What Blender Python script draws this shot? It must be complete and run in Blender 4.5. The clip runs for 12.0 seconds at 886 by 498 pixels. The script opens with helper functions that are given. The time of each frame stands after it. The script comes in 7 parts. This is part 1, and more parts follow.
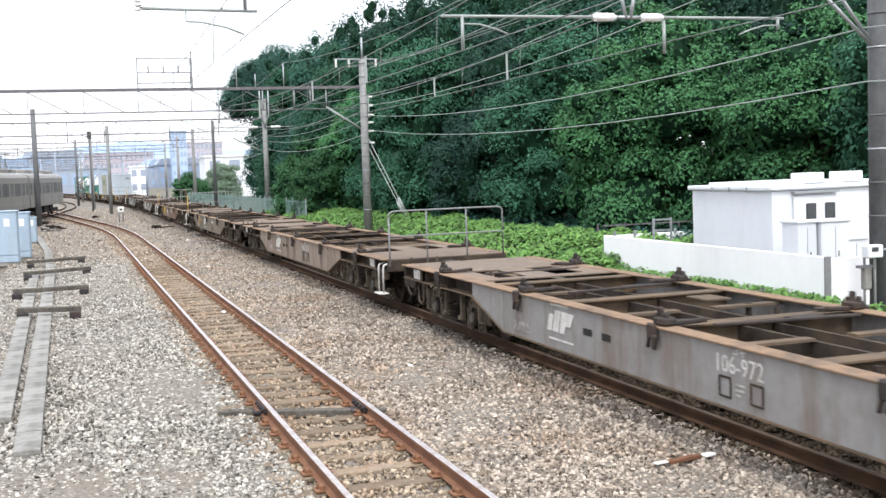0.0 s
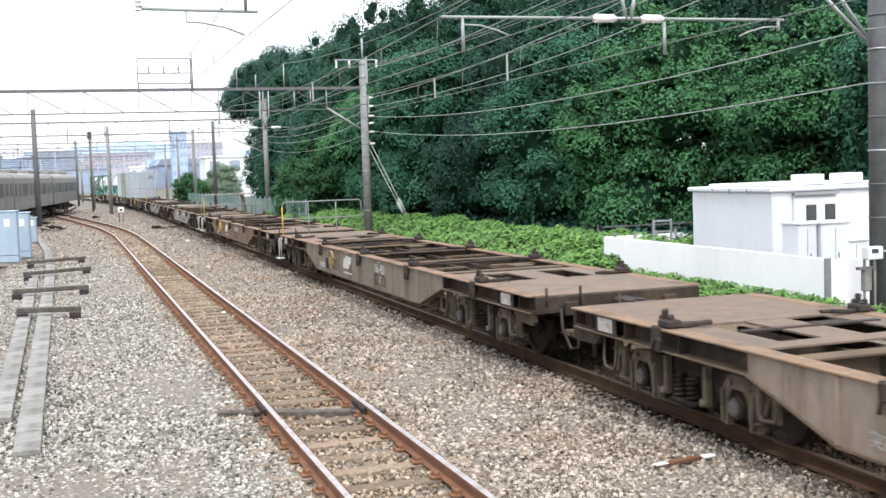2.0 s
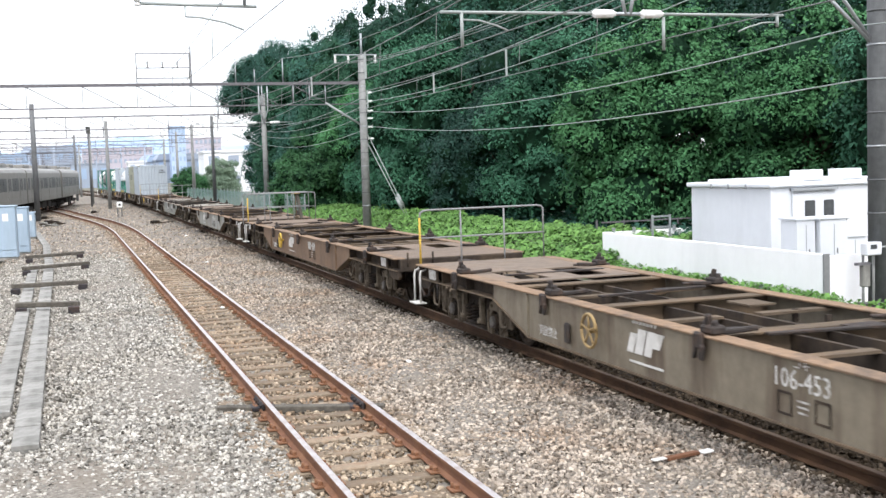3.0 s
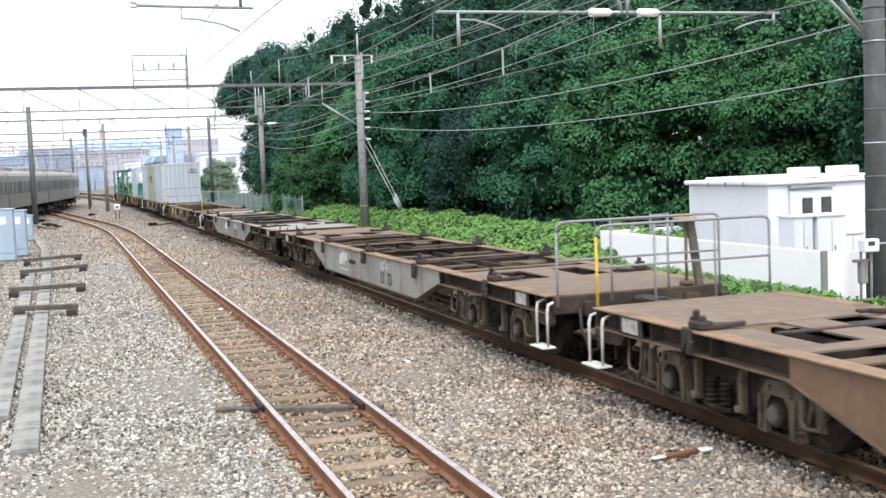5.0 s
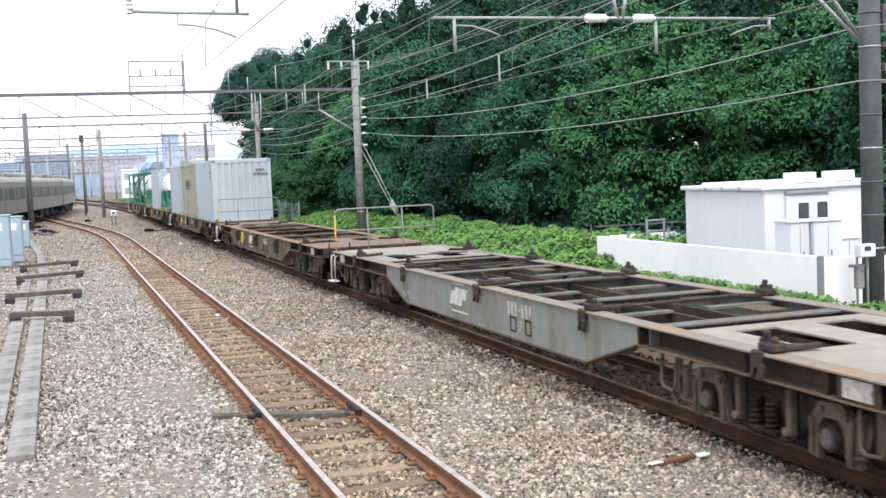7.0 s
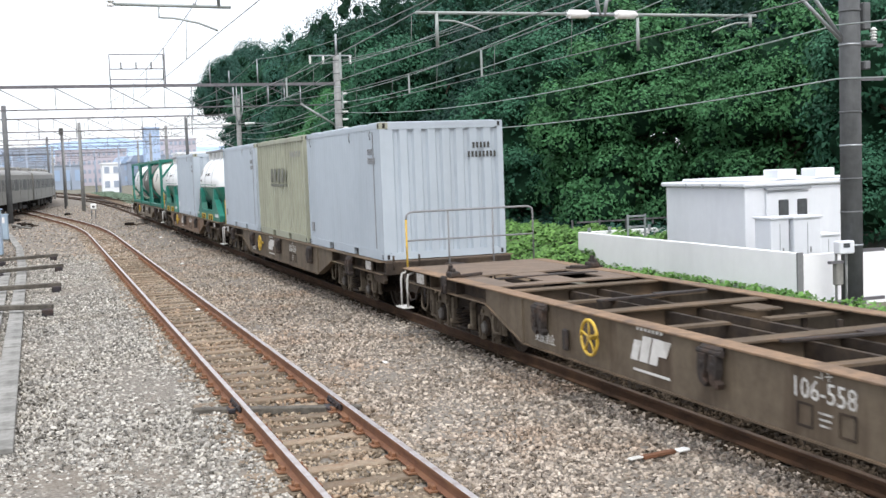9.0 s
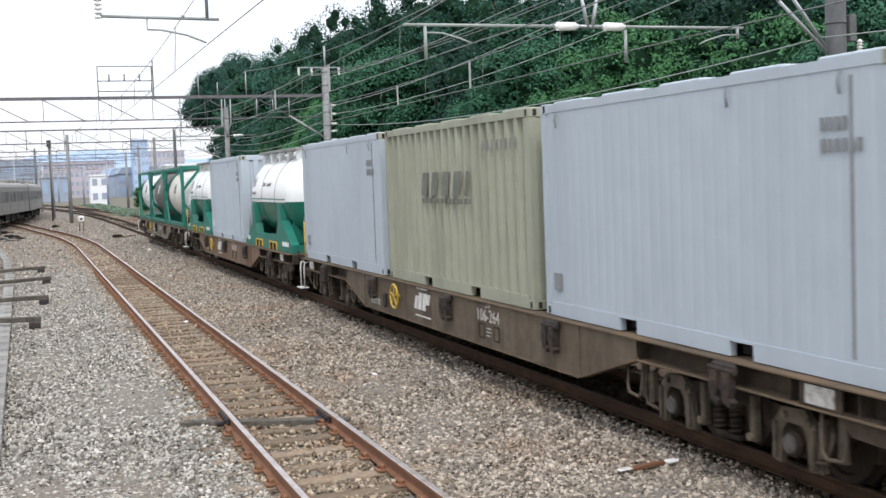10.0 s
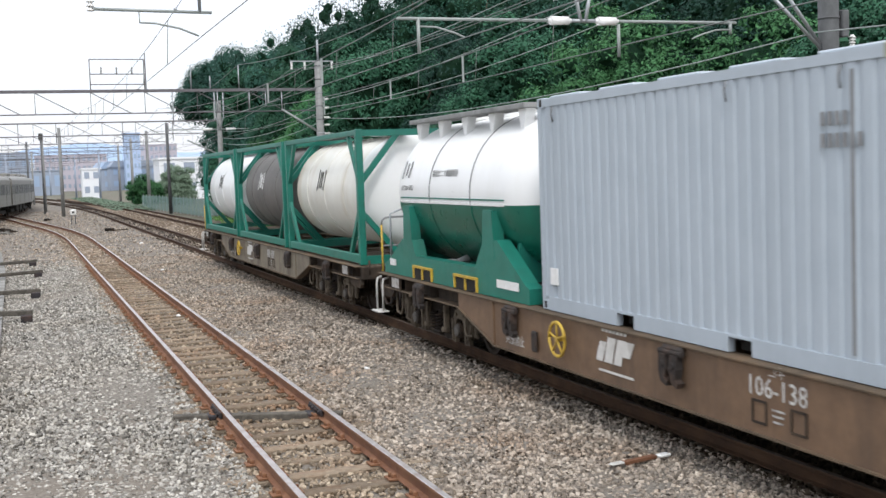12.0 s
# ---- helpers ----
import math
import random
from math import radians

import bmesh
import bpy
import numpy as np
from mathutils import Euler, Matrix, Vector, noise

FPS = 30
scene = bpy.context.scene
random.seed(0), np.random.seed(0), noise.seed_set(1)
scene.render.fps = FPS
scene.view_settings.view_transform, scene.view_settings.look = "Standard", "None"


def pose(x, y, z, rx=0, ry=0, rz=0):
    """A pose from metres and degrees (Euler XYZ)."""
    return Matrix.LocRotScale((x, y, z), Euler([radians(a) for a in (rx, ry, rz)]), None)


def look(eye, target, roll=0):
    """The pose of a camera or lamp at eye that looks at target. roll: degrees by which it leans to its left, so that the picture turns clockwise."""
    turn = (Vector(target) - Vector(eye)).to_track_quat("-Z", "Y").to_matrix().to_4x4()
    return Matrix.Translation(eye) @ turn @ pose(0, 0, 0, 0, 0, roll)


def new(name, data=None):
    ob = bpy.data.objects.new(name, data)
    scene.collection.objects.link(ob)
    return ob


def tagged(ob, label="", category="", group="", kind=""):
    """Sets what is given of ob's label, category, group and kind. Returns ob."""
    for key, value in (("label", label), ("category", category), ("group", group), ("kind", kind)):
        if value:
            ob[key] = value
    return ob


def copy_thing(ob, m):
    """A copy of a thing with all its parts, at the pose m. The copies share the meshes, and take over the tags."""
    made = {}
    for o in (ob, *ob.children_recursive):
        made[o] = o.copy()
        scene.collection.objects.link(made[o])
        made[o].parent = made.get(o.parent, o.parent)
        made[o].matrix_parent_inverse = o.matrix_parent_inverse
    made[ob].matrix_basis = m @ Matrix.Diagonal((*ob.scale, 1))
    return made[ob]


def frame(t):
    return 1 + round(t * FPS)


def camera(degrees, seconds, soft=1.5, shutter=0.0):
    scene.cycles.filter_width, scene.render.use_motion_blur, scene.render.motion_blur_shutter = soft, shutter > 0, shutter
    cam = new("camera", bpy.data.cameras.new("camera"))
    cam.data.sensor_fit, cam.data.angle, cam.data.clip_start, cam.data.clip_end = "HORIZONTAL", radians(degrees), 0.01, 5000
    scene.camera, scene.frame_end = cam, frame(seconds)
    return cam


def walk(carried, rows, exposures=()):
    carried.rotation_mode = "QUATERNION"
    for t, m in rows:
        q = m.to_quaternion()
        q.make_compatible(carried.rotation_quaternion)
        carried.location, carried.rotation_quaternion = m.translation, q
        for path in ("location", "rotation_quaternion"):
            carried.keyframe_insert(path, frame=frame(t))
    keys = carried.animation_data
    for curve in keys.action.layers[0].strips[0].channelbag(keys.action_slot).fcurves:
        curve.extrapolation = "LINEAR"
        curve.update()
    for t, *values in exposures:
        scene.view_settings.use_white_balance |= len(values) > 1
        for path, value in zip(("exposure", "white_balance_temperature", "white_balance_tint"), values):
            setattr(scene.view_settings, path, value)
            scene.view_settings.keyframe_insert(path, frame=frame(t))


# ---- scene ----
# Handheld camera standing on a platform end: it only turns. Seconds, turn, tilt and lean in degrees.
cam = camera(42.66, 12.0, soft=1.5, shutter=0.1)
EYE = (-7.149, 0.0, 2.801)
TURNS = [
    (0, -18.134, -4.043, -2.103),
    (0.5, -18.138, -4.061, -2.161),
    (1, -18.149, -3.945, -2.161),
    (1.5, -18.092, -3.868, -2.085),
    (2, -18.134, -3.997, -2.003),
    (2.5, -18.111, -4.149, -1.909),
    (3, -18.187, -4.239, -1.939),
    (5, -18.287, -4.245, -2.354),
    (5.5, -18.291, -4.151, -2.439),
    (6, -18.375, -4.054, -2.463),
    (6.5, -18.358, -3.996, -2.524),
    (7, -18.467, -3.968, -2.425),
    (9, -19.396, -4.252, -2.126),
    (9.5, -19.881, -3.945, -2.073),
    (10, -19.982, -3.687, -2.189),
    (10.5, -20.144, -3.682, -2.197),
    (11, -20.159, -3.849, -2.151),
    (11.5, -20.288, -3.977, -2.029),
    (12, -20.339, -3.994, -2.063)
]
walk(cam, [(t, pose(EYE[0], EYE[1], EYE[2], 90 + tilt, 0, turn) @ pose(0, 0, 0, 0, 0, lean)) for t, turn, tilt, lean in TURNS],
     [(0, 0.55), (3, 0.55), (7, 0.46), (9, 0.28), (9.5, 0.16), (10.5, 0.08), (12, 0.03)])

# ---- light: bright, thinly overcast sky ----
world = bpy.data.worlds.new("world")
scene.world = world
world.use_nodes = True
wn = world.node_tree
wn.nodes.clear()
w_out = wn.nodes.new("ShaderNodeOutputWorld")
w_sum = wn.nodes.new("ShaderNodeAddShader")
w_sky = wn.nodes.new("ShaderNodeTexSky")
w_sky.sky_type, w_sky.sun_disc = "NISHITA", False
w_sky.sun_elevation, w_sky.sun_rotation = radians(51), radians(160)
w_sky.air_density, w_sky.dust_density = 1.0, 3.0
w_a = wn.nodes.new("ShaderNodeBackground")
w_a.inputs["Strength"].default_value = 0.05
w_b = wn.nodes.new("ShaderNodeBackground")
w_b.inputs["Strength"].default_value = 1.0
# cloud veil: brighter overhead than at the horizon
w_tc = wn.nodes.new("ShaderNodeTexCoord")
w_xyz = wn.nodes.new("ShaderNodeSeparateXYZ")
w_ramp = wn.nodes.new("ShaderNodeMapRange")
w_ramp.inputs["From Min"].default_value, w_ramp.inputs["From Max"].default_value = 0.0, 1.0
w_ramp.inputs["To Min"].default_value, w_ramp.inputs["To Max"].default_value = 0.9, 1.45
w_tint = wn.nodes.new("ShaderNodeMix")
w_tint.data_type, w_tint.blend_type = "RGBA", "MULTIPLY"
w_tint.inputs["Factor"].default_value = 1.0
w_tint.inputs[6].default_value = (0.95, 0.966, 1.03, 1)
wn.links.new(w_tc.outputs["Generated"], w_xyz.inputs[0])
wn.links.new(w_xyz.outputs["Z"], w_ramp.inputs["Value"])
wn.links.new(w_ramp.outputs["Result"], w_tint.inputs[7])
wn.links.new(w_tint.outputs[2], w_b.inputs["Color"])
wn.links.new(w_sky.outputs["Color"], w_a.inputs["Color"])
wn.links.new(w_a.outputs[0], w_sum.inputs[0])
wn.links.new(w_b.outputs[0], w_sum.inputs[1])
wn.links.new(w_sum.outputs[0], w_out.inputs["Surface"])
sun_data = bpy.data.lights.new("sun", "SUN")
sun_data.energy, sun_data.angle, sun_data.color = 1.6, radians(11), (1.0, 0.98, 0.945)
sun = new("sun", sun_data)
sun.matrix_world = look((-22, -50, 80), (0, 10, 0))

# ---- materials ----
def surf(name, c1, c2, scale=6.0, rough=0.75, bump=0.15, metal=0.0, stain=None, stain_scale=1.2, stain_amount=0.5, fine=60.0,
         island=0.0, random_object=0.0, streak=False, spec=0.5):
    """A worn surface: two colours mixed by noise, broad stains, fine relief; object space, in metres."""
    m = bpy.data.materials.new(name)
    m.use_nodes = True
    n, ln = m.node_tree.nodes, m.node_tree.links
    b = n["Principled BSDF"]
    b.inputs["Metallic"].default_value = metal
    b.inputs["Specular IOR Level"].default_value = spec
    tc = n.new("ShaderNodeTexCoord")
    src = tc.outputs["Object"]
    if streak:
        mp = n.new("ShaderNodeMapping")
        mp.inputs["Scale"].default_value = (1, 1, 0.15)
        ln.new(src, mp.inputs["Vector"])
        stain_src = mp.outputs["Vector"]
    else:
        stain_src = src

    def noise_at(sc, vec, detail=6.0):
        t = n.new("ShaderNodeTexNoise")
        t.inputs["Scale"].default_value, t.inputs["Detail"].default_value = sc, detail
        t.inputs["Roughness"].default_value = 0.65
        ln.new(vec, t.inputs["Vector"])
        return t.outputs["Fac"]

    def mixed(fac, a, c):
        x = n.new("ShaderNodeMix")
        x.data_type = "RGBA"
        ln.new(fac, x.inputs["Factor"])
        for sock, v in ((x.inputs[6], a), (x.inputs[7], c)):
            if isinstance(v, tuple):
                sock.default_value = (*v, 1)
            else:
                ln.new(v, sock)
        return x.outputs[2]

    def ramp(fac, lo, hi, top=1.0):
        r = n.new("ShaderNodeMapRange")
        r.inputs["From Min"].default_value, r.inputs["From Max"].default_value = lo, hi
        r.inputs["To Max"].default_value = top
        ln.new(fac, r.inputs["Value"])
        return r.outputs["Result"]

    col = mixed(ramp(noise_at(scale, src), 0.3, 0.7), c1, c2)
    if stain:
        col = mixed(ramp(noise_at(stain_scale, stain_src), 0.48, 0.66, stain_amount), col, stain)
    if island or random_object:
        hsv = n.new("ShaderNodeHueSaturation")
        if island:
            g = n.new("ShaderNodeNewGeometry").outputs["Random Per Island"]
            amount = island
        else:
            g = n.new("ShaderNodeObjectInfo").outputs["Random"]
            amount = random_object
        r = n.new("ShaderNodeMapRange")
        r.inputs["To Min"].default_value, r.inputs["To Max"].default_value = 1 - amount, 1 + amount
        ln.new(g, r.inputs["Value"])
        val = r.outputs["Result"]
        if island and random_object:
            r2 = n.new("ShaderNodeMapRange")
            r2.inputs["To Min"].default_value, r2.inputs["To Max"].default_value = 1 - random_object, 1 + random_object
            ln.new(n.new("ShaderNodeObjectInfo").outputs["Random"], r2.inputs["Value"])
            mul = n.new("ShaderNodeMath")
            mul.operation = "MULTIPLY"
            ln.new(val, mul.inputs[0])
            ln.new(r2.outputs["Result"], mul.inputs[1])
            val = mul.outputs[0]
        ln.new(val, hsv.inputs["Value"])
        ln.new(col, hsv.inputs["Color"])
        col = hsv.outputs["Color"]
    ln.new(col, b.inputs["Base Color"])
    fine_noise = noise_at(fine, src, 4.0)
    rr = n.new("ShaderNodeMapRange")
    rr.inputs["To Min"].default_value, rr.inputs["To Max"].default_value = max(0.05, rough - 0.12), min(1.0, rough + 0.12)
    ln.new(noise_at(scale * 2.3, src), rr.inputs["Value"])
    ln.new(rr.outputs["Result"], b.inputs["Roughness"])
    if bump:
        bp = n.new("ShaderNodeBump")
        bp.inputs["Strength"].default_value, bp.inputs["Distance"].default_value = bump, 0.02
        ln.new(fine_noise, bp.inputs["Height"])
        ln.new(bp.outputs["Normal"], b.inputs["Normal"])
    return m


M = {}
# The gravel's darker noise tone paints the shade in gaps between stones.
M["gravel"] = surf("gravel", (0.315, 0.29, 0.252), (0.09, 0.08, 0.068), 24, 0.95, 1.0, stain=(0.20, 0.165, 0.128), stain_scale=0.28, stain_amount=0.6, fine=26, spec=0.1)
# Dust-brown gravel taken near black for the shade under the train.
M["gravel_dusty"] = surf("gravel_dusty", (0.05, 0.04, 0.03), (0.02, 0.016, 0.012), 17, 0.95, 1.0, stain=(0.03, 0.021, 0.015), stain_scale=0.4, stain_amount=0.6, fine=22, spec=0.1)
M["gravel_brown"] = surf("gravel_brown", (0.20, 0.145, 0.092), (0.09, 0.07, 0.052), 17, 0.95, 1.0, stain=(0.11, 0.078, 0.052), stain_scale=0.4, stain_amount=0.6, fine=22, spec=0.15)
M["stone"] = surf("stone", (0.48, 0.462, 0.42), (0.285, 0.27, 0.24), 9, 0.92, 0.3, stain=(0.33, 0.29, 0.235), stain_scale=0.35, stain_amount=0.4, island=0.55, spec=0.15)
M["stone_warm"] = surf("stone_warm", (0.475, 0.42, 0.355), (0.275, 0.23, 0.187), 9, 0.92, 0.3, stain=(0.32, 0.225, 0.155), stain_scale=0.5, stain_amount=0.6, island=0.55, spec=0.15)
M["stone_rusty"] = surf("stone_rusty", (0.42, 0.35, 0.265), (0.27, 0.215, 0.155), 9, 0.92, 0.3, stain=(0.27, 0.15, 0.08), stain_scale=0.9, stain_amount=0.55, island=0.5, spec=0.2)
# Brake dust and grime, with under-train shade added to these dark browns.
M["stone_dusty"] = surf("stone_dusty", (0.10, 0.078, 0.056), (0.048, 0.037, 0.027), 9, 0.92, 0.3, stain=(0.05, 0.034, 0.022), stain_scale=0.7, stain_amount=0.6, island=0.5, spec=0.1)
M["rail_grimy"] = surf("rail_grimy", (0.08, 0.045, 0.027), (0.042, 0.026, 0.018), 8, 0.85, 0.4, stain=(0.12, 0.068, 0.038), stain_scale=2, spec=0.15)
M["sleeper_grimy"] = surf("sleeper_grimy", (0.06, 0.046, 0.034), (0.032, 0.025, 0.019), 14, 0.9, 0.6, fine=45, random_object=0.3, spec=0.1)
M["earth"] = surf("earth", (0.17, 0.15, 0.115), (0.09, 0.085, 0.06), 1.2, 0.95, 0.8, stain=(0.06, 0.09, 0.03), stain_scale=0.15, stain_amount=0.7, fine=9)
M["rail_side"] = surf("rail_side", (0.215, 0.092, 0.044), (0.12, 0.054, 0.03), 8, 0.85, 0.4, stain=(0.28, 0.145, 0.072), stain_scale=2)
M["rail_top"] = surf("rail_top", (0.60, 0.56, 0.54), (0.46, 0.41, 0.385), 3, 0.36, 0.02, metal=0.85, stain=(0.33, 0.21, 0.15), stain_scale=6, stain_amount=0.5)
M["rail_brown"] = surf("rail_brown", (0.115, 0.078, 0.052), (0.07, 0.047, 0.034), 6, 0.65, 0.1, metal=0.25)
M["sleeper"] = surf("sleeper", (0.285, 0.232, 0.17), (0.165, 0.13, 0.095), 14, 0.9, 0.6, stain=(0.2, 0.118, 0.068), stain_scale=3, fine=45, random_object=0.3, spec=0.2)
M["black_iron"] = surf("black_iron", (0.045, 0.04, 0.045), (0.02, 0.02, 0.022), 20, 0.65, 0.3, stain=(0.09, 0.05, 0.03), stain_scale=6, spec=0.25)
M["concrete"] = surf("concrete", (0.31, 0.305, 0.285), (0.215, 0.21, 0.195), 8, 0.9, 0.3, stain=(0.13, 0.128, 0.115), stain_scale=1.8, stain_amount=0.7, random_object=0.16, spec=0.2)
M["pole_grey"] = surf("pole_grey", (0.30, 0.305, 0.30), (0.20, 0.205, 0.20), 5, 0.85, 0.2, stain=(0.125, 0.13, 0.13), stain_scale=1.6, streak=True)
M["pole_dark"] = surf("pole_dark", (0.125, 0.13, 0.135), (0.075, 0.08, 0.083), 4, 0.8, 0.2, stain=(0.2, 0.205, 0.21), stain_scale=1.5, streak=True)
M["galv"] = surf("galv", (0.42, 0.44, 0.46), (0.32, 0.34, 0.36), 12, 0.5, 0.05, metal=0.6)
M["wire"] = surf("wire", (0.20, 0.21, 0.21), (0.15, 0.155, 0.15), 3, 0.6, 0.0, metal=0.3)
M["wire_pale"] = surf("wire_pale", (0.33, 0.36, 0.35), (0.27, 0.30, 0.29), 3, 0.5, 0.0, metal=0.2)
M["gantry_steel"] = surf("gantry_steel", (0.16, 0.155, 0.165), (0.11, 0.105, 0.115), 4, 0.7, 0.1, metal=0.2)
M["porcelain"] = surf("porcelain", (0.84, 0.84, 0.83), (0.76, 0.76, 0.74), 8, 0.25, 0.0)
M["white_wall"] = surf("white_wall", (0.89, 0.90, 0.91), (0.85, 0.86, 0.87), 3, 0.8, 0.08, stain=(0.76, 0.77, 0.77), stain_scale=0.8, stain_amount=0.4, streak=True)
M["white_metal"] = surf("white_metal", (0.69, 0.715, 0.75), (0.65, 0.675, 0.71), 3, 0.5, 0.03, stain=(0.57, 0.59, 0.62), stain_scale=1.1, stain_amount=0.4, streak=True)
M["dark_glass"] = surf("dark_glass", (0.05, 0.055, 0.06), (0.08, 0.085, 0.09), 4, 0.12, 0.0)
M["train_glass"] = surf("train_glass", (0.035, 0.038, 0.04), (0.06, 0.066, 0.068), 0.7, 0.4, 0.0, spec=0.25)
M["cab_blue"] = surf("cab_blue", (0.37, 0.475, 0.58), (0.33, 0.43, 0.53), 3, 0.5, 0.03, stain=(0.28, 0.34, 0.40), stain_scale=1.6, stain_amount=0.4, streak=True)
M["cab_cream"] = surf("cab_cream", (0.68, 0.67, 0.60), (0.6, 0.6, 0.54), 3, 0.5, 0.03)
M["fence_green"] = surf("fence_green", (0.22, 0.33, 0.31), (0.17, 0.27, 0.255), 4, 0.6, 0.05)
M["old_wood"] = surf("old_wood", (0.15, 0.137, 0.115), (0.075, 0.068, 0.058), 16, 0.9, 0.5, stain=(0.04, 0.036, 0.032), stain_scale=3, spec=0.2)
M["bark"] = surf("bark", (0.10, 0.08, 0.06), (0.05, 0.04, 0.03), 12, 0.95, 0.8, spec=0.15)
# The pale leaf has distance haze mixed into its green.
LEAVES = [surf("leaf_" + nm, a, c, 1.1, 0.7, 0.0, island=0.24, random_object=0.36, spec=0.2) for nm, a, c in (
    ("oak", (0.040, 0.130, 0.070), (0.023, 0.080, 0.049)), ("camphor", (0.036, 0.104, 0.076), (0.019, 0.064, 0.050)),
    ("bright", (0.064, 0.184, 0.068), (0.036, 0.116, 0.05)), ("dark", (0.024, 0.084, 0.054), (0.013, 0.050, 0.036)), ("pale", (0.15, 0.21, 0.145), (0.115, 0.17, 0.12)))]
# Near-black green: the shade inside a crown is put into this colour.
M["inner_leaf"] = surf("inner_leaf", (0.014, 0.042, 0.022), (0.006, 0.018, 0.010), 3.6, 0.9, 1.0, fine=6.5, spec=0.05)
M["vine"] = surf("vine_leaf", (0.135, 0.265, 0.062), (0.068, 0.16, 0.038), 1.6, 0.65, 0.0, island=0.4, spec=0.25)
# wagons
M["grey_paint"] = surf("grey_paint", (0.27, 0.265, 0.26), (0.20, 0.19, 0.18), 5, 0.7, 0.12, stain=(0.14, 0.10, 0.075), stain_scale=1.6, stain_amount=0.75, streak=True)
M["pale_paint"] = surf("pale_paint", (0.305, 0.312, 0.288), (0.235, 0.238, 0.215), 5, 0.7, 0.12, stain=(0.14, 0.10, 0.066), stain_scale=1.6, stain_amount=0.6, streak=True, spec=0.35)
M["green_grey_paint"] = surf("green_grey_paint", (0.25, 0.265, 0.243), (0.19, 0.20, 0.182), 5, 0.7, 0.12, stain=(0.13, 0.10, 0.07), stain_scale=1.6, stain_amount=0.6, streak=True, spec=0.35)
M["drab_paint"] = surf("drab_paint", (0.29, 0.23, 0.18), (0.20, 0.155, 0.118), 5, 0.7, 0.12, stain=(0.085, 0.053, 0.033), stain_scale=2.0, stain_amount=0.85, streak=True)
M["brown_paint"] = surf("brown_paint", (0.19, 0.115, 0.066), (0.125, 0.076, 0.045), 5, 0.65, 0.12, stain=(0.085, 0.055, 0.036), stain_scale=1.6, stain_amount=0.65, streak=True)
M["rust_flange"] = surf("rust_flange", (0.28, 0.185, 0.115), (0.17, 0.118, 0.08), 9, 0.85, 0.3, stain=(0.105, 0.08, 0.062), stain_scale=2.2, stain_amount=0.85, spec=0.25)
M["deck"] = surf("deck_plate", (0.20, 0.158, 0.122), (0.13, 0.102, 0.08), 4, 0.85, 0.25, stain=(0.23, 0.16, 0.11), stain_scale=1.3, stain_amount=0.7, spec=0.3)
M["olive_paint"] = surf("olive_paint", (0.215, 0.185, 0.135), (0.145, 0.122, 0.088), 5, 0.7, 0.12, stain=(0.075, 0.05, 0.032), stain_scale=2.0, stain_amount=0.8, streak=True)
M["umber_paint"] = surf("umber_paint", (0.145, 0.115, 0.08), (0.09, 0.07, 0.049), 5, 0.7, 0.12, stain=(0.055, 0.037, 0.024), stain_scale=2.0, stain_amount=0.8, streak=True, spec=0.3)
M["flange_grey"] = surf("worn_grey_flange", (0.235, 0.215, 0.185), (0.165, 0.15, 0.13), 9, 0.8, 0.3, stain=(0.27, 0.17, 0.10), stain_scale=1.5, stain_amount=0.75, spec=0.25)
M["frame_grey"] = surf("frame_grey", (0.155, 0.16, 0.148), (0.095, 0.098, 0.09), 6, 0.8, 0.3, stain=(0.16, 0.11, 0.07), stain_scale=1.8, stain_amount=0.6, spec=0.2)
M["deck_grey"] = surf("deck_plate_grey", (0.30, 0.285, 0.25), (0.225, 0.21, 0.18), 4, 0.8, 0.2, stain=(0.2, 0.16, 0.12), stain_scale=0.8, stain_amount=0.6, spec=0.3)
M["deck_rust"] = surf("deck_plate_rusty", (0.205, 0.152, 0.112), (0.14, 0.106, 0.08), 4, 0.85, 0.25, stain=(0.13, 0.105, 0.085), stain_scale=1.3, stain_amount=0.8, spec=0.3)
# Frame, bogie and wheel iron darkened further for the shade below the wagons.
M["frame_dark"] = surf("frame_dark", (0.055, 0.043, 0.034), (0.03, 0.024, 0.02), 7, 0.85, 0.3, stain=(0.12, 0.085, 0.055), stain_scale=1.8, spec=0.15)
M["bogie"] = surf("bogie_iron", (0.030, 0.024, 0.02), (0.014, 0.0115, 0.01), 9, 0.85, 0.4, stain=(0.10, 0.07, 0.047), stain_scale=3, stain_amount=0.6, spec=0.12)
M["axle_cap"] = surf("axle_cap", (0.15, 0.143, 0.13), (0.08, 0.073, 0.065), 9, 0.7, 0.3, stain=(0.045, 0.036, 0.03), stain_scale=4, stain_amount=0.6, spec=0.3)
M["frame_brown"] = surf("frame_brown", (0.13, 0.098, 0.067), (0.078, 0.06, 0.044), 6, 0.85, 0.3, stain=(0.21, 0.14, 0.085), stain_scale=1.5, stain_amount=0.6, spec=0.2)
M["pedestal"] = surf("pedestal_iron", (0.155, 0.128, 0.095), (0.08, 0.064, 0.048), 6, 0.85, 0.3, stain=(0.04, 0.032, 0.025), stain_scale=3.5, stain_amount=0.75, spec=0.15)
M["wheel"] = surf("wheel_steel", (0.05, 0.038, 0.03), (0.03, 0.024, 0.02), 9, 0.6, 0.2, metal=0.3, spec=0.2)
M["lock"] = surf("lock_iron", (0.05, 0.042, 0.038), (0.028, 0.025, 0.024), 12, 0.75, 0.4, stain=(0.1, 0.06, 0.04), stain_scale=5, spec=0.2)
M["white_paint"] = surf("white_paint", (0.66, 0.65, 0.62), (0.52, 0.51, 0.48), 10, 0.7, 0.05, stain=(0.33, 0.31, 0.28), stain_scale=4, stain_amount=0.6)
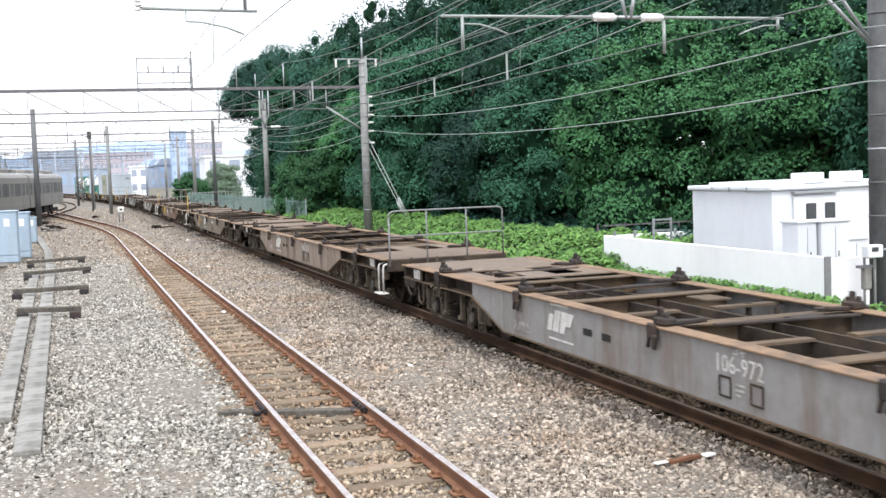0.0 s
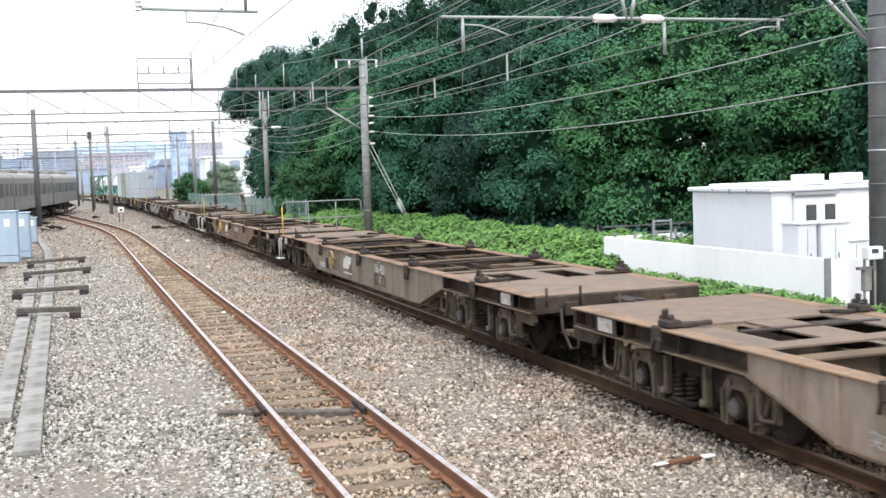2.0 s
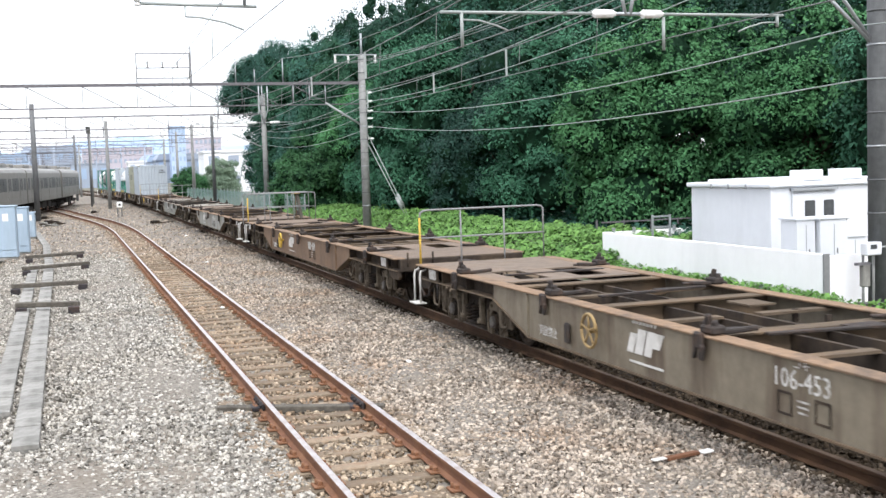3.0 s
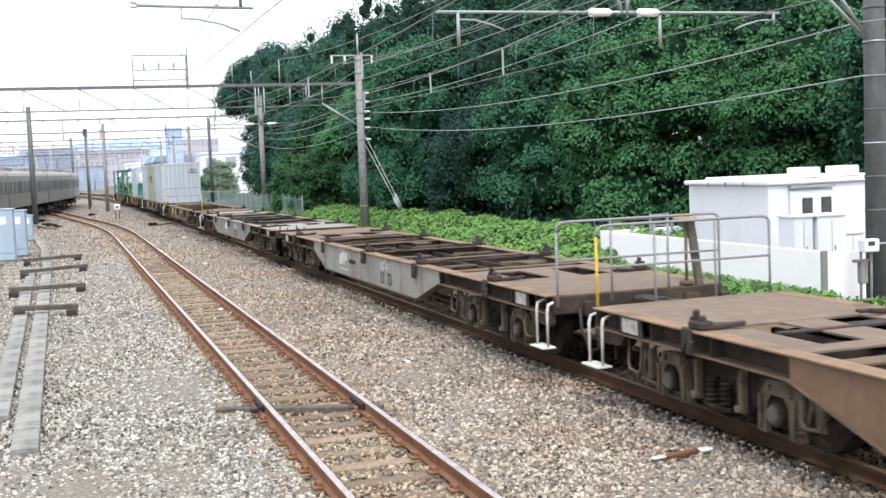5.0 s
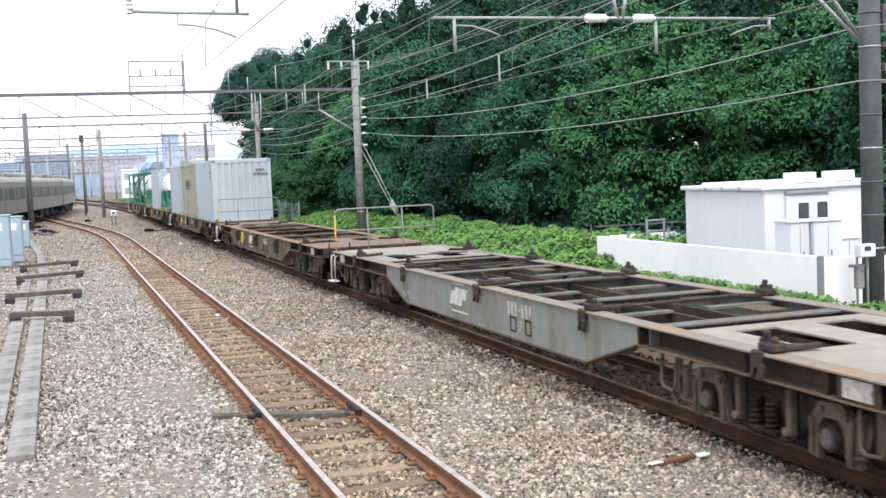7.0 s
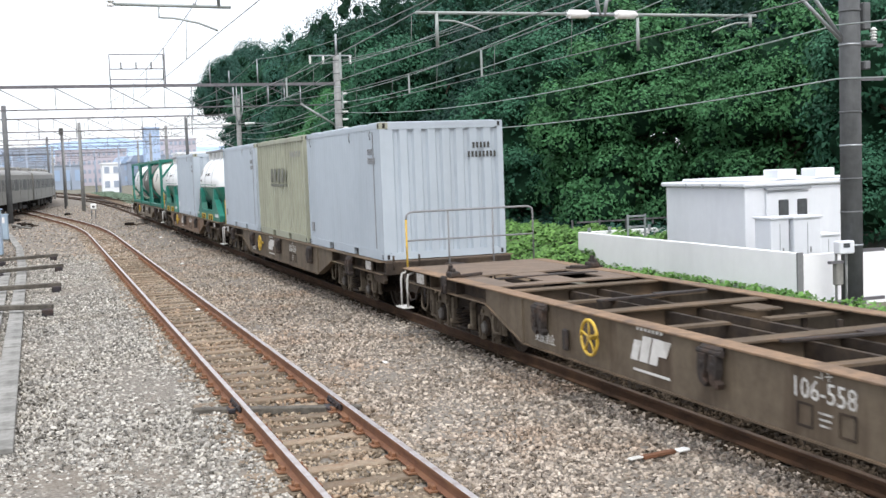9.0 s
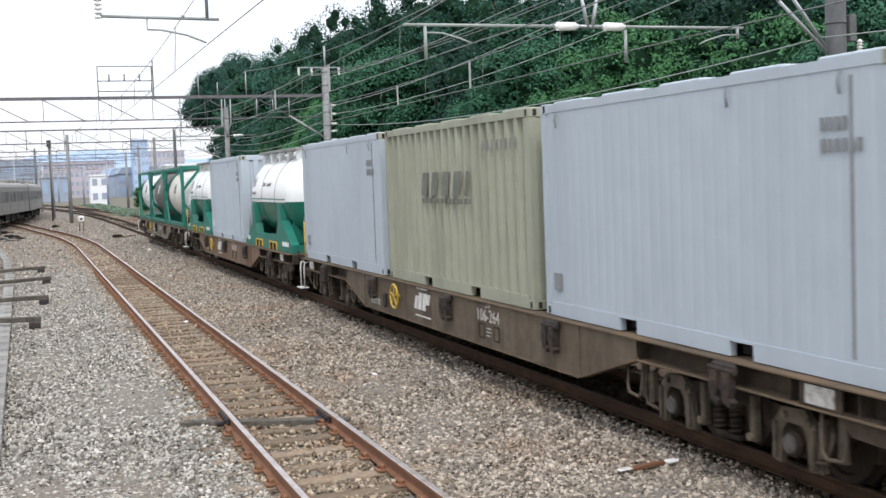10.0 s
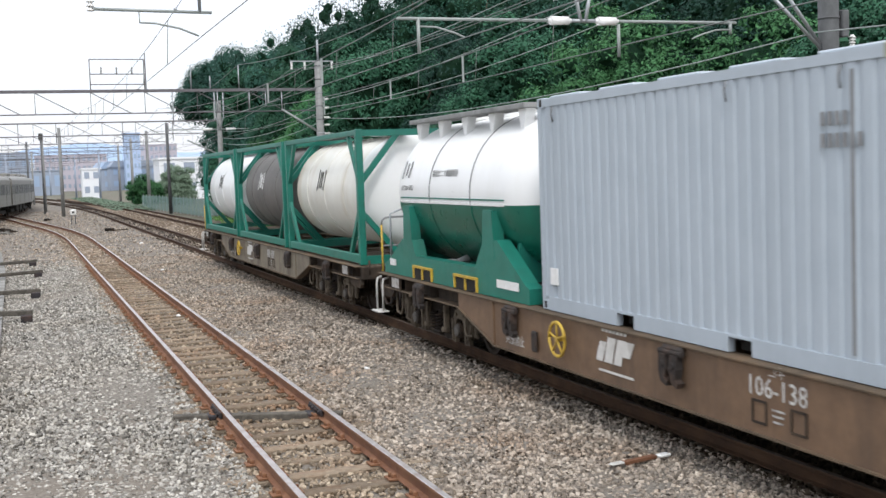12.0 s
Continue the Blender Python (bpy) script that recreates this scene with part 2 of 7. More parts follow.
M["worn_white"] = surf("worn_white_paint", (0.52, 0.51, 0.48), (0.36, 0.35, 0.33), 16, 0.75, 0.05, stain=(0.15, 0.12, 0.10), stain_scale=9, stain_amount=0.8, spec=0.3)
M["yellow"] = surf("yellow_paint", (0.62, 0.42, 0.045), (0.48, 0.31, 0.04), 8, 0.55, 0.05, stain=(0.25, 0.17, 0.06), stain_scale=5)
M["dull_brass"] = surf("dull_yellow", (0.34, 0.23, 0.09), (0.24, 0.17, 0.08), 8, 0.6, 0.05)
M["mark_black"] = surf("mark_black", (0.05, 0.05, 0.045), (0.035, 0.035, 0.033), 8, 0.7, 0.0)
M["mark_olive"] = surf("mark_olive", (0.145, 0.15, 0.125), (0.11, 0.115, 0.095), 12, 0.7, 0.0, stain=(0.22, 0.22, 0.18), stain_scale=6, stain_amount=0.6)
M["mark_grey"] = surf("mark_grey", (0.24, 0.245, 0.25), (0.19, 0.195, 0.2), 8, 0.7, 0.0)
# containers
M["box_grey"] = surf("box_grey", (0.425, 0.48, 0.53), (0.385, 0.44, 0.49), 2.2, 0.55, 0.04, stain=(0.33, 0.372, 0.41), stain_scale=1.0, stain_amount=0.5, streak=True)
M["box_cream"] = surf("box_cream", (0.335, 0.345, 0.265), (0.285, 0.295, 0.225), 2.2, 0.6, 0.05, stain=(0.215, 0.22, 0.165), stain_scale=1.4, stain_amount=0.65, streak=True)
M["tank_white"] = surf("tank_white", (0.83, 0.84, 0.835), (0.79, 0.80, 0.79), 2, 0.32, 0.0, stain=(0.66, 0.66, 0.61), stain_scale=0.9, stain_amount=0.4, streak=True)
M["tank_green"] = surf("tank_green", (0.007, 0.135, 0.09), (0.006, 0.115, 0.076), 2, 0.3, 0.0, stain=(0.012, 0.085, 0.058), stain_scale=0.9, stain_amount=0.4)
M["frame_green"] = surf("frame_green", (0.010, 0.175, 0.128), (0.009, 0.145, 0.105), 3, 0.45, 0.04, stain=(0.02, 0.10, 0.075), stain_scale=1.4, stain_amount=0.5)
M["tank_grey"] = surf("tank_grey", (0.135, 0.125, 0.115), (0.10, 0.095, 0.088), 2, 0.6, 0.03, stain=(0.19, 0.18, 0.165), stain_scale=1, streak=True)
M["tank_cream"] = surf("tank_cream", (0.74, 0.73, 0.67), (0.68, 0.665, 0.60), 2, 0.4, 0.0, stain=(0.52, 0.44, 0.31), stain_scale=1.1, stain_amount=0.65, streak=True)
# passenger train and distance
M["train_grey"] = surf("train_grey", (0.235, 0.23, 0.208), (0.19, 0.185, 0.168), 1.0, 0.45, 0.03, metal=0.15)
M["train_band"] = surf("train_band", (0.24, 0.235, 0.215), (0.2, 0.195, 0.18), 1.0, 0.45, 0.0)
# Near-black of undersides; on hole plates it stands for shade.
M["under_dark"] = surf("under_dark", (0.04, 0.038, 0.036), (0.025, 0.024, 0.023), 3, 0.85, 0.1, spec=0.1)
# Distance colours: blue haze is mixed into the base colours.
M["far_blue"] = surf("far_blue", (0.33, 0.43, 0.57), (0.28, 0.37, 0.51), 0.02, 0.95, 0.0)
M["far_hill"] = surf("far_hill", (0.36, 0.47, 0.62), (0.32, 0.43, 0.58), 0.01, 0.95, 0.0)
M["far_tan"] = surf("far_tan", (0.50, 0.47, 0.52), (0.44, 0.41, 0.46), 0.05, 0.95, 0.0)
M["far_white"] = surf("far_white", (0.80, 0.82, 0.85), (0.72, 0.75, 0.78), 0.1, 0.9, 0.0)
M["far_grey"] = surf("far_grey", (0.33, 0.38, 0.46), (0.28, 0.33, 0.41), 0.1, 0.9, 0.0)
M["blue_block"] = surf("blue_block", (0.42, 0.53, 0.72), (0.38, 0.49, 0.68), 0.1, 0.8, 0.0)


# ---- shape helpers ----
def add_box(bm, cx, cy, cz, sx, sy, sz, mi=0, turn=None, bevel=0.0):
    m = Matrix.Translation((cx, cy, cz))
    if turn is not None:
        m = m @ turn
    r = bmesh.ops.create_cube(bm, size=1.0, matrix=m @ Matrix.Diagonal((sx, sy, sz, 1)))
    if bevel:
        es = {e for v in r["verts"] for e in v.link_edges}
        r = bmesh.ops.bevel(bm, geom=list(es), offset=bevel, segments=1, affect="EDGES")
        fs = set(r["faces"]) | {f for v in r["verts"] for f in v.link_faces}
    else:
        fs = {f for v in r["verts"] for f in v.link_faces}
    if mi:
        for f in fs:
            f.material_index = mi
    return r


def add_rod(bm, a, b, r1, r2=None, seg=8, mi=0, smooth=True):
    a, b = Vector(a), Vector(b)
    d = b - a
    m = Matrix.Translation((a + b) / 2) @ d.to_track_quat("Z", "Y").to_matrix().to_4x4()
    r = bmesh.ops.create_cone(bm, cap_ends=True, segments=seg, radius1=r1, radius2=r1 if r2 is None else r2, depth=d.length, matrix=m)
    for f in {f for v in r["verts"] for f in v.link_faces}:
        f.material_index = mi
        f.smooth = smooth and len(f.verts) == 4
    return r


def add_path(bm, pts, r, seg=6, mi=0):
    """A bent round bar through the points."""
    pts = [Vector(p) for p in pts]
    rings = []
    for i, p in enumerate(pts):
        d = (pts[min(i + 1, len(pts) - 1)] - pts[max(i - 1, 0)]).normalized()
        q = d.to_track_quat("Z", "Y")
        rings.append([bm.verts.new(p + q @ Vector((r * math.cos(2 * math.pi * k / seg), r * math.sin(2 * math.pi * k / seg), 0))) for k in range(seg)])
    for u, v in zip(rings, rings[1:]):
        for k in range(seg):
            f = bm.faces.new((u[k], u[(k + 1) % seg], v[(k + 1) % seg], v[k]))
            f.smooth, f.material_index = True, mi
    bm.faces.new(list(reversed(rings[0]))).material_index = mi
    bm.faces.new(rings[-1]).material_index = mi


def add_prism(bm, outline, axis, lo, hi, mi=0):
    """An outline of (u, v) pushed along an axis: 'x' takes (y, z), 'y' takes (x, z), 'z' takes (x, y)."""
    def at(u, v, w):
        return {"x": (w, u, v), "y": (u, w, v), "z": (u, v, w)}[axis]
    a = [bm.verts.new(at(u, v, lo)) for u, v in outline]
    b = [bm.verts.new(at(u, v, hi)) for u, v in outline]
    fs = [bm.faces.new(a), bm.faces.new(list(reversed(b)))]
    k = len(a)
    for i in range(k):
        fs.append(bm.faces.new((a[i], b[i], b[(i + 1) % k], a[(i + 1) % k])))
    for f in fs:
        f.material_index = mi
    bmesh.ops.recalc_face_normals(bm, faces=fs)


def part(name, bm, material, parent=None, label=""):
    """Link a bmesh as one mesh object, under a thing or a part where one is given."""
    me = bpy.data.meshes.new(name)
    bm.to_mesh(me)
    bm.free()
    for m in (material if isinstance(material, (list, tuple)) else [material]):
        me.materials.append(m)
    ob = new(name, me)
    ob.parent = parent
    if label:
        tagged(ob, label)
    return ob


def again(ob, m, parent=None):
    """One more object on the same mesh."""
    o = new(ob.name.split(".")[0], ob.data)
    o.parent = parent
    o.matrix_basis = m
    return o


def bar(name, box, material, parent, label="", bevel=0.0):
    bm = bmesh.new()
    add_box(bm, *box, bevel=bevel)
    return part(name, bm, material, parent, label)


def thing(name, m=None, label="", category="", group="", kind=""):
    ob = new(name)
    ob.empty_display_size = 0.2
    if m is not None:
        ob.matrix_basis = m
    return tagged(ob, label, category, group, kind)


def lettering(name, body, size, material, parent, m, label=""):
    """Flat painted characters in the built-in font, as a mesh."""
    cu = bpy.data.curves.new(name, "FONT")
    cu.body, cu.size, cu.align_x, cu.align_y = body, size, "CENTER", "CENTER"
    cu.extrude, cu.resolution_u = 0.001, 2
    tmp = bpy.data.objects.new(name, cu)
    me = bpy.data.meshes.new_from_object(tmp)
    bpy.data.objects.remove(tmp)
    me.materials.clear()
    me.materials.append(material)
    ob = new(name, me)
    ob.parent, ob.matrix_basis = parent, m
    if label:
        tagged(ob, label)
    return ob


# ---- lines of the tracks ----
def line_a(y):
    if y < 57:
        return -4.42
    if y < 78:
        return -4.42 - 0.0022 * (y - 57) ** 2
    return -4.42 - 0.9702 - 0.0924 * (y - 78)


def line_b(y):
    if y < 100:
        return 0.0
    if y < 170:
        return -0.0005 * (y - 100) ** 2
    return -2.45 - 0.07 * (y - 170)


def line_c(y):
    return line_b(y) + 3.55


def line_p(y):
    """The passenger train's line."""
    if y < 110:
        return -9.05 + 0.116 * (y - 110)
    if y < 210:
        return -9.05 + 0.116 * (y - 110) - 0.0016 * (y - 110) ** 2
    return -13.45 - 0.204 * (y - 210)


def heading(line, y):
    return math.degrees(-math.atan((line(y + 0.5) - line(y - 0.5))))


# ---- ground ----
def build_ground():
    bm = bmesh.new()
    xs = [-3000, -400, -60, -20, -11.5, -10.2, -9.2, -3, 5.2, 5.9, 7, 12, 20, 60, 400, 3000]
    ys = [-200, -20, 0, 10, 20, 30, 45, 60, 80, 100, 130, 170, 240, 400, 800, 3000]
    zs = {5.9: -0.4, 7: -0.35}
    grid = [[bm.verts.new((x, y, -0.27 if -10.5 < x < 5.5 else (-0.3 if x < 0 else zs.get(x, -0.32)))) for x in xs] for y in ys]
    for r, s in zip(grid, grid[1:]):
        for i in range(len(xs) - 1):
            bm.faces.new((r[i], r[i + 1], s[i + 1], s[i]))
    tagged(part("ground", bm, M["earth"]), "brown earth and gravel of the railway yard", "ground", kind="structure")
    # ballast bed
    bm = bmesh.new()
    n_y, xs = 150, [-9.9 + 0.3 * i for i in range(51)]
    rows = []
    for j in range(n_y + 1):
        y = -6 + 236 * (j / n_y) ** 1.6
        row = []
        for x in xs:
            z = -0.175 + 0.03 * noise.noise((x * 0.6, y * 0.4, 0)) + 0.02 * noise.noise((x * 2, y * 2, 4))
            if x < -9.4 or x > 4.9:
                z = -0.33
            if abs(x - line_a(y)) < 0.75:
                z -= 0.025
            shift = min(line_a(y), -4.42) + 4.42 if x < -7 else 0
            row.append(bm.verts.new((x + shift, y, z)))
        rows.append(row)
    for r, s in zip(rows, rows[1:]):
        for i in range(len(xs) - 1):
            f = bm.faces.new((r[i], r[i + 1], s[i + 1], s[i]))
            f.smooth = True
            # slot 1, under the freight train: dust plus shade in the colour
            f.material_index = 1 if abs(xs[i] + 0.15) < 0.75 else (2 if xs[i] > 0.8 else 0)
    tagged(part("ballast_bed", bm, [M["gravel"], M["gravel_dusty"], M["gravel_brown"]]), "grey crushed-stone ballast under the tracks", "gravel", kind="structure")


def scatter(name, label, material, area, count, size, seed, keep=None, drop=0.0):
    """Loose crushed stones as one joined mesh."""
    rng = np.random.default_rng(seed)
    v0 = np.array([(-1, -1, -1), (1, -1, -1), (1, 1, -1), (-1, 1, -1), (-0.8, -0.8, 1), (0.8, -0.8, 1), (0.8, 0.8, 1), (-0.8, 0.8, 1)]) * 0.72
    f0 = np.array([(4, 5, 6), (4, 6, 7), (0, 1, 5), (0, 5, 4), (1, 2, 6), (1, 6, 5), (2, 3, 7), (2, 7, 6), (3, 0, 4), (3, 4, 7)])
    x0, x1, y0, y1 = area
    # even in the picture's depth: denser towards the near end
    u = rng.random(count)
    y = y0 * (y1 / y0) ** u
    x = x0 + (x1 - x0) * rng.random(count)
    if keep is not None:
        ok = keep(x, y)
        x, y = x[ok], y[ok]
    k = len(x)
    s = size * (0.5 + 0.9 * rng.random((k, 1, 3))) * (0.75 + 0.5 * rng.random((k, 1, 1)))
    v = v0[None] * (1 + 0.7 * (rng.random((k, 8, 3)) - 0.5)) * s * 0.5
    a, b = rng.random((2, k)) * 2 * np.pi
    ca, sa, cb, sb = np.cos(a), np.sin(a), np.cos(b), np.sin(b)
    rot = np.zeros((k, 3, 3))
    rot[:, 0, 0], rot[:, 0, 1], rot[:, 1, 0], rot[:, 1, 1] = ca * cb, -sa, sa * cb, ca
    rot[:, 0, 2], rot[:, 1, 2], rot[:, 2, 0], rot[:, 2, 2] = ca * sb, sa * sb, -sb, cb
    v = np.einsum("kij,knj->kni", rot, v)
    z = -0.175 - drop + 0.018 * (rng.random(k) - 0.35)
    v += np.stack([x, y, z], 1)[:, None]
    me = bpy.data.meshes.new(name)
    fs = (f0[None] + 8 * np.arange(k)[:, None, None]).reshape(-1, 3)
    me.vertices.add(k * 8)
    me.vertices.foreach_set("co", v.reshape(-1).astype(np.float32))
    me.loops.add(len(fs) * 3)
    me.loops.foreach_set("vertex_index", fs.reshape(-1).astype(np.int32))
    me.polygons.add(len(fs))
    me.polygons.foreach_set("loop_start", np.arange(0, len(fs) * 3, 3, dtype=np.int32))
    me.update(calc_edges=True)
    me.materials.append(material)
    tagged(new(name, me), label, "gravel", kind="stuff")


def build_stones():
    def off_tracks(x, y):
        ya = np.vectorize(line_a)(y)
        on = (np.abs(x - ya) < 0.74)
        return ~on & (x > -7.15 - 0.07 * y)
    scatter("ballast_stones", "loose pale grey crushed ballast stones by the cable troughs", M["stone"], (-9.4, -5.0, 7.4, 46), 48000, 0.047, 3, off_tracks)
    scatter("ballast_stones", "loose brown-grey crushed ballast stones between the tracks", M["stone_warm"], (-5.0, -0.7, 7.4, 46), 47000, 0.047, 8, off_tracks)
    scatter("dusty_stones", "freight track ballast stones, brake-dust brown deepened by painted train shade", M["stone_dusty"], (-0.82, 1.2, 6.5, 60), 13000, 0.06, 4,
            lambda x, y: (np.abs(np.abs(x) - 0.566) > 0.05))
    scatter("far_stones", "coarse brown-grey ballast stones farther along the tracks", M["stone_warm"], (-9.5, 4.6, 42, 130), 12000, 0.08, 6)
    scatter("track_stones", "rust-tinted ballast stones between the rails", M["stone_rusty"], (-5.42, -3.42, 7.4, 60), 14500, 0.047, 5, drop=0.014)


RAIL = [(-0.063, -0.15), (0.063, -0.15), (0.063, -0.138), (0.014, -0.122), (0.009, -0.05), (0.0325, -0.036), (0.0325, -0.006), (0.026, 0.0),
        (-0.026, 0.0), (-0.0325, -0.006), (-0.0325, -0.036), (-0.009, -0.05), (-0.014, -0.122), (-0.063, -0.138)]


def rail_mesh(line, side, y0, y1, step):
    bm = bmesh.new()
    ys = [y0]
    while ys[-1] < y1:
        ys.append(min(y1, ys[-1] + (step if ys[-1] > 50 else 8)))
    rings = []
    for y in ys:
        a = radians(heading(line, y))
        cx, cy = line(y) + side * 0.566 * math.cos(a), y + side * 0.566 * math.sin(a)
        rings.append([bm.verts.new((cx + u * math.cos(a), cy + u * math.sin(a), z)) for u, z in RAIL])
    k = len(RAIL)
    for r, s in zip(rings, rings[1:]):
        for i in range(k):
            f = bm.faces.new((r[i], r[(i + 1) % k], s[(i + 1) % k], s[i]))
            f.material_index = 1 if i in (6, 7, 8) else 0
    bm.faces.new(rings[0])
    bm.faces.new(list(reversed(rings[-1])))
    bmesh.ops.recalc_face_normals(bm, faces=bm.faces)
    return bm


def build_track(line, y0, y1, label, top, plates_to):
    tr = thing("railway_track", None, label, "railway track", "tracks", "structure")
    for side in (-1, 1):
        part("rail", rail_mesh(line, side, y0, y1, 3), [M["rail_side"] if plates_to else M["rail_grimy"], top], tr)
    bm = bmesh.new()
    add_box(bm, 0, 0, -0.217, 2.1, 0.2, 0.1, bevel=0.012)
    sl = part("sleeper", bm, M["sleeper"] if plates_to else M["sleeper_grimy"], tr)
    bm = bmesh.new()
    add_box(bm, 0, 0, -0.148, 0.30, 0.17, 0.016)
    for s in (-1, 1):
        add_box(bm, 0.085 * s, 0.0, -0.125, 0.045, 0.09, 0.05, bevel=0.008)
        add_rod(bm, (0.11 * s, 0.03, -0.14), (0.11 * s, 0.03, -0.09), 0.016, seg=6)
    pl = part("tie_plate", bm, M["rail_side"], sl)
    pl.matrix_basis = pose(-0.566, 0, 0)
    again(pl, pose(0.566, 0, 0), sl)
    y, first = y0 + 0.3, True
    while y < y1:
        m = pose(line(y), y, (0.006 + 0.008 * math.sin(y * 7) if plates_to else -0.02), 0, 0, heading(line, y) + 0.7 * math.sin(y * 13))
        if first:
            sl.matrix_basis, o, first = m, sl, False
        else:
            o = again(sl, m, tr)
            if y < plates_to:
                again(pl, pose(-0.566, 0, 0), o)
                again(pl, pose(0.566, 0, 0), o)
        y += 0.62 if y < 70 else (0.9 if y < 120 else 1.8)
    return tr


def build_tracks():
    a = build_track(line_a, 5.0, 128, "curving track with rusty rails on timber sleepers", M["rail_top"], 42)
    build_track(line_b, -8.0, 330, "straight freight track with brown rails in ballast", M["rail_brown"], 0)
    build_track(line_c, 30.0, 330, "straight farther track with brown rails in ballast", M["rail_brown"], 0)
    build_track(line_p, 60.0, 330, "curving far track carrying the passenger train", M["rail_brown"], 0)
    # bolted joint across the near track
    for x, y in ((-4.986, 14.0), (-3.854, 13.5)):
        bm = bmesh.new()
        for s in (-1, 1):
            add_box(bm, x + 0.032 * s, y, -0.075, 0.035, 0.62, 0.085, bevel=0.01)
            for k in (-0.22, -0.08, 0.08, 0.22):
                add_rod(bm, (x + 0.03 * s, y + k, -0.07), (x + 0.075 * s, y + k, -0.07), 0.02, seg=6)
            add_box(bm, x + 0.1 * s, y, -0.13, 0.1, 0.26, 0.05, bevel=0.01)
        part("joint_bar", bm, M["black_iron"], a, "black bolted rail joint bar")
    bm = bmesh.new()
    add_box(bm, -4.55, 13.78, -0.155, 2.1, 0.14, 0.09, turn=pose(0, 0, 0, 0, 0, -24), bevel=0.01)
    part("joint_sleeper", bm, M["old_wood"], a, "dark joint sleeper")


build_ground()
build_tracks()


# ---- the freight train: wagons stand along y, rail top at z = 0 ----
SIDE = Matrix(((0, 0, -1, 0), (-1, 0, 0, 0), (0, 1, 0, 0), (0, 0, 0, 1)))      # writing on the side that faces the platform
END = Matrix(((1, 0, 0, 0), (0, 0, -1, 0), (0, 1, 0, 0), (0, 0, 0, 1)))        # writing on the near end
DECK, PITCH = 1.05, 20.4
CENTRE, SPEED, SLOWING = 10.77, 14.0, 0.0246
KANJI = [(0, 0, 0.9, 0.12), (0, 0.35, 0.9, 0.12), (0, -0.35, 0.9, 0.12), (0, 0, 0.12, 0.9)]
WHEELS = []


def panel(name, y, z, w, h, material, parent, x=-1.307, label=""):
    return bar(name, (x, y, z, 0.004, w, h), material, parent, label)


def build_sill(wagon, s, kink, paint, top):
    """A fish-bellied side beam: web, bottom flange, stiffeners and top flange; s is the side."""
    t = kink + 1.3
    web = [(-t, 0.82), (-kink, 0.44), (kink, 0.44), (t, 0.82), (t, 1.03), (-t, 1.03)]
    bm = bmesh.new()
    add_prism(bm, web, "x", s * 1.285, s * 1.3)
    sill = part("side_sill", bm, paint, wagon)
    bm = bmesh.new()
    low = web[:4]
    add_prism(bm, low + [(y, z - 0.02) for y, z in reversed(low)], "x", s * 1.18, s * 1.326)
    part("bottom_flange", bm, M["frame_brown"], sill, "rusty bottom flange")
    for y in (-kink, kink):
        bar("stiffener", (s * 1.313, y, 0.735, 0.024, 0.05, 0.57), paint, sill)
    # over the bogies the beam is open: a set-back web between two flanges, with ribs
    for e in (-1, 1):
        mid, run = e * (t + 9.5) / 2, 9.5 - t
        bm = bmesh.new()
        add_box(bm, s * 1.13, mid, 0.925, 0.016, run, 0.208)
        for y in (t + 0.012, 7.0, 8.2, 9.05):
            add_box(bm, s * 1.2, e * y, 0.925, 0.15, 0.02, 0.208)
        # Dark iron instead of sill paint: shade behind the flanges as colour.
        part("end_web", bm, M["frame_dark"], sill, "dark set-back web, flange shade in its colour")
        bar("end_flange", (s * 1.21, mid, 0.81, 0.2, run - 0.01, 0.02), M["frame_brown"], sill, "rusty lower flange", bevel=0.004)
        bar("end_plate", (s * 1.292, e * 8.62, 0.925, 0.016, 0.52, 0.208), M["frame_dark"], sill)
    bar("top_flange", (s * 1.22, 0, 1.04, 0.225, 19.0, 0.022), top, wagon, "worn top flange", bevel=0.004)


def build_deck(wagon, sgn, deck):
    """The plated platform over a bogie, with openings between its plates."""
    bar("end_deck", (0, sgn * 8.45, 1.036, 2.2, 2.2, 0.024), deck, wagon, "worn plated end deck")
    for x, w in ((-0.92, 0.36), (0.92, 0.36), (0, 0.5)):
        bar("deck_strip", (x, sgn * 6.68, 1.034, w, 1.34, 0.02), deck, wagon)
    bar("deck_sheet", (0, sgn * 5.86, 1.033, 2.2, 0.3, 0.02), deck, wagon)


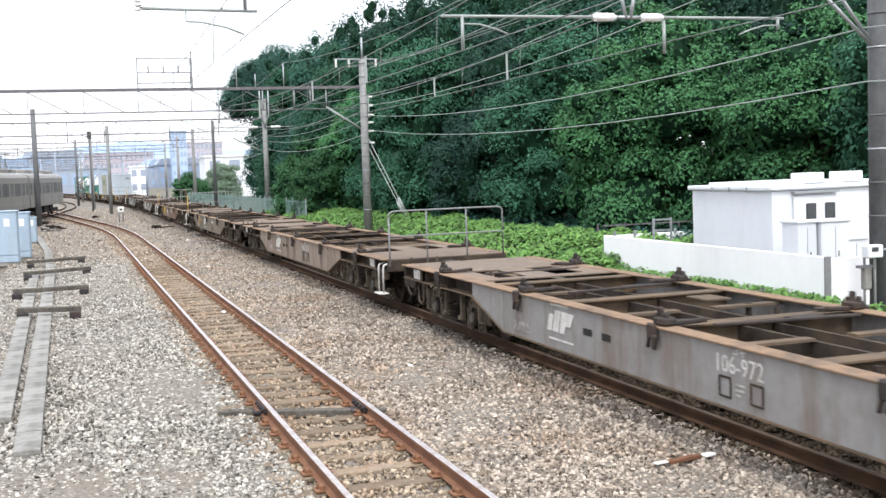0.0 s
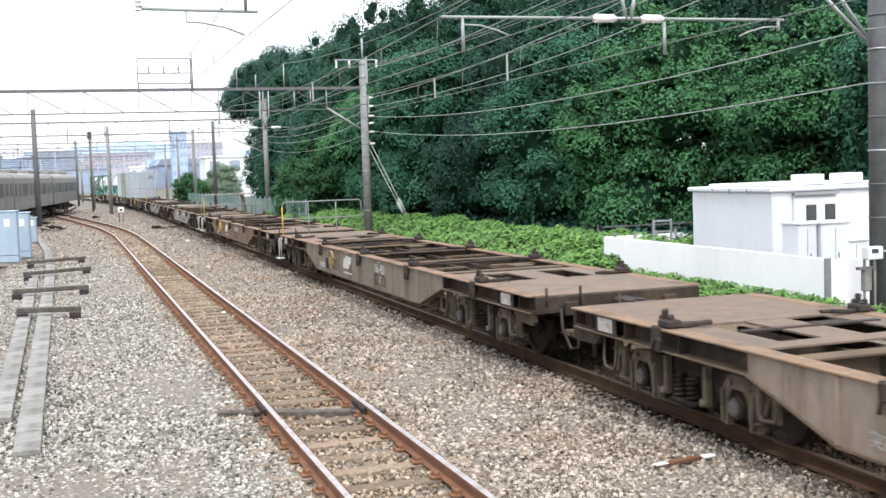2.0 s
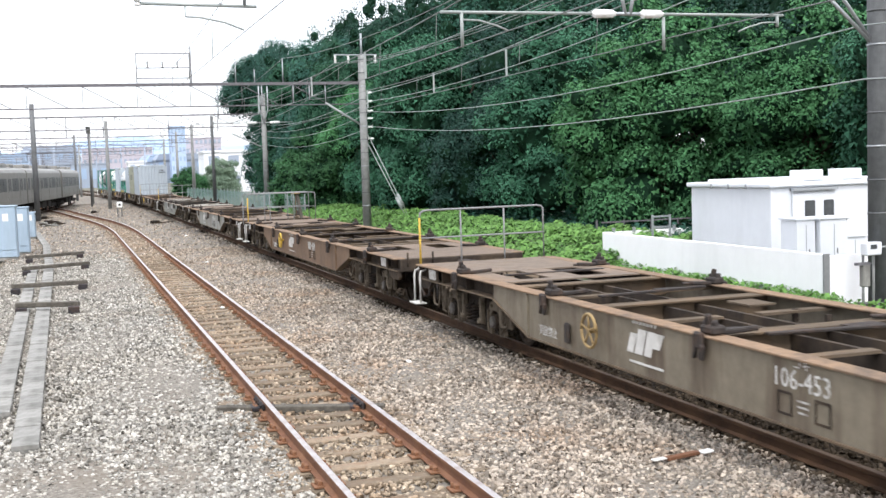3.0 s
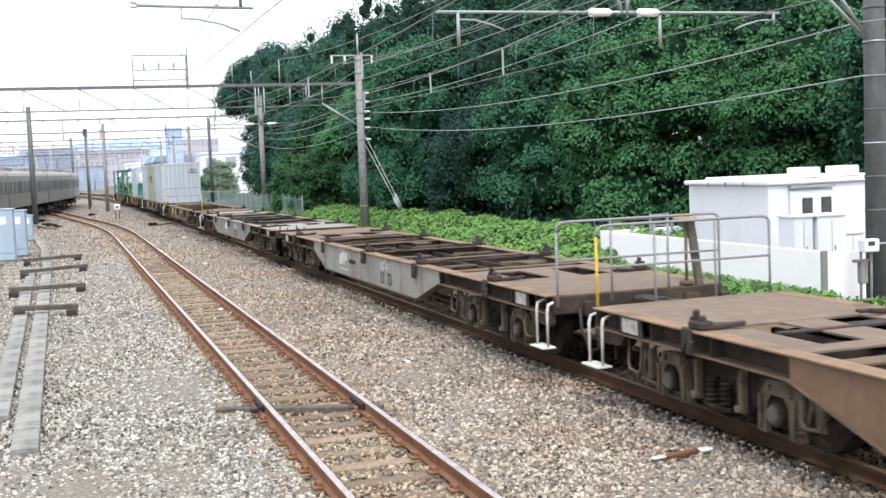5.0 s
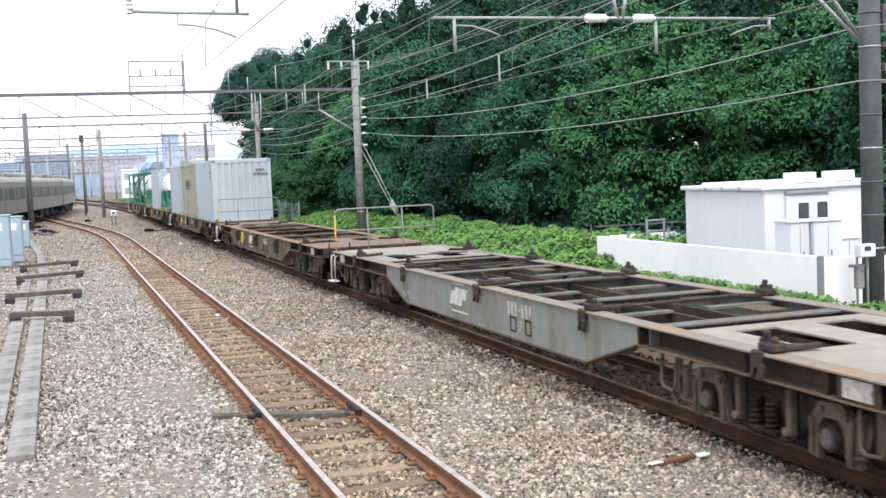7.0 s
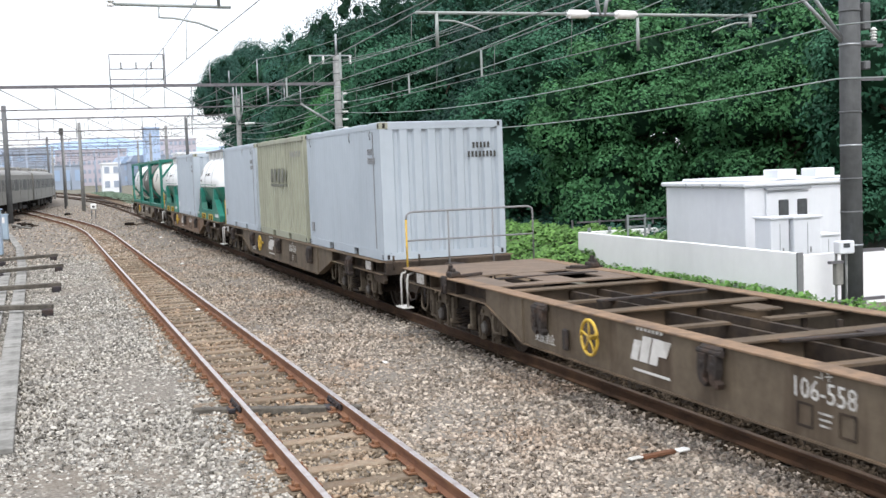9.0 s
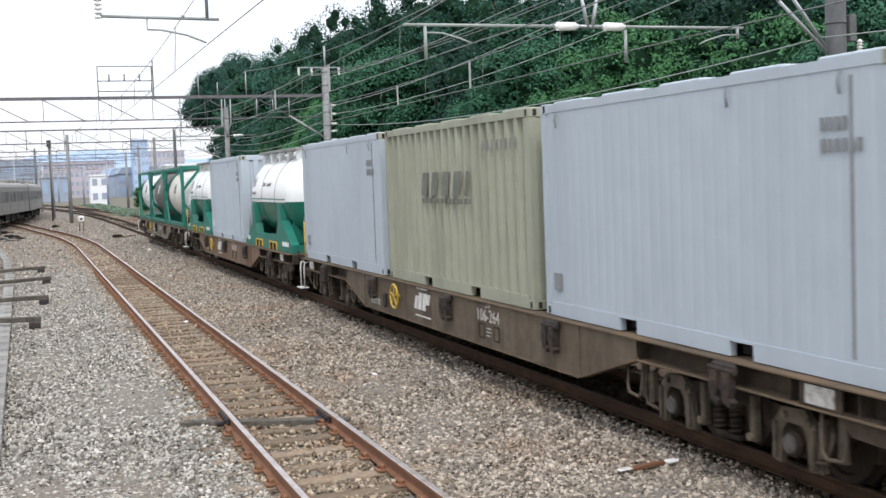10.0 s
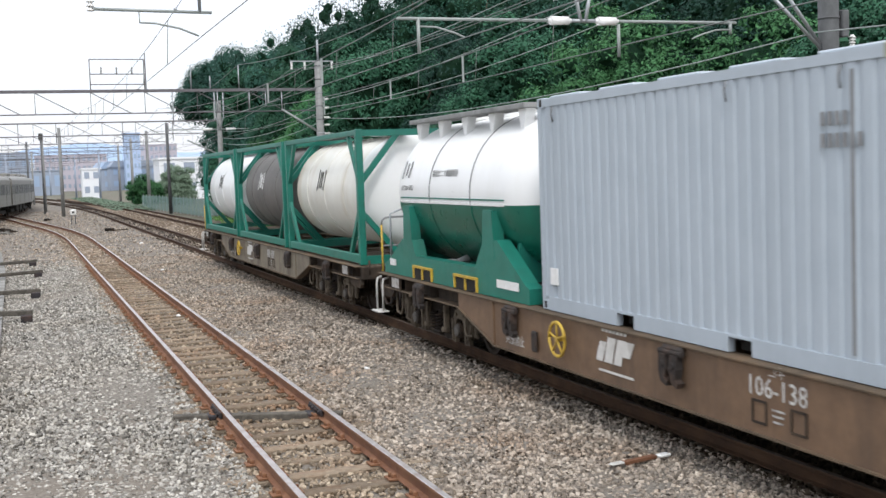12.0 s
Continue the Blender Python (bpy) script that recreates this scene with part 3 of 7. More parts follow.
def bogie(y, wagon, paint):
    bm = bmesh.new()
    add_box(bm, 0, 0, 0.56, 2.0, 0.36, 0.22, bevel=0.03)
    add_box(bm, 0, 0, 0.72, 0.5, 0.5, 0.14, bevel=0.03)
    for s in (-1, 1):
        add_box(bm, 0, s * 0.5, 0.42, 1.5, 0.08, 0.1)
    bg = part("bogie", bm, M["bogie"], wagon, "rust-brown cast bogie")
    bg.matrix_basis = pose(0, y, 0)
    for s in (-1, 1):
        bm = bmesh.new()
        o = [(-1.25, 0.50), (-1.22, 0.34), (-0.68, 0.34), (-0.62, 0.5), (-0.40, 0.27), (0.40, 0.27), (0.62, 0.5), (0.68, 0.34), (1.22, 0.34),
             (1.25, 0.50), (1.08, 0.63), (0.55, 0.70), (0.32, 0.74), (-0.32, 0.74), (-0.55, 0.70), (-1.08, 0.63)]
        add_prism(bm, o, "x", s * 0.94, s * 1.06)
        add_prism(bm, [(-0.26, 0.36), (0.26, 0.36), (0.26, 0.62), (-0.26, 0.62)], "x", s * 1.06, s * 1.075, 0)
        for k in (-0.95, 0.95):
            add_box(bm, s * 1.0, k, 0.66, 0.16, 0.3, 0.06, bevel=0.015)
        add_box(bm, s * 1.12, 0.0, 0.30, 0.12, 0.46, 0.05, bevel=0.012)
        part("side_frame", bm, M["bogie"], bg)
        for k in (-0.95, 0.95):
            bm = bmesh.new()
            add_box(bm, s * 1.02, k, 0.41, 0.14, 0.30, 0.27, bevel=0.04)
            add_rod(bm, (s * 1.08, k, 0.405), (s * 1.15, k, 0.405), 0.12, 0.115, 16)
            box = part("axle_box", bm, M["bogie"], bg)
            bm = bmesh.new()
            add_rod(bm, (s * 1.15, k, 0.405), (s * 1.185, k, 0.405), 0.1, 0.075, 16)
            for i in range(3):
                q = 2 * math.pi * i / 3 + 0.5
                add_rod(bm, (s * 1.17, k + 0.06 * math.cos(q), 0.405 + 0.06 * math.sin(q)), (s * 1.195, k + 0.06 * math.cos(q), 0.405 + 0.06 * math.sin(q)), 0.015, seg=6)
            part("bearing_cap", bm, M["axle_cap"], box, "pale grey bolted bearing cap")
        for k in (-0.13, 0.13):
            bm = bmesh.new()
            pts = [(s * 1.13 + 0.055 * math.cos(a), k + 0.06 * math.sin(a), 0.33 + 0.25 * a / 31.4) for a in np.linspace(0, 31.4, 56)]
            add_path(bm, pts, 0.017, 5)
            part("spring", bm, M["bogie"], bg)
        for k in (-1.42, 1.42, -0.52, 0.52):
            bm = bmesh.new()
            add_box(bm, s * 0.6, k, 0.42, 0.12, 0.07, 0.3, bevel=0.012)
            part("brake_block", bm, M["bogie"], bg)
    for s in (-1, 1):
        for k in (-0.95, 0.95):
            bm = bmesh.new()
            o = [(k - 0.37, 0.22), (k - 0.19, 0.20), (k - 0.16, 0.50), (k - 0.1, 0.575), (k + 0.1, 0.575), (k + 0.16, 0.50), (k + 0.19, 0.20), (k + 0.32, 0.22),
                 (k + 0.27, 0.58), (k + 0.17, 0.70), (k - 0.14, 0.72), (k - 0.27, 0.60)]
            add_prism(bm, o, "x", s * 1.06, s * 1.12)
            for u in (-0.27, 0.25):
                add_box(bm, s * 1.135, k + u, 0.40, 0.035, 0.045, 0.33, bevel=0.01)
            add_rod(bm, (s * 1.12, k - 0.2, 0.62), (s * 1.15, k - 0.2, 0.62), 0.035, seg=8)
            add_rod(bm, (s * 1.12, k + 0.12, 0.64), (s * 1.15, k + 0.12, 0.64), 0.03, seg=8)
            part("pedestal", bm, M["pedestal"], bg, "brown arched axle guard")
            bm = bmesh.new()
            e = 1 if k > 0 else -1
            add_path(bm, [(s * 1.12, k + e * 0.30, 0.30), (s * 1.16, k + e * 0.48, 0.34), (s * 1.14, k + e * 0.52, 0.55), (s * 1.05, k + e * 0.42, 0.72)], 0.022, 6)
            part("brake_link", bm, M["pedestal"], bg)
    # brake rigging hung below the sills at both ends and in the middle
    for s in (-1, 1):
        for e in (-1, 1):
            bm = bmesh.new()
            add_path(bm, [(s * 1.2, e * 1.42, 0.80), (s * 1.22, e * 1.44, 0.46), (s * 1.22, e * 1.50, 0.40), (s * 1.22, e * 1.70, 0.42), (s * 1.22, e * 1.73, 0.50), (s * 1.2, e * 1.72, 0.80)], 0.02, 6)
            add_box(bm, s * 1.1, e * 1.56, 0.58, 0.05, 0.12, 0.44, bevel=0.015)
            add_box(bm, s * 1.12, e * 1.36, 0.52, 0.1, 0.08, 0.34, bevel=0.02)
            part("brake_hanger", bm, M["pedestal"], bg, "rusty bent brake hanger")
            bm = bmesh.new()
            add_box(bm, s * 1.12, e * 0.40, 0.52, 0.09, 0.07, 0.42, bevel=0.015)
            add_rod(bm, (s * 1.10, e * 0.40, 0.36), (s * 1.2, e * 0.40, 0.36), 0.04, seg=8)
            part("swing_link", bm, M["pedestal"], bg)
    for k in (-0.95, 0.95):
        bm = bmesh.new()
        for s in (-1, 1):
            rings = [[bm.verts.new((s * (u - 0.03), r * math.cos(a), r * math.sin(a))) for a in np.linspace(0, 2 * math.pi, 28, endpoint=False)]
                     for u, r in [(0.53, 0.40), (0.62, 0.405), (0.63, 0.405), (0.63, 0.34), (0.60, 0.32), (0.60, 0.13), (0.65, 0.11), (0.65, 0.0001)]]
            inner = [[bm.verts.new((s * (u - 0.03), r * math.cos(a), r * math.sin(a))) for a in np.linspace(0, 2 * math.pi, 28, endpoint=False)]
                     for u, r in [(0.53, 0.40), (0.525, 0.43), (0.50, 0.43), (0.50, 0.33), (0.54, 0.3), (0.54, 0.1)]]
            for rs in (rings, inner):
                for r1, r2 in zip(rs, rs[1:]):
                    for i in range(28):
                        f = bm.faces.new((r1[i], r1[(i + 1) % 28], r2[(i + 1) % 28], r2[i]))
                        f.smooth = False
            # lightening spots so that the turning shows
            for i in range(2):
                a = i * math.pi
                add_rod(bm, (s * 0.565, 0.22 * math.cos(a), 0.22 * math.sin(a)), (s * 0.585, 0.22 * math.cos(a), 0.22 * math.sin(a)), 0.05, seg=8)
        add_rod(bm, (-1.0, 0, 0), (1.0, 0, 0), 0.075, seg=10)
        bmesh.ops.recalc_face_normals(bm, faces=bm.faces)
        ws = part("wheelset", bm, M["wheel"], bg)
        ws.matrix_basis = pose(0, k, 0.405)
        WHEELS.append((ws, k))
    return bg


def railing(wagon, sgn, post_yellow=True, column=False):
    """A bent tubular end railing; a brake column and a loose plank stand by it where column is set."""
    y = sgn * 9.62
    bm = bmesh.new()
    add_path(bm, [(-1.2, y, 1.86), (-1.185, y, 1.95), (-1.13, y, 1.99), (-1.05, y, 2.0), (1.08, y, 2.0), (1.16, y, 1.985), (1.195, y, 1.95), (1.2, y, 1.88), (1.2, y, 0.9)], 0.018, 8)
    part("top_rail", bm, M["mark_grey"], wagon, "grey bent tubular top rail")
    bm = bmesh.new()
    add_rod(bm, (-1.2, y, 0.9), (-1.2, y, 1.87), 0.019, seg=8)
    part("railing_post", bm, M["yellow"] if post_yellow else M["mark_grey"], wagon, "yellow railing post" if post_yellow else "grey railing post")
    for x in (-0.42, 0.42):
        bm = bmesh.new()
        add_rod(bm, (x, y, 0.9), (x, y, 1.985), 0.016, seg=8)
        part("railing_post", bm, M["mark_grey"], wagon, "grey railing post")
    for x in (-1.2, -0.42, 0.42, 1.2):
        bar("post_foot", (x, y - sgn * 0.012, 0.985, 0.06, 0.03, 0.13), M["frame_brown"], wagon, bevel=0.006)
    bm = bmesh.new()
    add_rod(bm, (-1.2, y, 1.50), (1.2, y, 1.50), 0.015, seg=8)
    part("railing_bar", bm, M["mark_grey"], wagon)
    if column:
        bm = bmesh.new()
        add_rod(bm, (0.74, y - sgn * 0.08, 0.9), (0.74, y - sgn * 0.08, 1.93), 0.022, seg=8)
        add_box(bm, 0.74, y - sgn * 0.08, 1.08, 0.16, 0.14, 0.06, bevel=0.015)
        col = part("brake_column", bm, M["frame_brown"], wagon, "rusty upright brake column")
        bm = bmesh.new()
        add_rod(bm, (0.74, y - sgn * 0.08, 1.93), (0.74, y - sgn * 0.08, 1.965), 0.17, 0.16, 18)
        part("brake_wheel", bm, M["dull_brass"], col, "tan flat brake wheel")
        bm = bmesh.new()
        add_box(bm, 0, 0, 0, 0.12, 0.06, 1.0, bevel=0.012)
        p = part("loose_plank", bm, M["old_wood"], wagon, "dark olive plank leaning on the railing")
        p.matrix_basis = pose(0.87, y - sgn * 0.06, 1.42, 0, -8, 0)


def step_iron(wagon, sgn):
    bm = bmesh.new()
    for k in (0.0, 0.34):
        y = sgn * (9.58 - k)
        add_path(bm, [(-1.2, y, 0.98), (-1.32, y, 0.94), (-1.34, y, 0.85), (-1.34, y, 0.38)], 0.02, 6)
    add_box(bm, -1.34, sgn * 9.41, 0.38, 0.2, 0.42, 0.025, bevel=0.006)
    part("step_iron", bm, M["white_paint"], wagon, "white shunter's step")


def container_lock(wagon, x, y, s):
    """A folding twist-lock on the sill: claws, arm across the flange, a piece hanging at the side."""
    bm = bmesh.new()
    add_box(bm, x, y, 1.10, 0.17, 0.24, 0.09, bevel=0.02)
    for k, h in ((-0.07, 0.07), (0.05, 0.12), (0.11, 0.05)):
        add_box(bm, x + s * 0.02, y + k, 1.13 + h / 2, 0.07, 0.06, h, bevel=0.015, turn=pose(0, 0, 0, 12 * k * 8, s * 10, 20))
    add_box(bm, x - s * 0.25, y - 0.06, 1.08, 0.4, 0.07, 0.05, bevel=0.012, turn=pose(0, 0, 0, 0, s * 5, s * 14))
    add_box(bm, x - s * 0.3, y + 0.12, 1.065, 0.22, 0.12, 0.03, bevel=0.01, turn=pose(0, 0, 0, 0, 0, -18))
    add_box(bm, s * 1.35, y + 0.02, 1.0, 0.06, 0.16, 0.17, bevel=0.02)
    add_box(bm, s * 1.36, y - 0.05, 0.89, 0.05, 0.07, 0.16, bevel=0.015, turn=pose(0, 0, 0, 14, 0, 0))
    add_rod(bm, (s * 1.36, y + 0.06, 0.95), (s * 1.36, y + 0.09, 0.82), 0.022, seg=6)
    part("container_lock", bm, M["lock"], wagon, "black folding container lock")


def side_lock(wagon, y, s=-1):
    """A container lock swung down the sill: hinge block, two hooked claws, a pull ring."""
    bm = bmesh.new()
    x = s * 1.36
    add_box(bm, s * 1.335, y, 0.98, 0.07, 0.36, 0.10, bevel=0.025)
    add_rod(bm, (x, y - 0.2, 0.965), (x, y + 0.2, 0.965), 0.03, seg=8)
    for k in (-0.1, 0.09):
        o = [(y + k - 0.05, 0.95), (y + k + 0.06, 0.95), (y + k + 0.075, 0.80), (y + k + 0.04, 0.68), (y + k - 0.06, 0.64), (y + k - 0.085, 0.69), (y + k - 0.03, 0.72), (y + k - 0.055, 0.82)]
        add_prism(bm, o, "x", x - 0.045, x + 0.035)
        add_rod(bm, (x - 0.06, y + k + 0.01, 0.85), (x + 0.05, y + k + 0.01, 0.85), 0.035, seg=8)
    add_box(bm, x, y - 0.01, 0.80, 0.05, 0.24, 0.05, bevel=0.015)
    add_path(bm, [(x - s * 0.01, y + 0.17 + 0.035 * math.cos(q), 0.84 + 0.06 * math.sin(q)) for q in np.linspace(0, 6.28, 13)], 0.01, 5)
    part("side_lock", bm, M["lock"], wagon, "black swung-down container lock")


def logo_bars(wagon, y, z, material):
    """A freight company's block mark, as plain slanted shapes."""
    bm = bmesh.new()
    for u, v, w, h in ((0.30, -0.03, 0.15, 0.22), (0.10, 0.0, 0.18, 0.28), (-0.10, 0.0, 0.16, 0.28), (-0.27, 0.05, 0.2, 0.17)):
        sh = 0.05
        o = [(y + u + w / 2 + sh, z + v - h / 2), (y + u - w / 2 + sh, z + v - h / 2), (y + u - w / 2 - sh, z + v + h / 2), (y + u + w / 2 - sh, z + v + h / 2)]
        add_prism(bm, o, "x", -1.309, -1.304)
    add_prism(bm, [(y + 0.36, z - 0.25), (y - 0.38, z - 0.25), (y - 0.38, z - 0.225), (y + 0.36, z - 0.225)], "x", -1.309, -1.304)
    for i in range(7):
        add_prism(bm, [(y + 0.28 - 0.08 * i, z + 0.19), (y + 0.23 - 0.08 * i, z + 0.19), (y + 0.22 - 0.08 * i, z + 0.225), (y + 0.27 - 0.08 * i, z + 0.225)], "x", -1.309, -1.304)
    part("company_mark", bm, material, wagon, "white slanted block mark")


def wagon_pose(n, t, dy=0.0):
    y = CENTRE + PITCH * n - (SPEED * t - SLOWING * t * t)
    a, b = y - 7.1, y + 7.1
    xa, xb = line_b(a), line_b(b)
    turn = math.degrees(math.atan2(xa - xb, b - a))
    return pose((xa + xb) / 2, y, 0, 0, 0, turn) @ pose(0, dy, 0)


def build_wagon(n, paint, number, wheel, rails, label, kink=4.4, deck=None, slots=(), mark=1.1):
    wg = thing("container_wagon", wagon_pose(n, 0), label, "freight wagon", "wagons of the freight train")
    deck = deck or M["deck"]
    for s in (-1, 1):
        build_sill(wg, s, kink, paint, M["frame_brown"] if n >= 7 else (M["flange_grey"] if n == 5 else M["rust_flange"]))
    for s in (-1, 1):
        build_deck(wg, s, deck)
        bm = bmesh.new()
        add_box(bm, 0, s * 9.58, 0.92, 2.5, 0.08, 0.24, bevel=0.015)
        for k in (-0.75, 0.75):
            add_box(bm, k, s * 9.65, 0.86, 0.2, 0.08, 0.2, bevel=0.02)
        part("end_sill", bm, M["frame_dark"], wg)
        bm = bmesh.new()
        add_box(bm, 0, s * 9.75, 0.86, 0.24, 0.42, 0.24, bevel=0.03)
        add_prism(bm, [(-0.16, 9.9), (0.14, 9.9), (0.17, 10.16), (0.05, 10.2), (0.03, 10.05), (-0.12, 10.18)] if s > 0 else
                  [(0.16, -9.9), (-0.14, -9.9), (-0.17, -10.16), (-0.05, -10.2), (-0.03, -10.05), (0.12, -10.18)], "z", 0.74, 0.98)
        part("coupler", bm, M["lock"], wg, "dark iron automatic coupler")
        for x in (-1.24, 1.24):
            bm = bmesh.new()
            add_prism(bm, [(s * 8.75, 0.84), (s * 8.95, 0.66), (s * 9.5, 0.64), (s * 9.56, 0.70), (s * 9.56, 0.84)], "x", x - 0.03, x + 0.03)
            part("headstock_plate", bm, M["frame_dark"], wg)
        bm = bmesh.new()
        add_path(bm, [(-0.9, s * 9.64, 0.86), (-0.92, s * 9.72, 0.6), (-0.86, s * 9.84, 0.34), (-0.8, s * 9.96, 0.38), (-0.78, s * 9.98, 0.7)], 0.022, 6)
        part("air_hose", bm, M["lock"], wg)
        bm = bmesh.new()
        add_path(bm, [(0.35, s * 9.6, 0.8), (0.36, s * 9.8, 0.55), (0.3, s * 10.05, 0.48), (0.2, s * 10.2, 0.55)], 0.03, 6)
        part("air_hose", bm, M["lock"], wg)
        # white chalk board at the end of the sill
        panel("tally_board", s * 8.62, 0.93, 0.36, 0.16, M["worn_white"], wg, x=-1.306, label="small chalked white board")
    # underframe
    for x in (-0.22, 0.22):
        bar("centre_sill", (x, 0, 0.80, 0.06, 15.0, 0.34), M["frame_dark"], wg)
    for y in (-5.2, -2.6, 0.0, 2.6, 5.2):
        bm = bmesh.new()
        add_box(bm, 0, y, 0.89, 2.5, 0.03, 0.26)
        add_box(bm, 0, y, 1.022, 2.22, 0.26, 0.02)
        part("cross_beam", bm, M["frame_grey"] if n == 5 else M["frame_brown"], wg, "worn cross beam")
    for y, w in ((-3.9, 0.16), (-1.3, 0.16), (1.3, 0.16), (3.9, 0.16)):
        for s in (-1, 1):
            bar("cross_strut", (s * 0.72, y, 0.985, 0.95, w, 0.03), M["frame_grey"] if n == 5 else M["frame_brown"], wg)
    for y, x in ((1.0, 0.75), (-3.2, -0.75)):
        bm = bmesh.new()
        add_rod(bm, (x, y - 0.5, 0.66), (x, y + 0.5, 0.66), 0.2, seg=14)
        for k in (-0.3, 0.3):
            add_box(bm, x, y + k, 0.86, 0.06, 0.05, 0.3)
        part("air_tank", bm, M["frame_dark"], wg)
    # slack securing bars and lashing plates lying across the frame
    for y, a in ((3.5, 8), (-0.4, -6), (-3.5, 5), (6.7, 0)):
        bm = bmesh.new()
        add_box(bm, 0.12, y, 1.045, 1.7, 0.09, 0.03, turn=pose(0, 0, 0, 0, 0, a), bevel=0.006)
        add_box(bm, 0.45, y + 0.14, 1.04, 0.42, 0.2, 0.02, turn=pose(0, 0, 0, 0, 0, -a))
        part("securing_bar", bm, M["lock"], wg, "dark loose securing bar")
    for y in (-4.6, 1.9):
        bar("lashing_plate", (0.55, y, 1.03, 0.36, 0.5, 0.02), M["frame_brown"], wg)
    bm = bmesh.new()
    for x in (-0.55, 0.5):
        add_rod(bm, (x, -6.5, 0.62), (x, 6.5, 0.62), 0.022, seg=6)
    part("brake_rod", bm, M["frame_dark"], wg)
    for s in (-1, 1):
        bogie(s * 7.1, wg, paint)
    # locks on the sills: deck ends, then between the load places
    loaded = n >= 7
    for y in (-7.35, 7.3):
        for s in (-1, 1):
            if not loaded:
                container_lock(wg, s * 1.2, y, s)
            else:
                side_lock(wg, y, s)
    for y in (-3.75, -0.1, 3.75):
        for s in (-1, 1):
            if loaded or wheel and n == 6:
                side_lock(wg, y, s)
            else:
                container_lock(wg, s * 1.2, y, s)
                bm = bmesh.new()
                add_path(bm, [(s * 1.33, y, 1.05), (s * 1.36, y - 0.04, 0.95), (s * 1.35, y + 0.02, 0.83)], 0.016, 5)
                part("lock_lever", bm, M["lock"], wg)
    # markings
    if number:
        lettering("wagon_number", number, 0.25, M["white_paint"], wg, Matrix.Translation((-1.305, -1.65, 0.845)) @ SIDE)
        lettering("class_mark", "コキ", 0.12, M["white_paint"], wg, Matrix.Translation((-1.305, -1.66, 0.995)) @ SIDE)
    else:
        for k in range(7):
            bar("number_bar", (-1.307, -1.28 - 0.125 * k, 0.845, 0.004, 0.08 if k != 3 else 0.06, 0.19 if k != 3 else 0.035), M["worn_white"], wg, "worn white number bar")
    for y in (-1.42, -1.95):
        bm = bmesh.new()
        for k in (-0.095, 0.095):
            add_box(bm, -1.308, y + k, 0.63, 0.006, 0.022, 0.2)
            add_box(bm, -1.308, y, 0.63 + k, 0.006, 0.2, 0.022)
        part("card_holder", bm, M["frame_dark"], wg, "dark card holder frame")
    bm = bmesh.new()
    for k in range(3):
        add_box(bm, -1.307, -1.68, 0.68 - 0.05 * k, 0.004, 0.17 - 0.02 * k, 0.018)
    part("small_writing", bm, M["worn_white"], wg)
    logo_bars(wg, mark, 0.80, M["white_paint"])
    lettering("depot_writing", "突放禁止", 0.15, M["white_paint"] if wheel else M["worn_white"], wg, Matrix.Translation((-1.305, 3.72, 0.58)) @ SIDE, "white warning writing")
    if slots:
        for y, w in slots:
            # a dark plate on the web paints the slot's inner shade
            bar("sill_slot", (-1.303, y, 0.77, 0.012, w, 0.085), M["under_dark"], wg, "dark plate drawn as the shade of a hand slot", bevel=0.004)
    if wheel:
        col, lab = (M["yellow"], "yellow spoked hand-brake wheel") if wheel == "yellow" else (M["dull_brass"], "dull brown spoked hand-brake wheel")
        bm = bmesh.new()
        pts = [(-1.40, 2.3 + 0.20 * math.cos(a), 0.79 + 0.20 * math.sin(a)) for a in np.linspace(0, 2 * math.pi, 25)]
        add_path(bm, pts, 0.02, 6)
        for i in range(5):
            a = 2 * math.pi * i / 5 + 0.3
            add_rod(bm, (-1.40, 2.3, 0.79), (-1.40, 2.3 + 0.2 * math.cos(a), 0.79 + 0.2 * math.sin(a)), 0.014, seg=6)
        add_rod(bm, (-1.28, 2.3, 0.79), (-1.42, 2.3, 0.79), 0.032, seg=8)
        part("brake_wheel", bm, col, wg, lab)
        bar("brake_lever", (-1.34, 3.05, 0.66, 0.05, 0.12, 0.26), M["lock"], wg, bevel=0.02)
    for sgn in rails:
        railing(wg, sgn, sgn > 0, n == 4)
        step_iron(wg, sgn)
    for sgn in (-1, 1):
        if sgn not in rails:
            for x in (-1.1, -0.6):
                bm = bmesh.new()
                add_rod(bm, (x, sgn * 9.62, 0.9), (x, sgn * 9.62, 1.16), 0.02, seg=6)
                part("stake", bm, M["frame_dark"], wg)
    return wg


# ---- loads ----
def corrugated(bm, length, height, ribs, depth, at, mi=0, flat=0.5):
    """A trapezoid-ribbed sheet; at(u, w, v) places length u, depth w, height v."""
    p = length / ribs
    prof = []
    for i in range(ribs):
        u = -length / 2 + i * p
        prof += [(u, 0), (u + flat * p, 0), (u + (flat + 0.14) * p, -depth), (u + 0.86 * p, -depth)]
    prof.append((length / 2, 0))
    lo = [bm.verts.new(at(u, w, 0)) for u, w in prof]
    hi = [bm.verts.new(at(u, w, height)) for u, w in prof]
    for i in range(len(prof) - 1):
        bm.faces.new((lo[i], lo[i + 1], hi[i + 1], hi[i])).material_index = mi


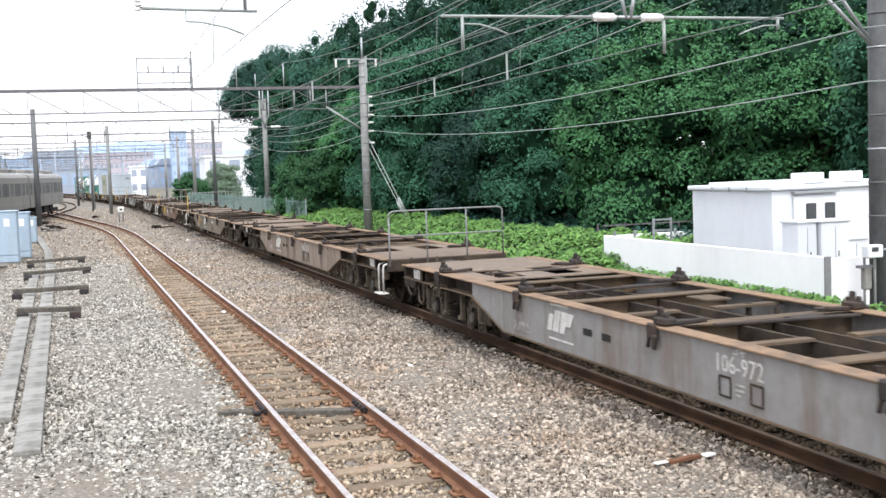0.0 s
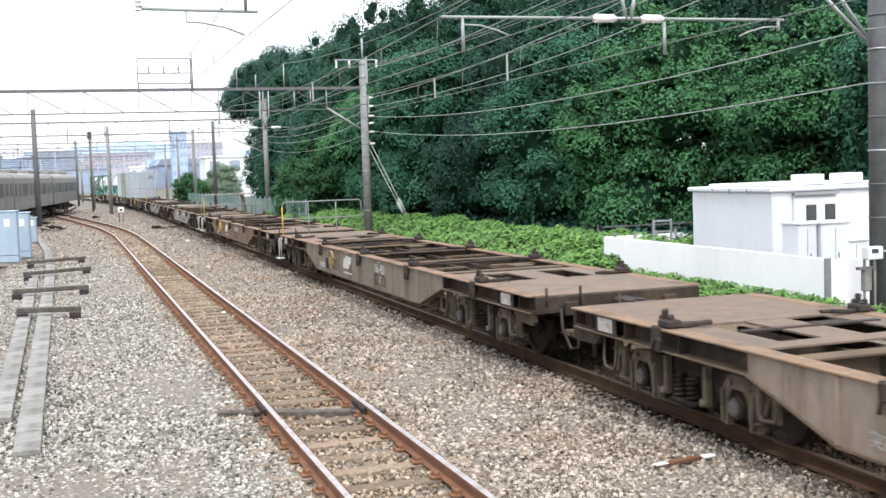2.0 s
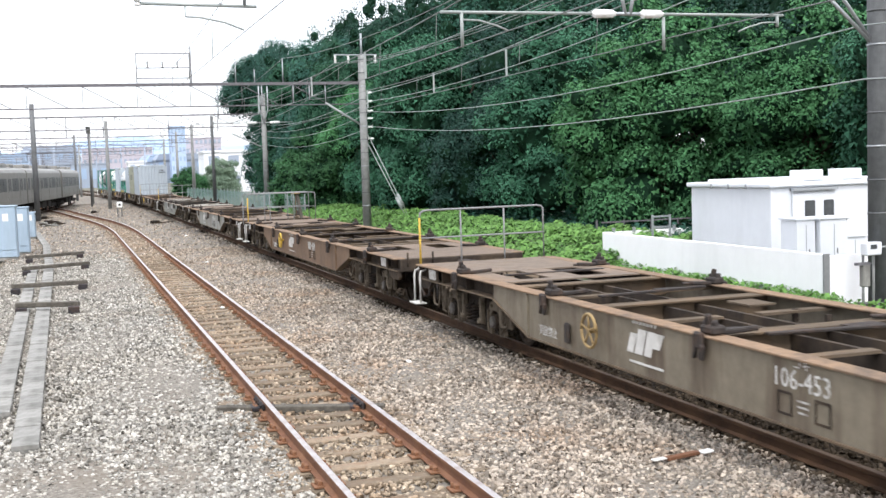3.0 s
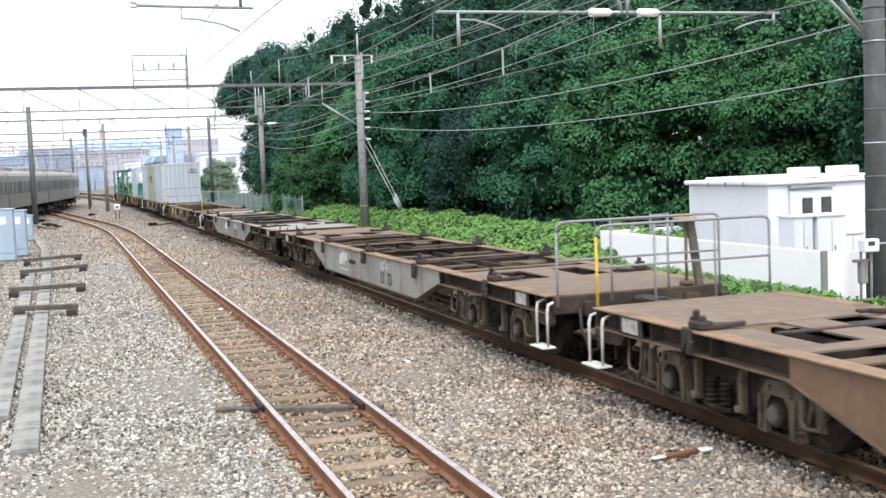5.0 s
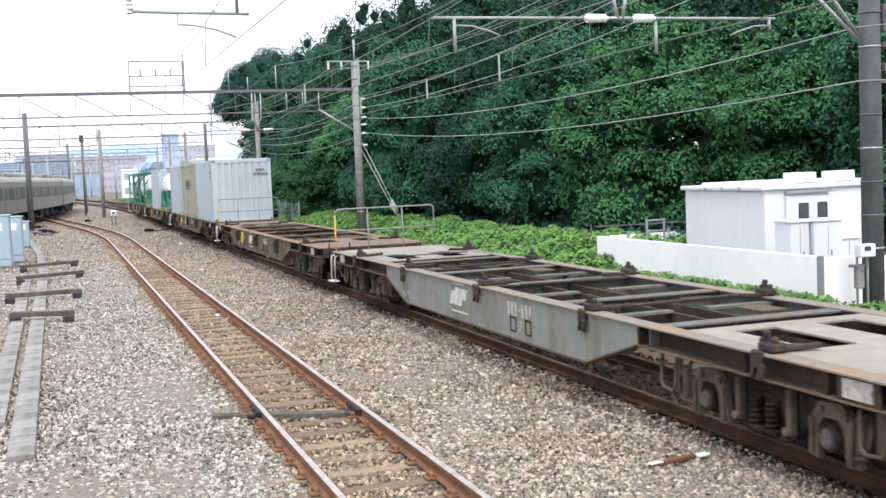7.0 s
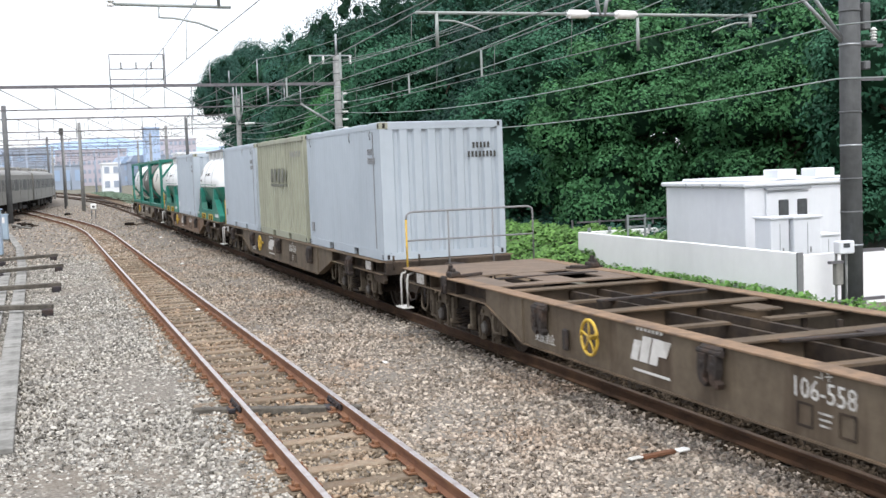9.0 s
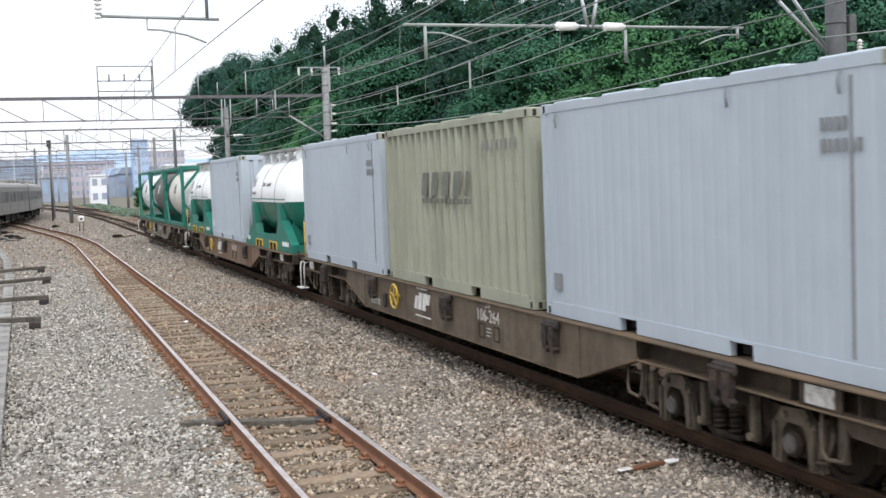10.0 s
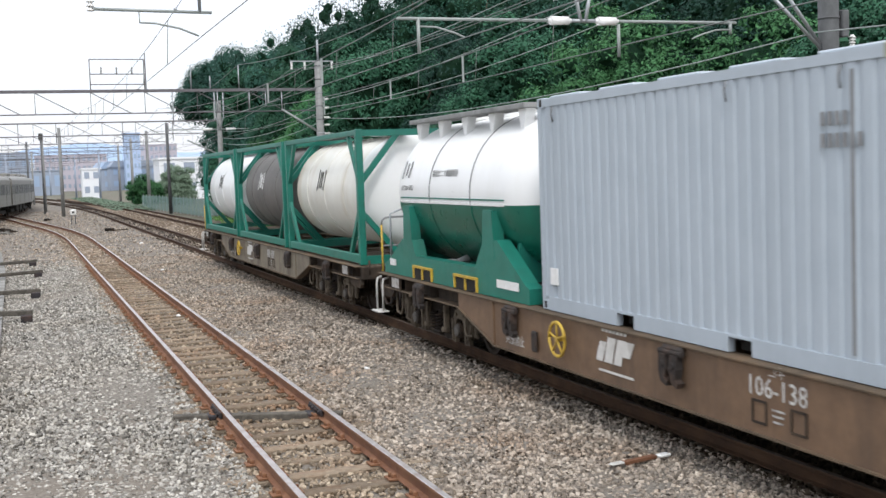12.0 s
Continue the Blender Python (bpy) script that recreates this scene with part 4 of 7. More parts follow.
def build_box(n, dy, paint, label, ribs, depth, brand=False, marks=True):
    L, W, H, Z = 6.058, 2.438, 2.55, DECK + 0.012
    m = wagon_pose(n, 0, dy)
    box = thing("freight_container", m, label, "container", "containers on the freight train")
    fr = 0.11
    bm = bmesh.new()
    for sx in (-1, 1):
        for sy in (-1, 1):
            add_box(bm, sx * (W / 2 - fr / 2), sy * (L / 2 - fr / 2), Z + H / 2, fr, fr, H - 0.24)
    for sx in (-1, 1):
        add_box(bm, sx * (W / 2 - 0.04), 0, Z + H - 0.06, 0.07, L - 0.3, 0.09)
    for sy in (-1, 1):
        add_box(bm, 0, sy * (L / 2 - 0.04), Z + H - 0.07, W - 0.3, 0.07, 0.12)
        add_box(bm, 0, sy * (L / 2 - 0.04), Z + 0.07, W - 0.3, 0.07, 0.13)
    part("frame", bm, paint, box)
    for sx in (-1, 1):
        bm = bmesh.new()
        y, cuts, lo, hi, up = -L / 2 + 0.15, [(-1.2, -0.84), (0.84, 1.2)], Z, Z + 0.165, Z + 0.14
        add_prism(bm, [(y, lo), (-1.2, lo), (-1.2, up), (-0.84, up), (-0.84, lo), (0.84, lo), (0.84, up), (1.2, up), (1.2, lo), (-y, lo), (-y, hi), (y, hi)],
                  "x", sx * (W / 2 - 0.08), sx * (W / 2 - 0.003))
        part("bottom_rail", bm, paint, box)
        for a, b in cuts:
            # dark sheet behind the cut-out, the pocket's shade as colour
            bar("fork_pocket", (sx * (W / 2 - 0.16), (a + b) / 2, Z + 0.075, 0.02, b - a, 0.13), M["under_dark"], box, "dark sheet drawn as the shade of a fork-lift pocket")
        bm = bmesh.new()
        corrugated(bm, L - 2 * fr, H - 0.27, ribs, depth, lambda u, w, v: (sx * (W / 2 - 0.012 + w), u * sx * -1, Z + 0.165 + v), 0, 0.3 if brand else 0.5)
        bmesh.ops.recalc_face_normals(bm, faces=bm.faces)
        part("side_panel", bm, paint, box)
    for sy in (-1, 1):
        bm = bmesh.new()
        corrugated(bm, W - 2 * fr, H - 0.26, 8, 0.05, lambda u, w, v: (u * sy * -1, sy * (L / 2 - 0.012 + w), Z + 0.13 + v))
        part("end_panel", bm, paint, box)
    bm = bmesh.new()
    add_box(bm, 0, 0, Z + H - 0.05, W - 0.16, L - 0.16, 0.03)
    for i in range(5):
        add_box(bm, 0, -L / 2 + 0.6 + i * (L - 1.2) / 4, Z + H - 0.005, W - 0.12, 0.75, 0.05, bevel=0.015)
    part("roof", bm, paint, box)
    if marks:
        for sx in (-1, 1):
            bar("panel_seam", (sx * (W / 2 - 0.008), -L / 2 + 0.52, Z + H / 2 + 0.02, 0.012, 0.03, H - 0.36), M["mark_grey"], box, "grey upright panel seam")
    bar("floor_panel", (0, 0, Z + 0.12, W - 0.3, L - 0.3, 0.05), M["under_dark"], box)
    for sx in (-1, 1):
        for sy in (-1, 1):
            for z in (Z + 0.06, Z + H - 0.06):
                bm = bmesh.new()
                add_box(bm, sx * (W / 2 - 0.081), sy * (L / 2 - 0.089), z, 0.166, 0.182, 0.122, bevel=0.01)
                c = part("corner_casting", bm, paint if not (z > 2 and sx < 0 and sy < 0) else M["box_cream"], box)
                # dark plates on the casting faces, painted shade of the holes
                bar("casting_hole", (sx * (W / 2 + 0.001), sy * (L / 2 - 0.089), z, 0.006, 0.06, 0.085), M["under_dark"], c)
                bar("casting_hole", (sx * (W / 2 - 0.081), sy * (L / 2 + 0.001), z, 0.05, 0.006, 0.085), M["under_dark"], c)
    if marks:
        for r in range(2):
            for k in range(4 + 2 * r):
                bar("serial_character", (-W / 2 - 0.002, -L / 2 + 0.85 - 0.085 * k, Z + H - 0.52 - 0.17 * r, 0.006, 0.045, 0.11), M["mark_grey"], box)
            for k in range(5 + 3 * r):
                bar("serial_character", (0.62 + 0.075 * k - 0.1 * r, -L / 2 - 0.002, Z + H - 0.46 - 0.17 * r, 0.04, 0.006, 0.11), M["mark_black"], box)
        bm = bmesh.new()
        for y in (-2.4, -0.9, 2.6):
            add_path(bm, [(-W / 2 - 0.012, y, Z + H - 0.12), (-W / 2 - 0.03, y, Z + H - 0.2), (-W / 2 - 0.012, y, Z + H - 0.30)], 0.01, 5)
        part("tie_hook", bm, M["mark_grey"], box)
        bar("vent_plate", (-W / 2 - 0.004, L / 2 - 0.35, Z + 0.42, 0.02, 0.18, 0.2), M["mark_grey"] if n == 7 else M["porcelain"], box, "small vent plate")
    if brand:
        bm = bmesh.new()
        x = -W / 2 - 0.003
        for u, w in ((1.0, 0.27), (0.54, 0.27), (0.06, 0.29), (-0.42, 0.28), (-0.82, 0.11)):
            add_prism(bm, [(u + w / 2 + 0.05, 2.50), (u - w / 2 + 0.05, 2.50), (u - w / 2 - 0.05, 2.86), (u + w / 2 - 0.05, 2.86)], "x", x - 0.003, x)
        part("brand_mark", bm, M["mark_olive"], box, "dark grey slanted block brand mark")
        bm = bmesh.new()
        for k in range(13):
            add_box(bm, x, 1.12 - 0.17 * k, 2.42, 0.006, 0.09 + 0.03 * (k % 2), 0.075)
        part("brand_writing", bm, M["mark_olive"], box)
        for k in range(8):
            bar("serial_character", (x, -L / 2 + 1.55 - 0.16 * k, Z + H - 0.42, 0.006, 0.045, 0.14), M["mark_grey"], box)
    return box


def lathe(bm, prof, seg=32, mi=None, centre=0.0):
    """Turn (y, r) about the y axis at height centre; mi(angle) picks the material."""
    rings = [[bm.verts.new((r * math.cos(a), y, centre + r * math.sin(a))) for a in np.linspace(0, 2 * math.pi, seg, endpoint=False)] for y, r in prof]
    for r1, r2 in zip(rings, rings[1:]):
        for i in range(seg):
            f = bm.faces.new((r1[i], r2[i], r2[(i + 1) % seg], r1[(i + 1) % seg]))
            f.smooth = True
            if mi:
                f.material_index = mi(f.calc_center_median())


def dished(length, r, crown=0.32, k=7):
    out = []
    h = length / 2
    for i in range(k + 1):
        a = math.pi / 2 * i / k
        out.append((-h + crown * (1 - math.cos(a)), max(0.001, r * math.sin(a))))
    return out + [(-y, rr) for y, rr in reversed(out)]


def flat_mark(bm, y, z, w, h, r, cz):
    """A plate that lies on the tank's side."""
    x = -math.sqrt(max(0.01, r * r - (z - cz) ** 2)) - 0.006
    tilt = math.degrees(math.asin(max(-1, min(1, (z - cz) / r))))
    add_box(bm, x, y, z, 0.006, w, h, turn=pose(0, 0, 0, 0, tilt, 0))


def build_powder_tank(n, dy):
    Z, R, CZ = DECK + 0.01, 1.16, 2.42
    tk = thing("powder_tank", wagon_pose(n, 0, dy), "white over green powder tank container on a green cradle", "tank container", "tanks on the freight train")
    bm = bmesh.new()
    h = 3.0
    prof = dished(2 * h, R, 0.85, 10)
    lathe(bm, prof, 48, None, CZ)
    bmesh.ops.bisect_plane(bm, geom=bm.verts[:] + bm.edges[:] + bm.faces[:], plane_co=(0, 0, 2.30), plane_no=(0, 0, 1))
    for f in bm.faces:
        f.material_index = 1 if f.calc_center_median().z < 2.30 else 0
    part("shell", bm, [M["tank_white"], M["tank_green"]], tk)
    for y in (-0.95, 0.75):
        bm = bmesh.new()
        lathe(bm, [(y - 0.012, R + 0.002), (y - 0.012, R + 0.01), (y + 0.012, R + 0.01), (y + 0.012, R + 0.002)], 48, lambda c: 1 if c.z < 2.3 else 0, CZ)
        part("shell_band", bm, [M["mark_grey"], M["tank_green"]], tk)
    for sx in (-1, 1):
        bar("dividing_stripe", (sx * (math.sqrt(R * R - 0.0144) + 0.004), 0, 2.30, 0.008, 4.3, 0.035), M["porcelain"], tk, "thin white stripe")
        bar("dark_stripe", (sx * (math.sqrt(R * R - 0.0025) + 0.002), 0, 2.365, 0.008, 4.3, 0.022), M["frame_green"], tk, "thin dark green stripe")
    # cradle
    for s in (-1, 1):
        bm = bmesh.new()
        x0, x1 = (s * 1.02, s * 1.22)
        add_prism(bm, [(-3.0, Z), (3.0, Z), (3.0, Z + 0.16), (2.75, Z + 0.22), (2.0, Z + 0.62), (1.5, Z + 0.62), (1.35, Z + 0.36), (-1.2, Z + 0.36), (-1.5, Z + 0.72), (-2.0, Z + 0.78), (-2.85, Z + 0.26), (-3.0, Z + 0.2)], "x", x0, x1)
        for y, w in ((1.72, 0.22), (-1.70, 0.22)):
            add_prism(bm, [(y - w, Z + 0.5), (y + w, Z + 0.5), (y + w * 0.7, Z + 1.17), (y - w * 0.7, Z + 1.17)], "x", s * 1.06, s * 1.224)
        part("cradle_side", bm, M["frame_green"], tk, "green welded cradle side")
        for y in (1.0, -0.85):
            for a, w, z, hh in ((0, 0.9, Z + 0.2, 0.035), (-0.43, 0.035, Z + 0.11, 0.2), (0, 0.035, Z + 0.11, 0.2), (0.43, 0.035, Z + 0.11, 0.2)):
                bar("fork_frame", (s * 1.235, y + a, z, 0.03, w, hh), M["yellow"], tk, "yellow-edged fork pocket")
            # dark plate on the cradle in place of the pocket's shade
            bar("fork_pocket", (s * 1.222, y, Z + 0.09, 0.012, 0.8, 0.17), M["under_dark"], tk, "dark sheet drawn as the shade of a fork-lift pocket")
        bar("name_plate", (s * 1.232, -2.35, Z + 0.2, 0.01, 0.7, 0.11), M["porcelain"], tk, "white plate")
        bar("name_plate", (s * 1.232, 2.5, Z + 0.2, 0.01, 0.3, 0.11), M["porcelain"], tk, "white plate")
    for y in (-2.95, 2.95, 0.3):
        bar("cross_member", (0, y, Z + 0.1, 2.2, 0.1, 0.18), M["frame_green"], tk)
    for y in (-2.2, 2.2):
        bm = bmesh.new()
        add_prism(bm, [(-1.1, Z + 0.2), (1.1, Z + 0.2), (0.95, Z + 0.8), (0.5, Z + 0.5), (-0.5, Z + 0.5), (-0.95, Z + 0.8)], "y", y - 0.04, y + 0.04)
        part("saddle", bm, M["frame_green"], tk)
    # walkway on top
    bm = bmesh.new()
    add_box(bm, -0.62, 0.2, 3.62, 0.42, 4.7, 0.07, bevel=0.01)
    walk_way = part("walkway", bm, M["pole_grey"], tk, "grey top walkway")
    for y in (-1.9, -0.85, 0.2, 1.25, 2.3):
        bm = bmesh.new()
        add_prism(bm, [(y - 0.13, 3.584), (y + 0.13, 3.584), (y + 0.05, 3.32), (y - 0.05, 3.32)], "x", -0.74, -0.6)
        part("walkway_bracket", bm, M["tank_white"], walk_way, "white plate bracket")
    for y in (-1.5, -0.2, 1.1):
        bm = bmesh.new()
        add_rod(bm, (0, y, 3.45), (0, y, 3.66), 0.3, seg=18)
        add_rod(bm, (0, y, 3.66), (0, y, 3.70), 0.33, 0.25, 18)
        part("hatch", bm, M["tank_white"], tk)
    bm = bmesh.new()
    add_rod(bm, (-0.7, 0.35, 1.42), (-1.0, 0.35, 1.30), 0.07, seg=10)
    add_rod(bm, (-1.0, 0.35, 1.20), (-1.0, 0.35, 1.42), 0.1, seg=10)
    part("valve", bm, M["pole_grey"], tk, "grey discharge valve")
    # company mark as plain slanted bars; cargo and number as writing
    bm = bmesh.new()
    for y, w, hh in ((2.08, 0.04, 0.3), (1.93, 0.05, 0.22), (1.78, 0.05, 0.28)):
        flat_mark(bm, y, 2.82, w, hh, R, CZ)
    part("company_mark", bm, M["mark_grey"], tk, "dark green-grey company mark")

    def on_shell(body, size, y, z):
        x, tilt = -math.sqrt(R * R - (z - CZ) ** 2) - 0.012, math.degrees(math.asin((z - CZ) / R))
        lettering("tank_writing", body, size, M["mark_black"], tk, Matrix.Translation((x, y, z)) @ pose(0, 0, 0, 0, tilt, 0) @ SIDE)

    on_shell("塩化ビニル樹脂専用", 0.12, 0.12, 2.74)
    on_shell("UT20A-5075", 0.11, 1.8, 2.52)
    # yellow end rail
    bm = bmesh.new()
    add_path(bm, [(-1.1, 2.99, Z + 0.1), (-1.1, 2.99, Z + 1.0), (-0.9, 2.99, Z + 1.08), (0.2, 2.99, Z + 1.08)], 0.02, 6)
    part("end_rail", bm, M["galv"], tk)
    return tk


def build_frame_tank(n, dy, shell, label):
    L, W, H, Z, R = 6.058, 2.438, 2.55, DECK + 0.012, 1.09
    tk = thing("frame_tank", wagon_pose(n, 0, dy), label, "tank container", "tanks on the freight train")
    CZ = Z + 1.36
    bm = bmesh.new()
    lathe(bm, dished(L - 0.3, R, 0.42, 8), 40, lambda c: 1 if abs(c.y) > L / 2 - 0.56 else 0, CZ)
    part("shell", bm, [shell, M["tank_white"] if shell is M["tank_cream"] else shell], tk)
    for y in (-1.5, 0.0, 1.5):
        bm = bmesh.new()
        lathe(bm, [(y - 0.025, R), (y - 0.025, R + 0.012), (y + 0.025, R + 0.012), (y + 0.025, R)], 40, None, CZ)
        part("shell_band", bm, shell, tk)
    fr = 0.13
    for sx in (-1, 1):
        for sy in (-1, 1):
            bar("corner_post", (sx * (W / 2 - fr / 2), sy * (L / 2 - fr / 2), Z + H / 2, fr, fr, H), M["frame_green"], tk, bevel=0.012)
        bar("bottom_rail", (sx * (W / 2 - 0.06), 0, Z + 0.11, 0.1, L - 2 * fr, 0.16), M["frame_green"], tk, bevel=0.01)
        bar("top_rail", (sx * (W / 2 - 0.05), 0, Z + H - 0.06, 0.08, L - 2 * fr, 0.1), M["frame_green"], tk, bevel=0.01)
        for sy in (-1, 1):
            for z0, z1, d in ((Z + 0.2, Z + 0.95, 0.62), (Z + H - 0.1, Z + H - 0.85, 0.55)):
                bm = bmesh.new()
                y0 = sy * (L / 2 - fr)
                add_prism(bm, [(y0, z1), (y0 - sy * d, z0), (y0 - sy * (d + 0.13), z0), (y0, z1 + (0.16 if z1 > z0 else -0.16))], "x", sx * (W / 2 - 0.1), sx * (W / 2 - 0.03))
                part("brace", bm, M["frame_green"], tk)
    for sy in (-1, 1):
        y = sy * (L / 2 - fr / 2)
        bar("end_beam", (0, y, Z + 0.09, W - 2 * fr, 0.1, 0.16), M["frame_green"], tk)
        bar("end_beam", (0, y, Z + H - 0.07, W - 2 * fr, 0.1, 0.12), M["frame_green"], tk)
        for sx in (-1, 1):
            for z0, z1 in ((Z + 0.15, Z + 0.85), (Z + H - 0.12, Z + H - 0.85)):
                bm = bmesh.new()
                x0 = sx * (W / 2 - fr)
                add_prism(bm, [(x0, z1), (x0 - sx * 0.6, z0), (x0 - sx * 0.74, z0), (x0, z1 + (0.16 if z1 > z0 else -0.16))], "y", y - 0.04, y + 0.04)
                part("brace", bm, M["frame_green"], tk)
    bm = bmesh.new()
    add_box(bm, -0.3, 0, Z + H - 0.02, 0.5, L - 0.4, 0.02)
    part("walkway", bm, M["mark_grey"], tk)
    bm = bmesh.new()
    for y, w, hh in ((0.5, 0.05, 0.46), (0.33, 0.05, 0.36), (0.2, 0.05, 0.36), (0.0, 0.06, 0.44)):
        flat_mark(bm, y, CZ + 0.25, w, hh, R, CZ)
    part("company_mark", bm, M["mark_black"] if shell is not M["tank_grey"] else M["porcelain"], tk, "worn company mark")
    bm = bmesh.new()
    add_rod(bm, (-1.0, -L / 2 + 0.9, Z + 0.18), (-1.0, -L / 2 + 0.9, Z + 0.42), 0.09, seg=10)
    part("valve", bm, M["axle_cap"], tk)
    return tk


WAGONS, LOADS = [], []
SPECS = [
    (M["grey_paint"], "106-972", None, (), "grimy grey empty container wagon", 4.4, None, ((1.6, 0.24), (1.1, 0.22)), 2.4),
    (M["drab_paint"], "106-1119", None, (-1,), "rusty drab-brown empty container wagon", 4.4, M["deck_rust"], ((1.5, 0.24), (1.05, 0.22)), 2.35),
    (M["olive_paint"], "106-453", "dull", (1,), "olive-brown empty container wagon with a dull brake wheel", 4.4, None, (), 1.1),
    (M["brown_paint"], "", "yellow", (1,), "rust-brown empty container wagon with a yellow brake wheel", 4.4, M["deck_rust"], (), 1.1),
    (M["pale_paint"], "107-415", None, (-1,), "pale grey empty container wagon", 3.7, M["deck_rust"], ((1.05, 0.55),), 1.86),
    (M["green_grey_paint"], "", None, (1,), "green-grey empty container wagon with plated ends", 3.7, M["deck_grey"], (), 0.85),
    (M["umber_paint"], "106-558", "yellow", (1,), "olive-brown empty container wagon with a yellow brake wheel", 4.4, M["deck_rust"], (), 1.1),
    (M["umber_paint"], "106-264", "yellow", (1,), "olive-brown container wagon carrying three containers", 4.4, None, (), 1.1),
    (M["brown_paint"], "106-138", "yellow", (1,), "brown container wagon carrying tanks and a container", 4.4, None, (), 1.1),
    (M["olive_paint"], "", "yellow", (1,), "last container wagon carrying three frame tanks", 4.4, None, (), 1.1),
]
for n_w, spec in enumerate(SPECS):
    WAGONS.append((n_w, build_wagon(n_w, *spec)))
GAP = 6.42
for n_w, dy, ob in (
        (7, -GAP, build_box(7, -GAP, M["box_grey"], "plain grey steel freight container with smooth sides", 30, 0.004)),
        (7, 0.0, build_box(7, 0.0, M["box_cream"], "cream-beige corrugated container with a dark brand mark", 19, 0.075, True, False)),
        (7, GAP, build_box(7, GAP, M["box_grey"], "plain grey steel freight container with smooth sides", 30, 0.004)),
        (8, -GAP, build_powder_tank(8, -GAP)),
        (8, 0.0, build_box(8, 0.0, M["box_grey"], "plain grey ribbed steel container between two tanks", 30, 0.02)),
        (8, GAP, build_powder_tank(8, GAP)),
        (9, -GAP, build_frame_tank(9, -GAP, M["tank_cream"], "cream tank in an open green steel frame")),
        (9, 0.0, build_frame_tank(9, 0.0, M["tank_grey"], "dark grey tank in an open green steel frame")),
        (9, GAP, build_frame_tank(9, GAP, M["tank_white"], "white tank in an open green steel frame"))):
    LOADS.append((n_w, dy, ob))


# ---- passenger train on the far curve ----
FRONT, RUN, CAR = 111.0, 6.5, 20.0
CARS = []


def along(s):
    """A place on the passenger line, by the way along it from y = 0."""
    lo, hi = -120.0, 320.0
    y = s
    for _ in range(6):
        a = math.hypot(1, line_p(y + 0.5) - line_p(y - 0.5))
        y = y - (arc(y) - s) / a
    return y


ARC = [(-160.0, 0.0)]
while ARC[-1][0] < 330:
    y0 = ARC[-1][0]
    ARC.append((y0 + 2, ARC[-1][1] + math.hypot(2, line_p(y0 + 2) - line_p(y0))))
ARC_ZERO = np.interp(0.0, [a for a, _ in ARC], [b for _, b in ARC])


def arc(y):
    return float(np.interp(y, [a for a, _ in ARC], [b for _, b in ARC])) - float(ARC_ZERO)


def car_pose(k, t):
    s = FRONT + RUN * t - CAR * (k + 0.5)
    a, b = along(s - 6.9), along(s + 6.9)
    xa, xb = line_p(a), line_p(b)
    return pose((xa + xb) / 2, (a + b) / 2, 0, 0, 0, math.degrees(math.atan2(xa - xb, b - a)))


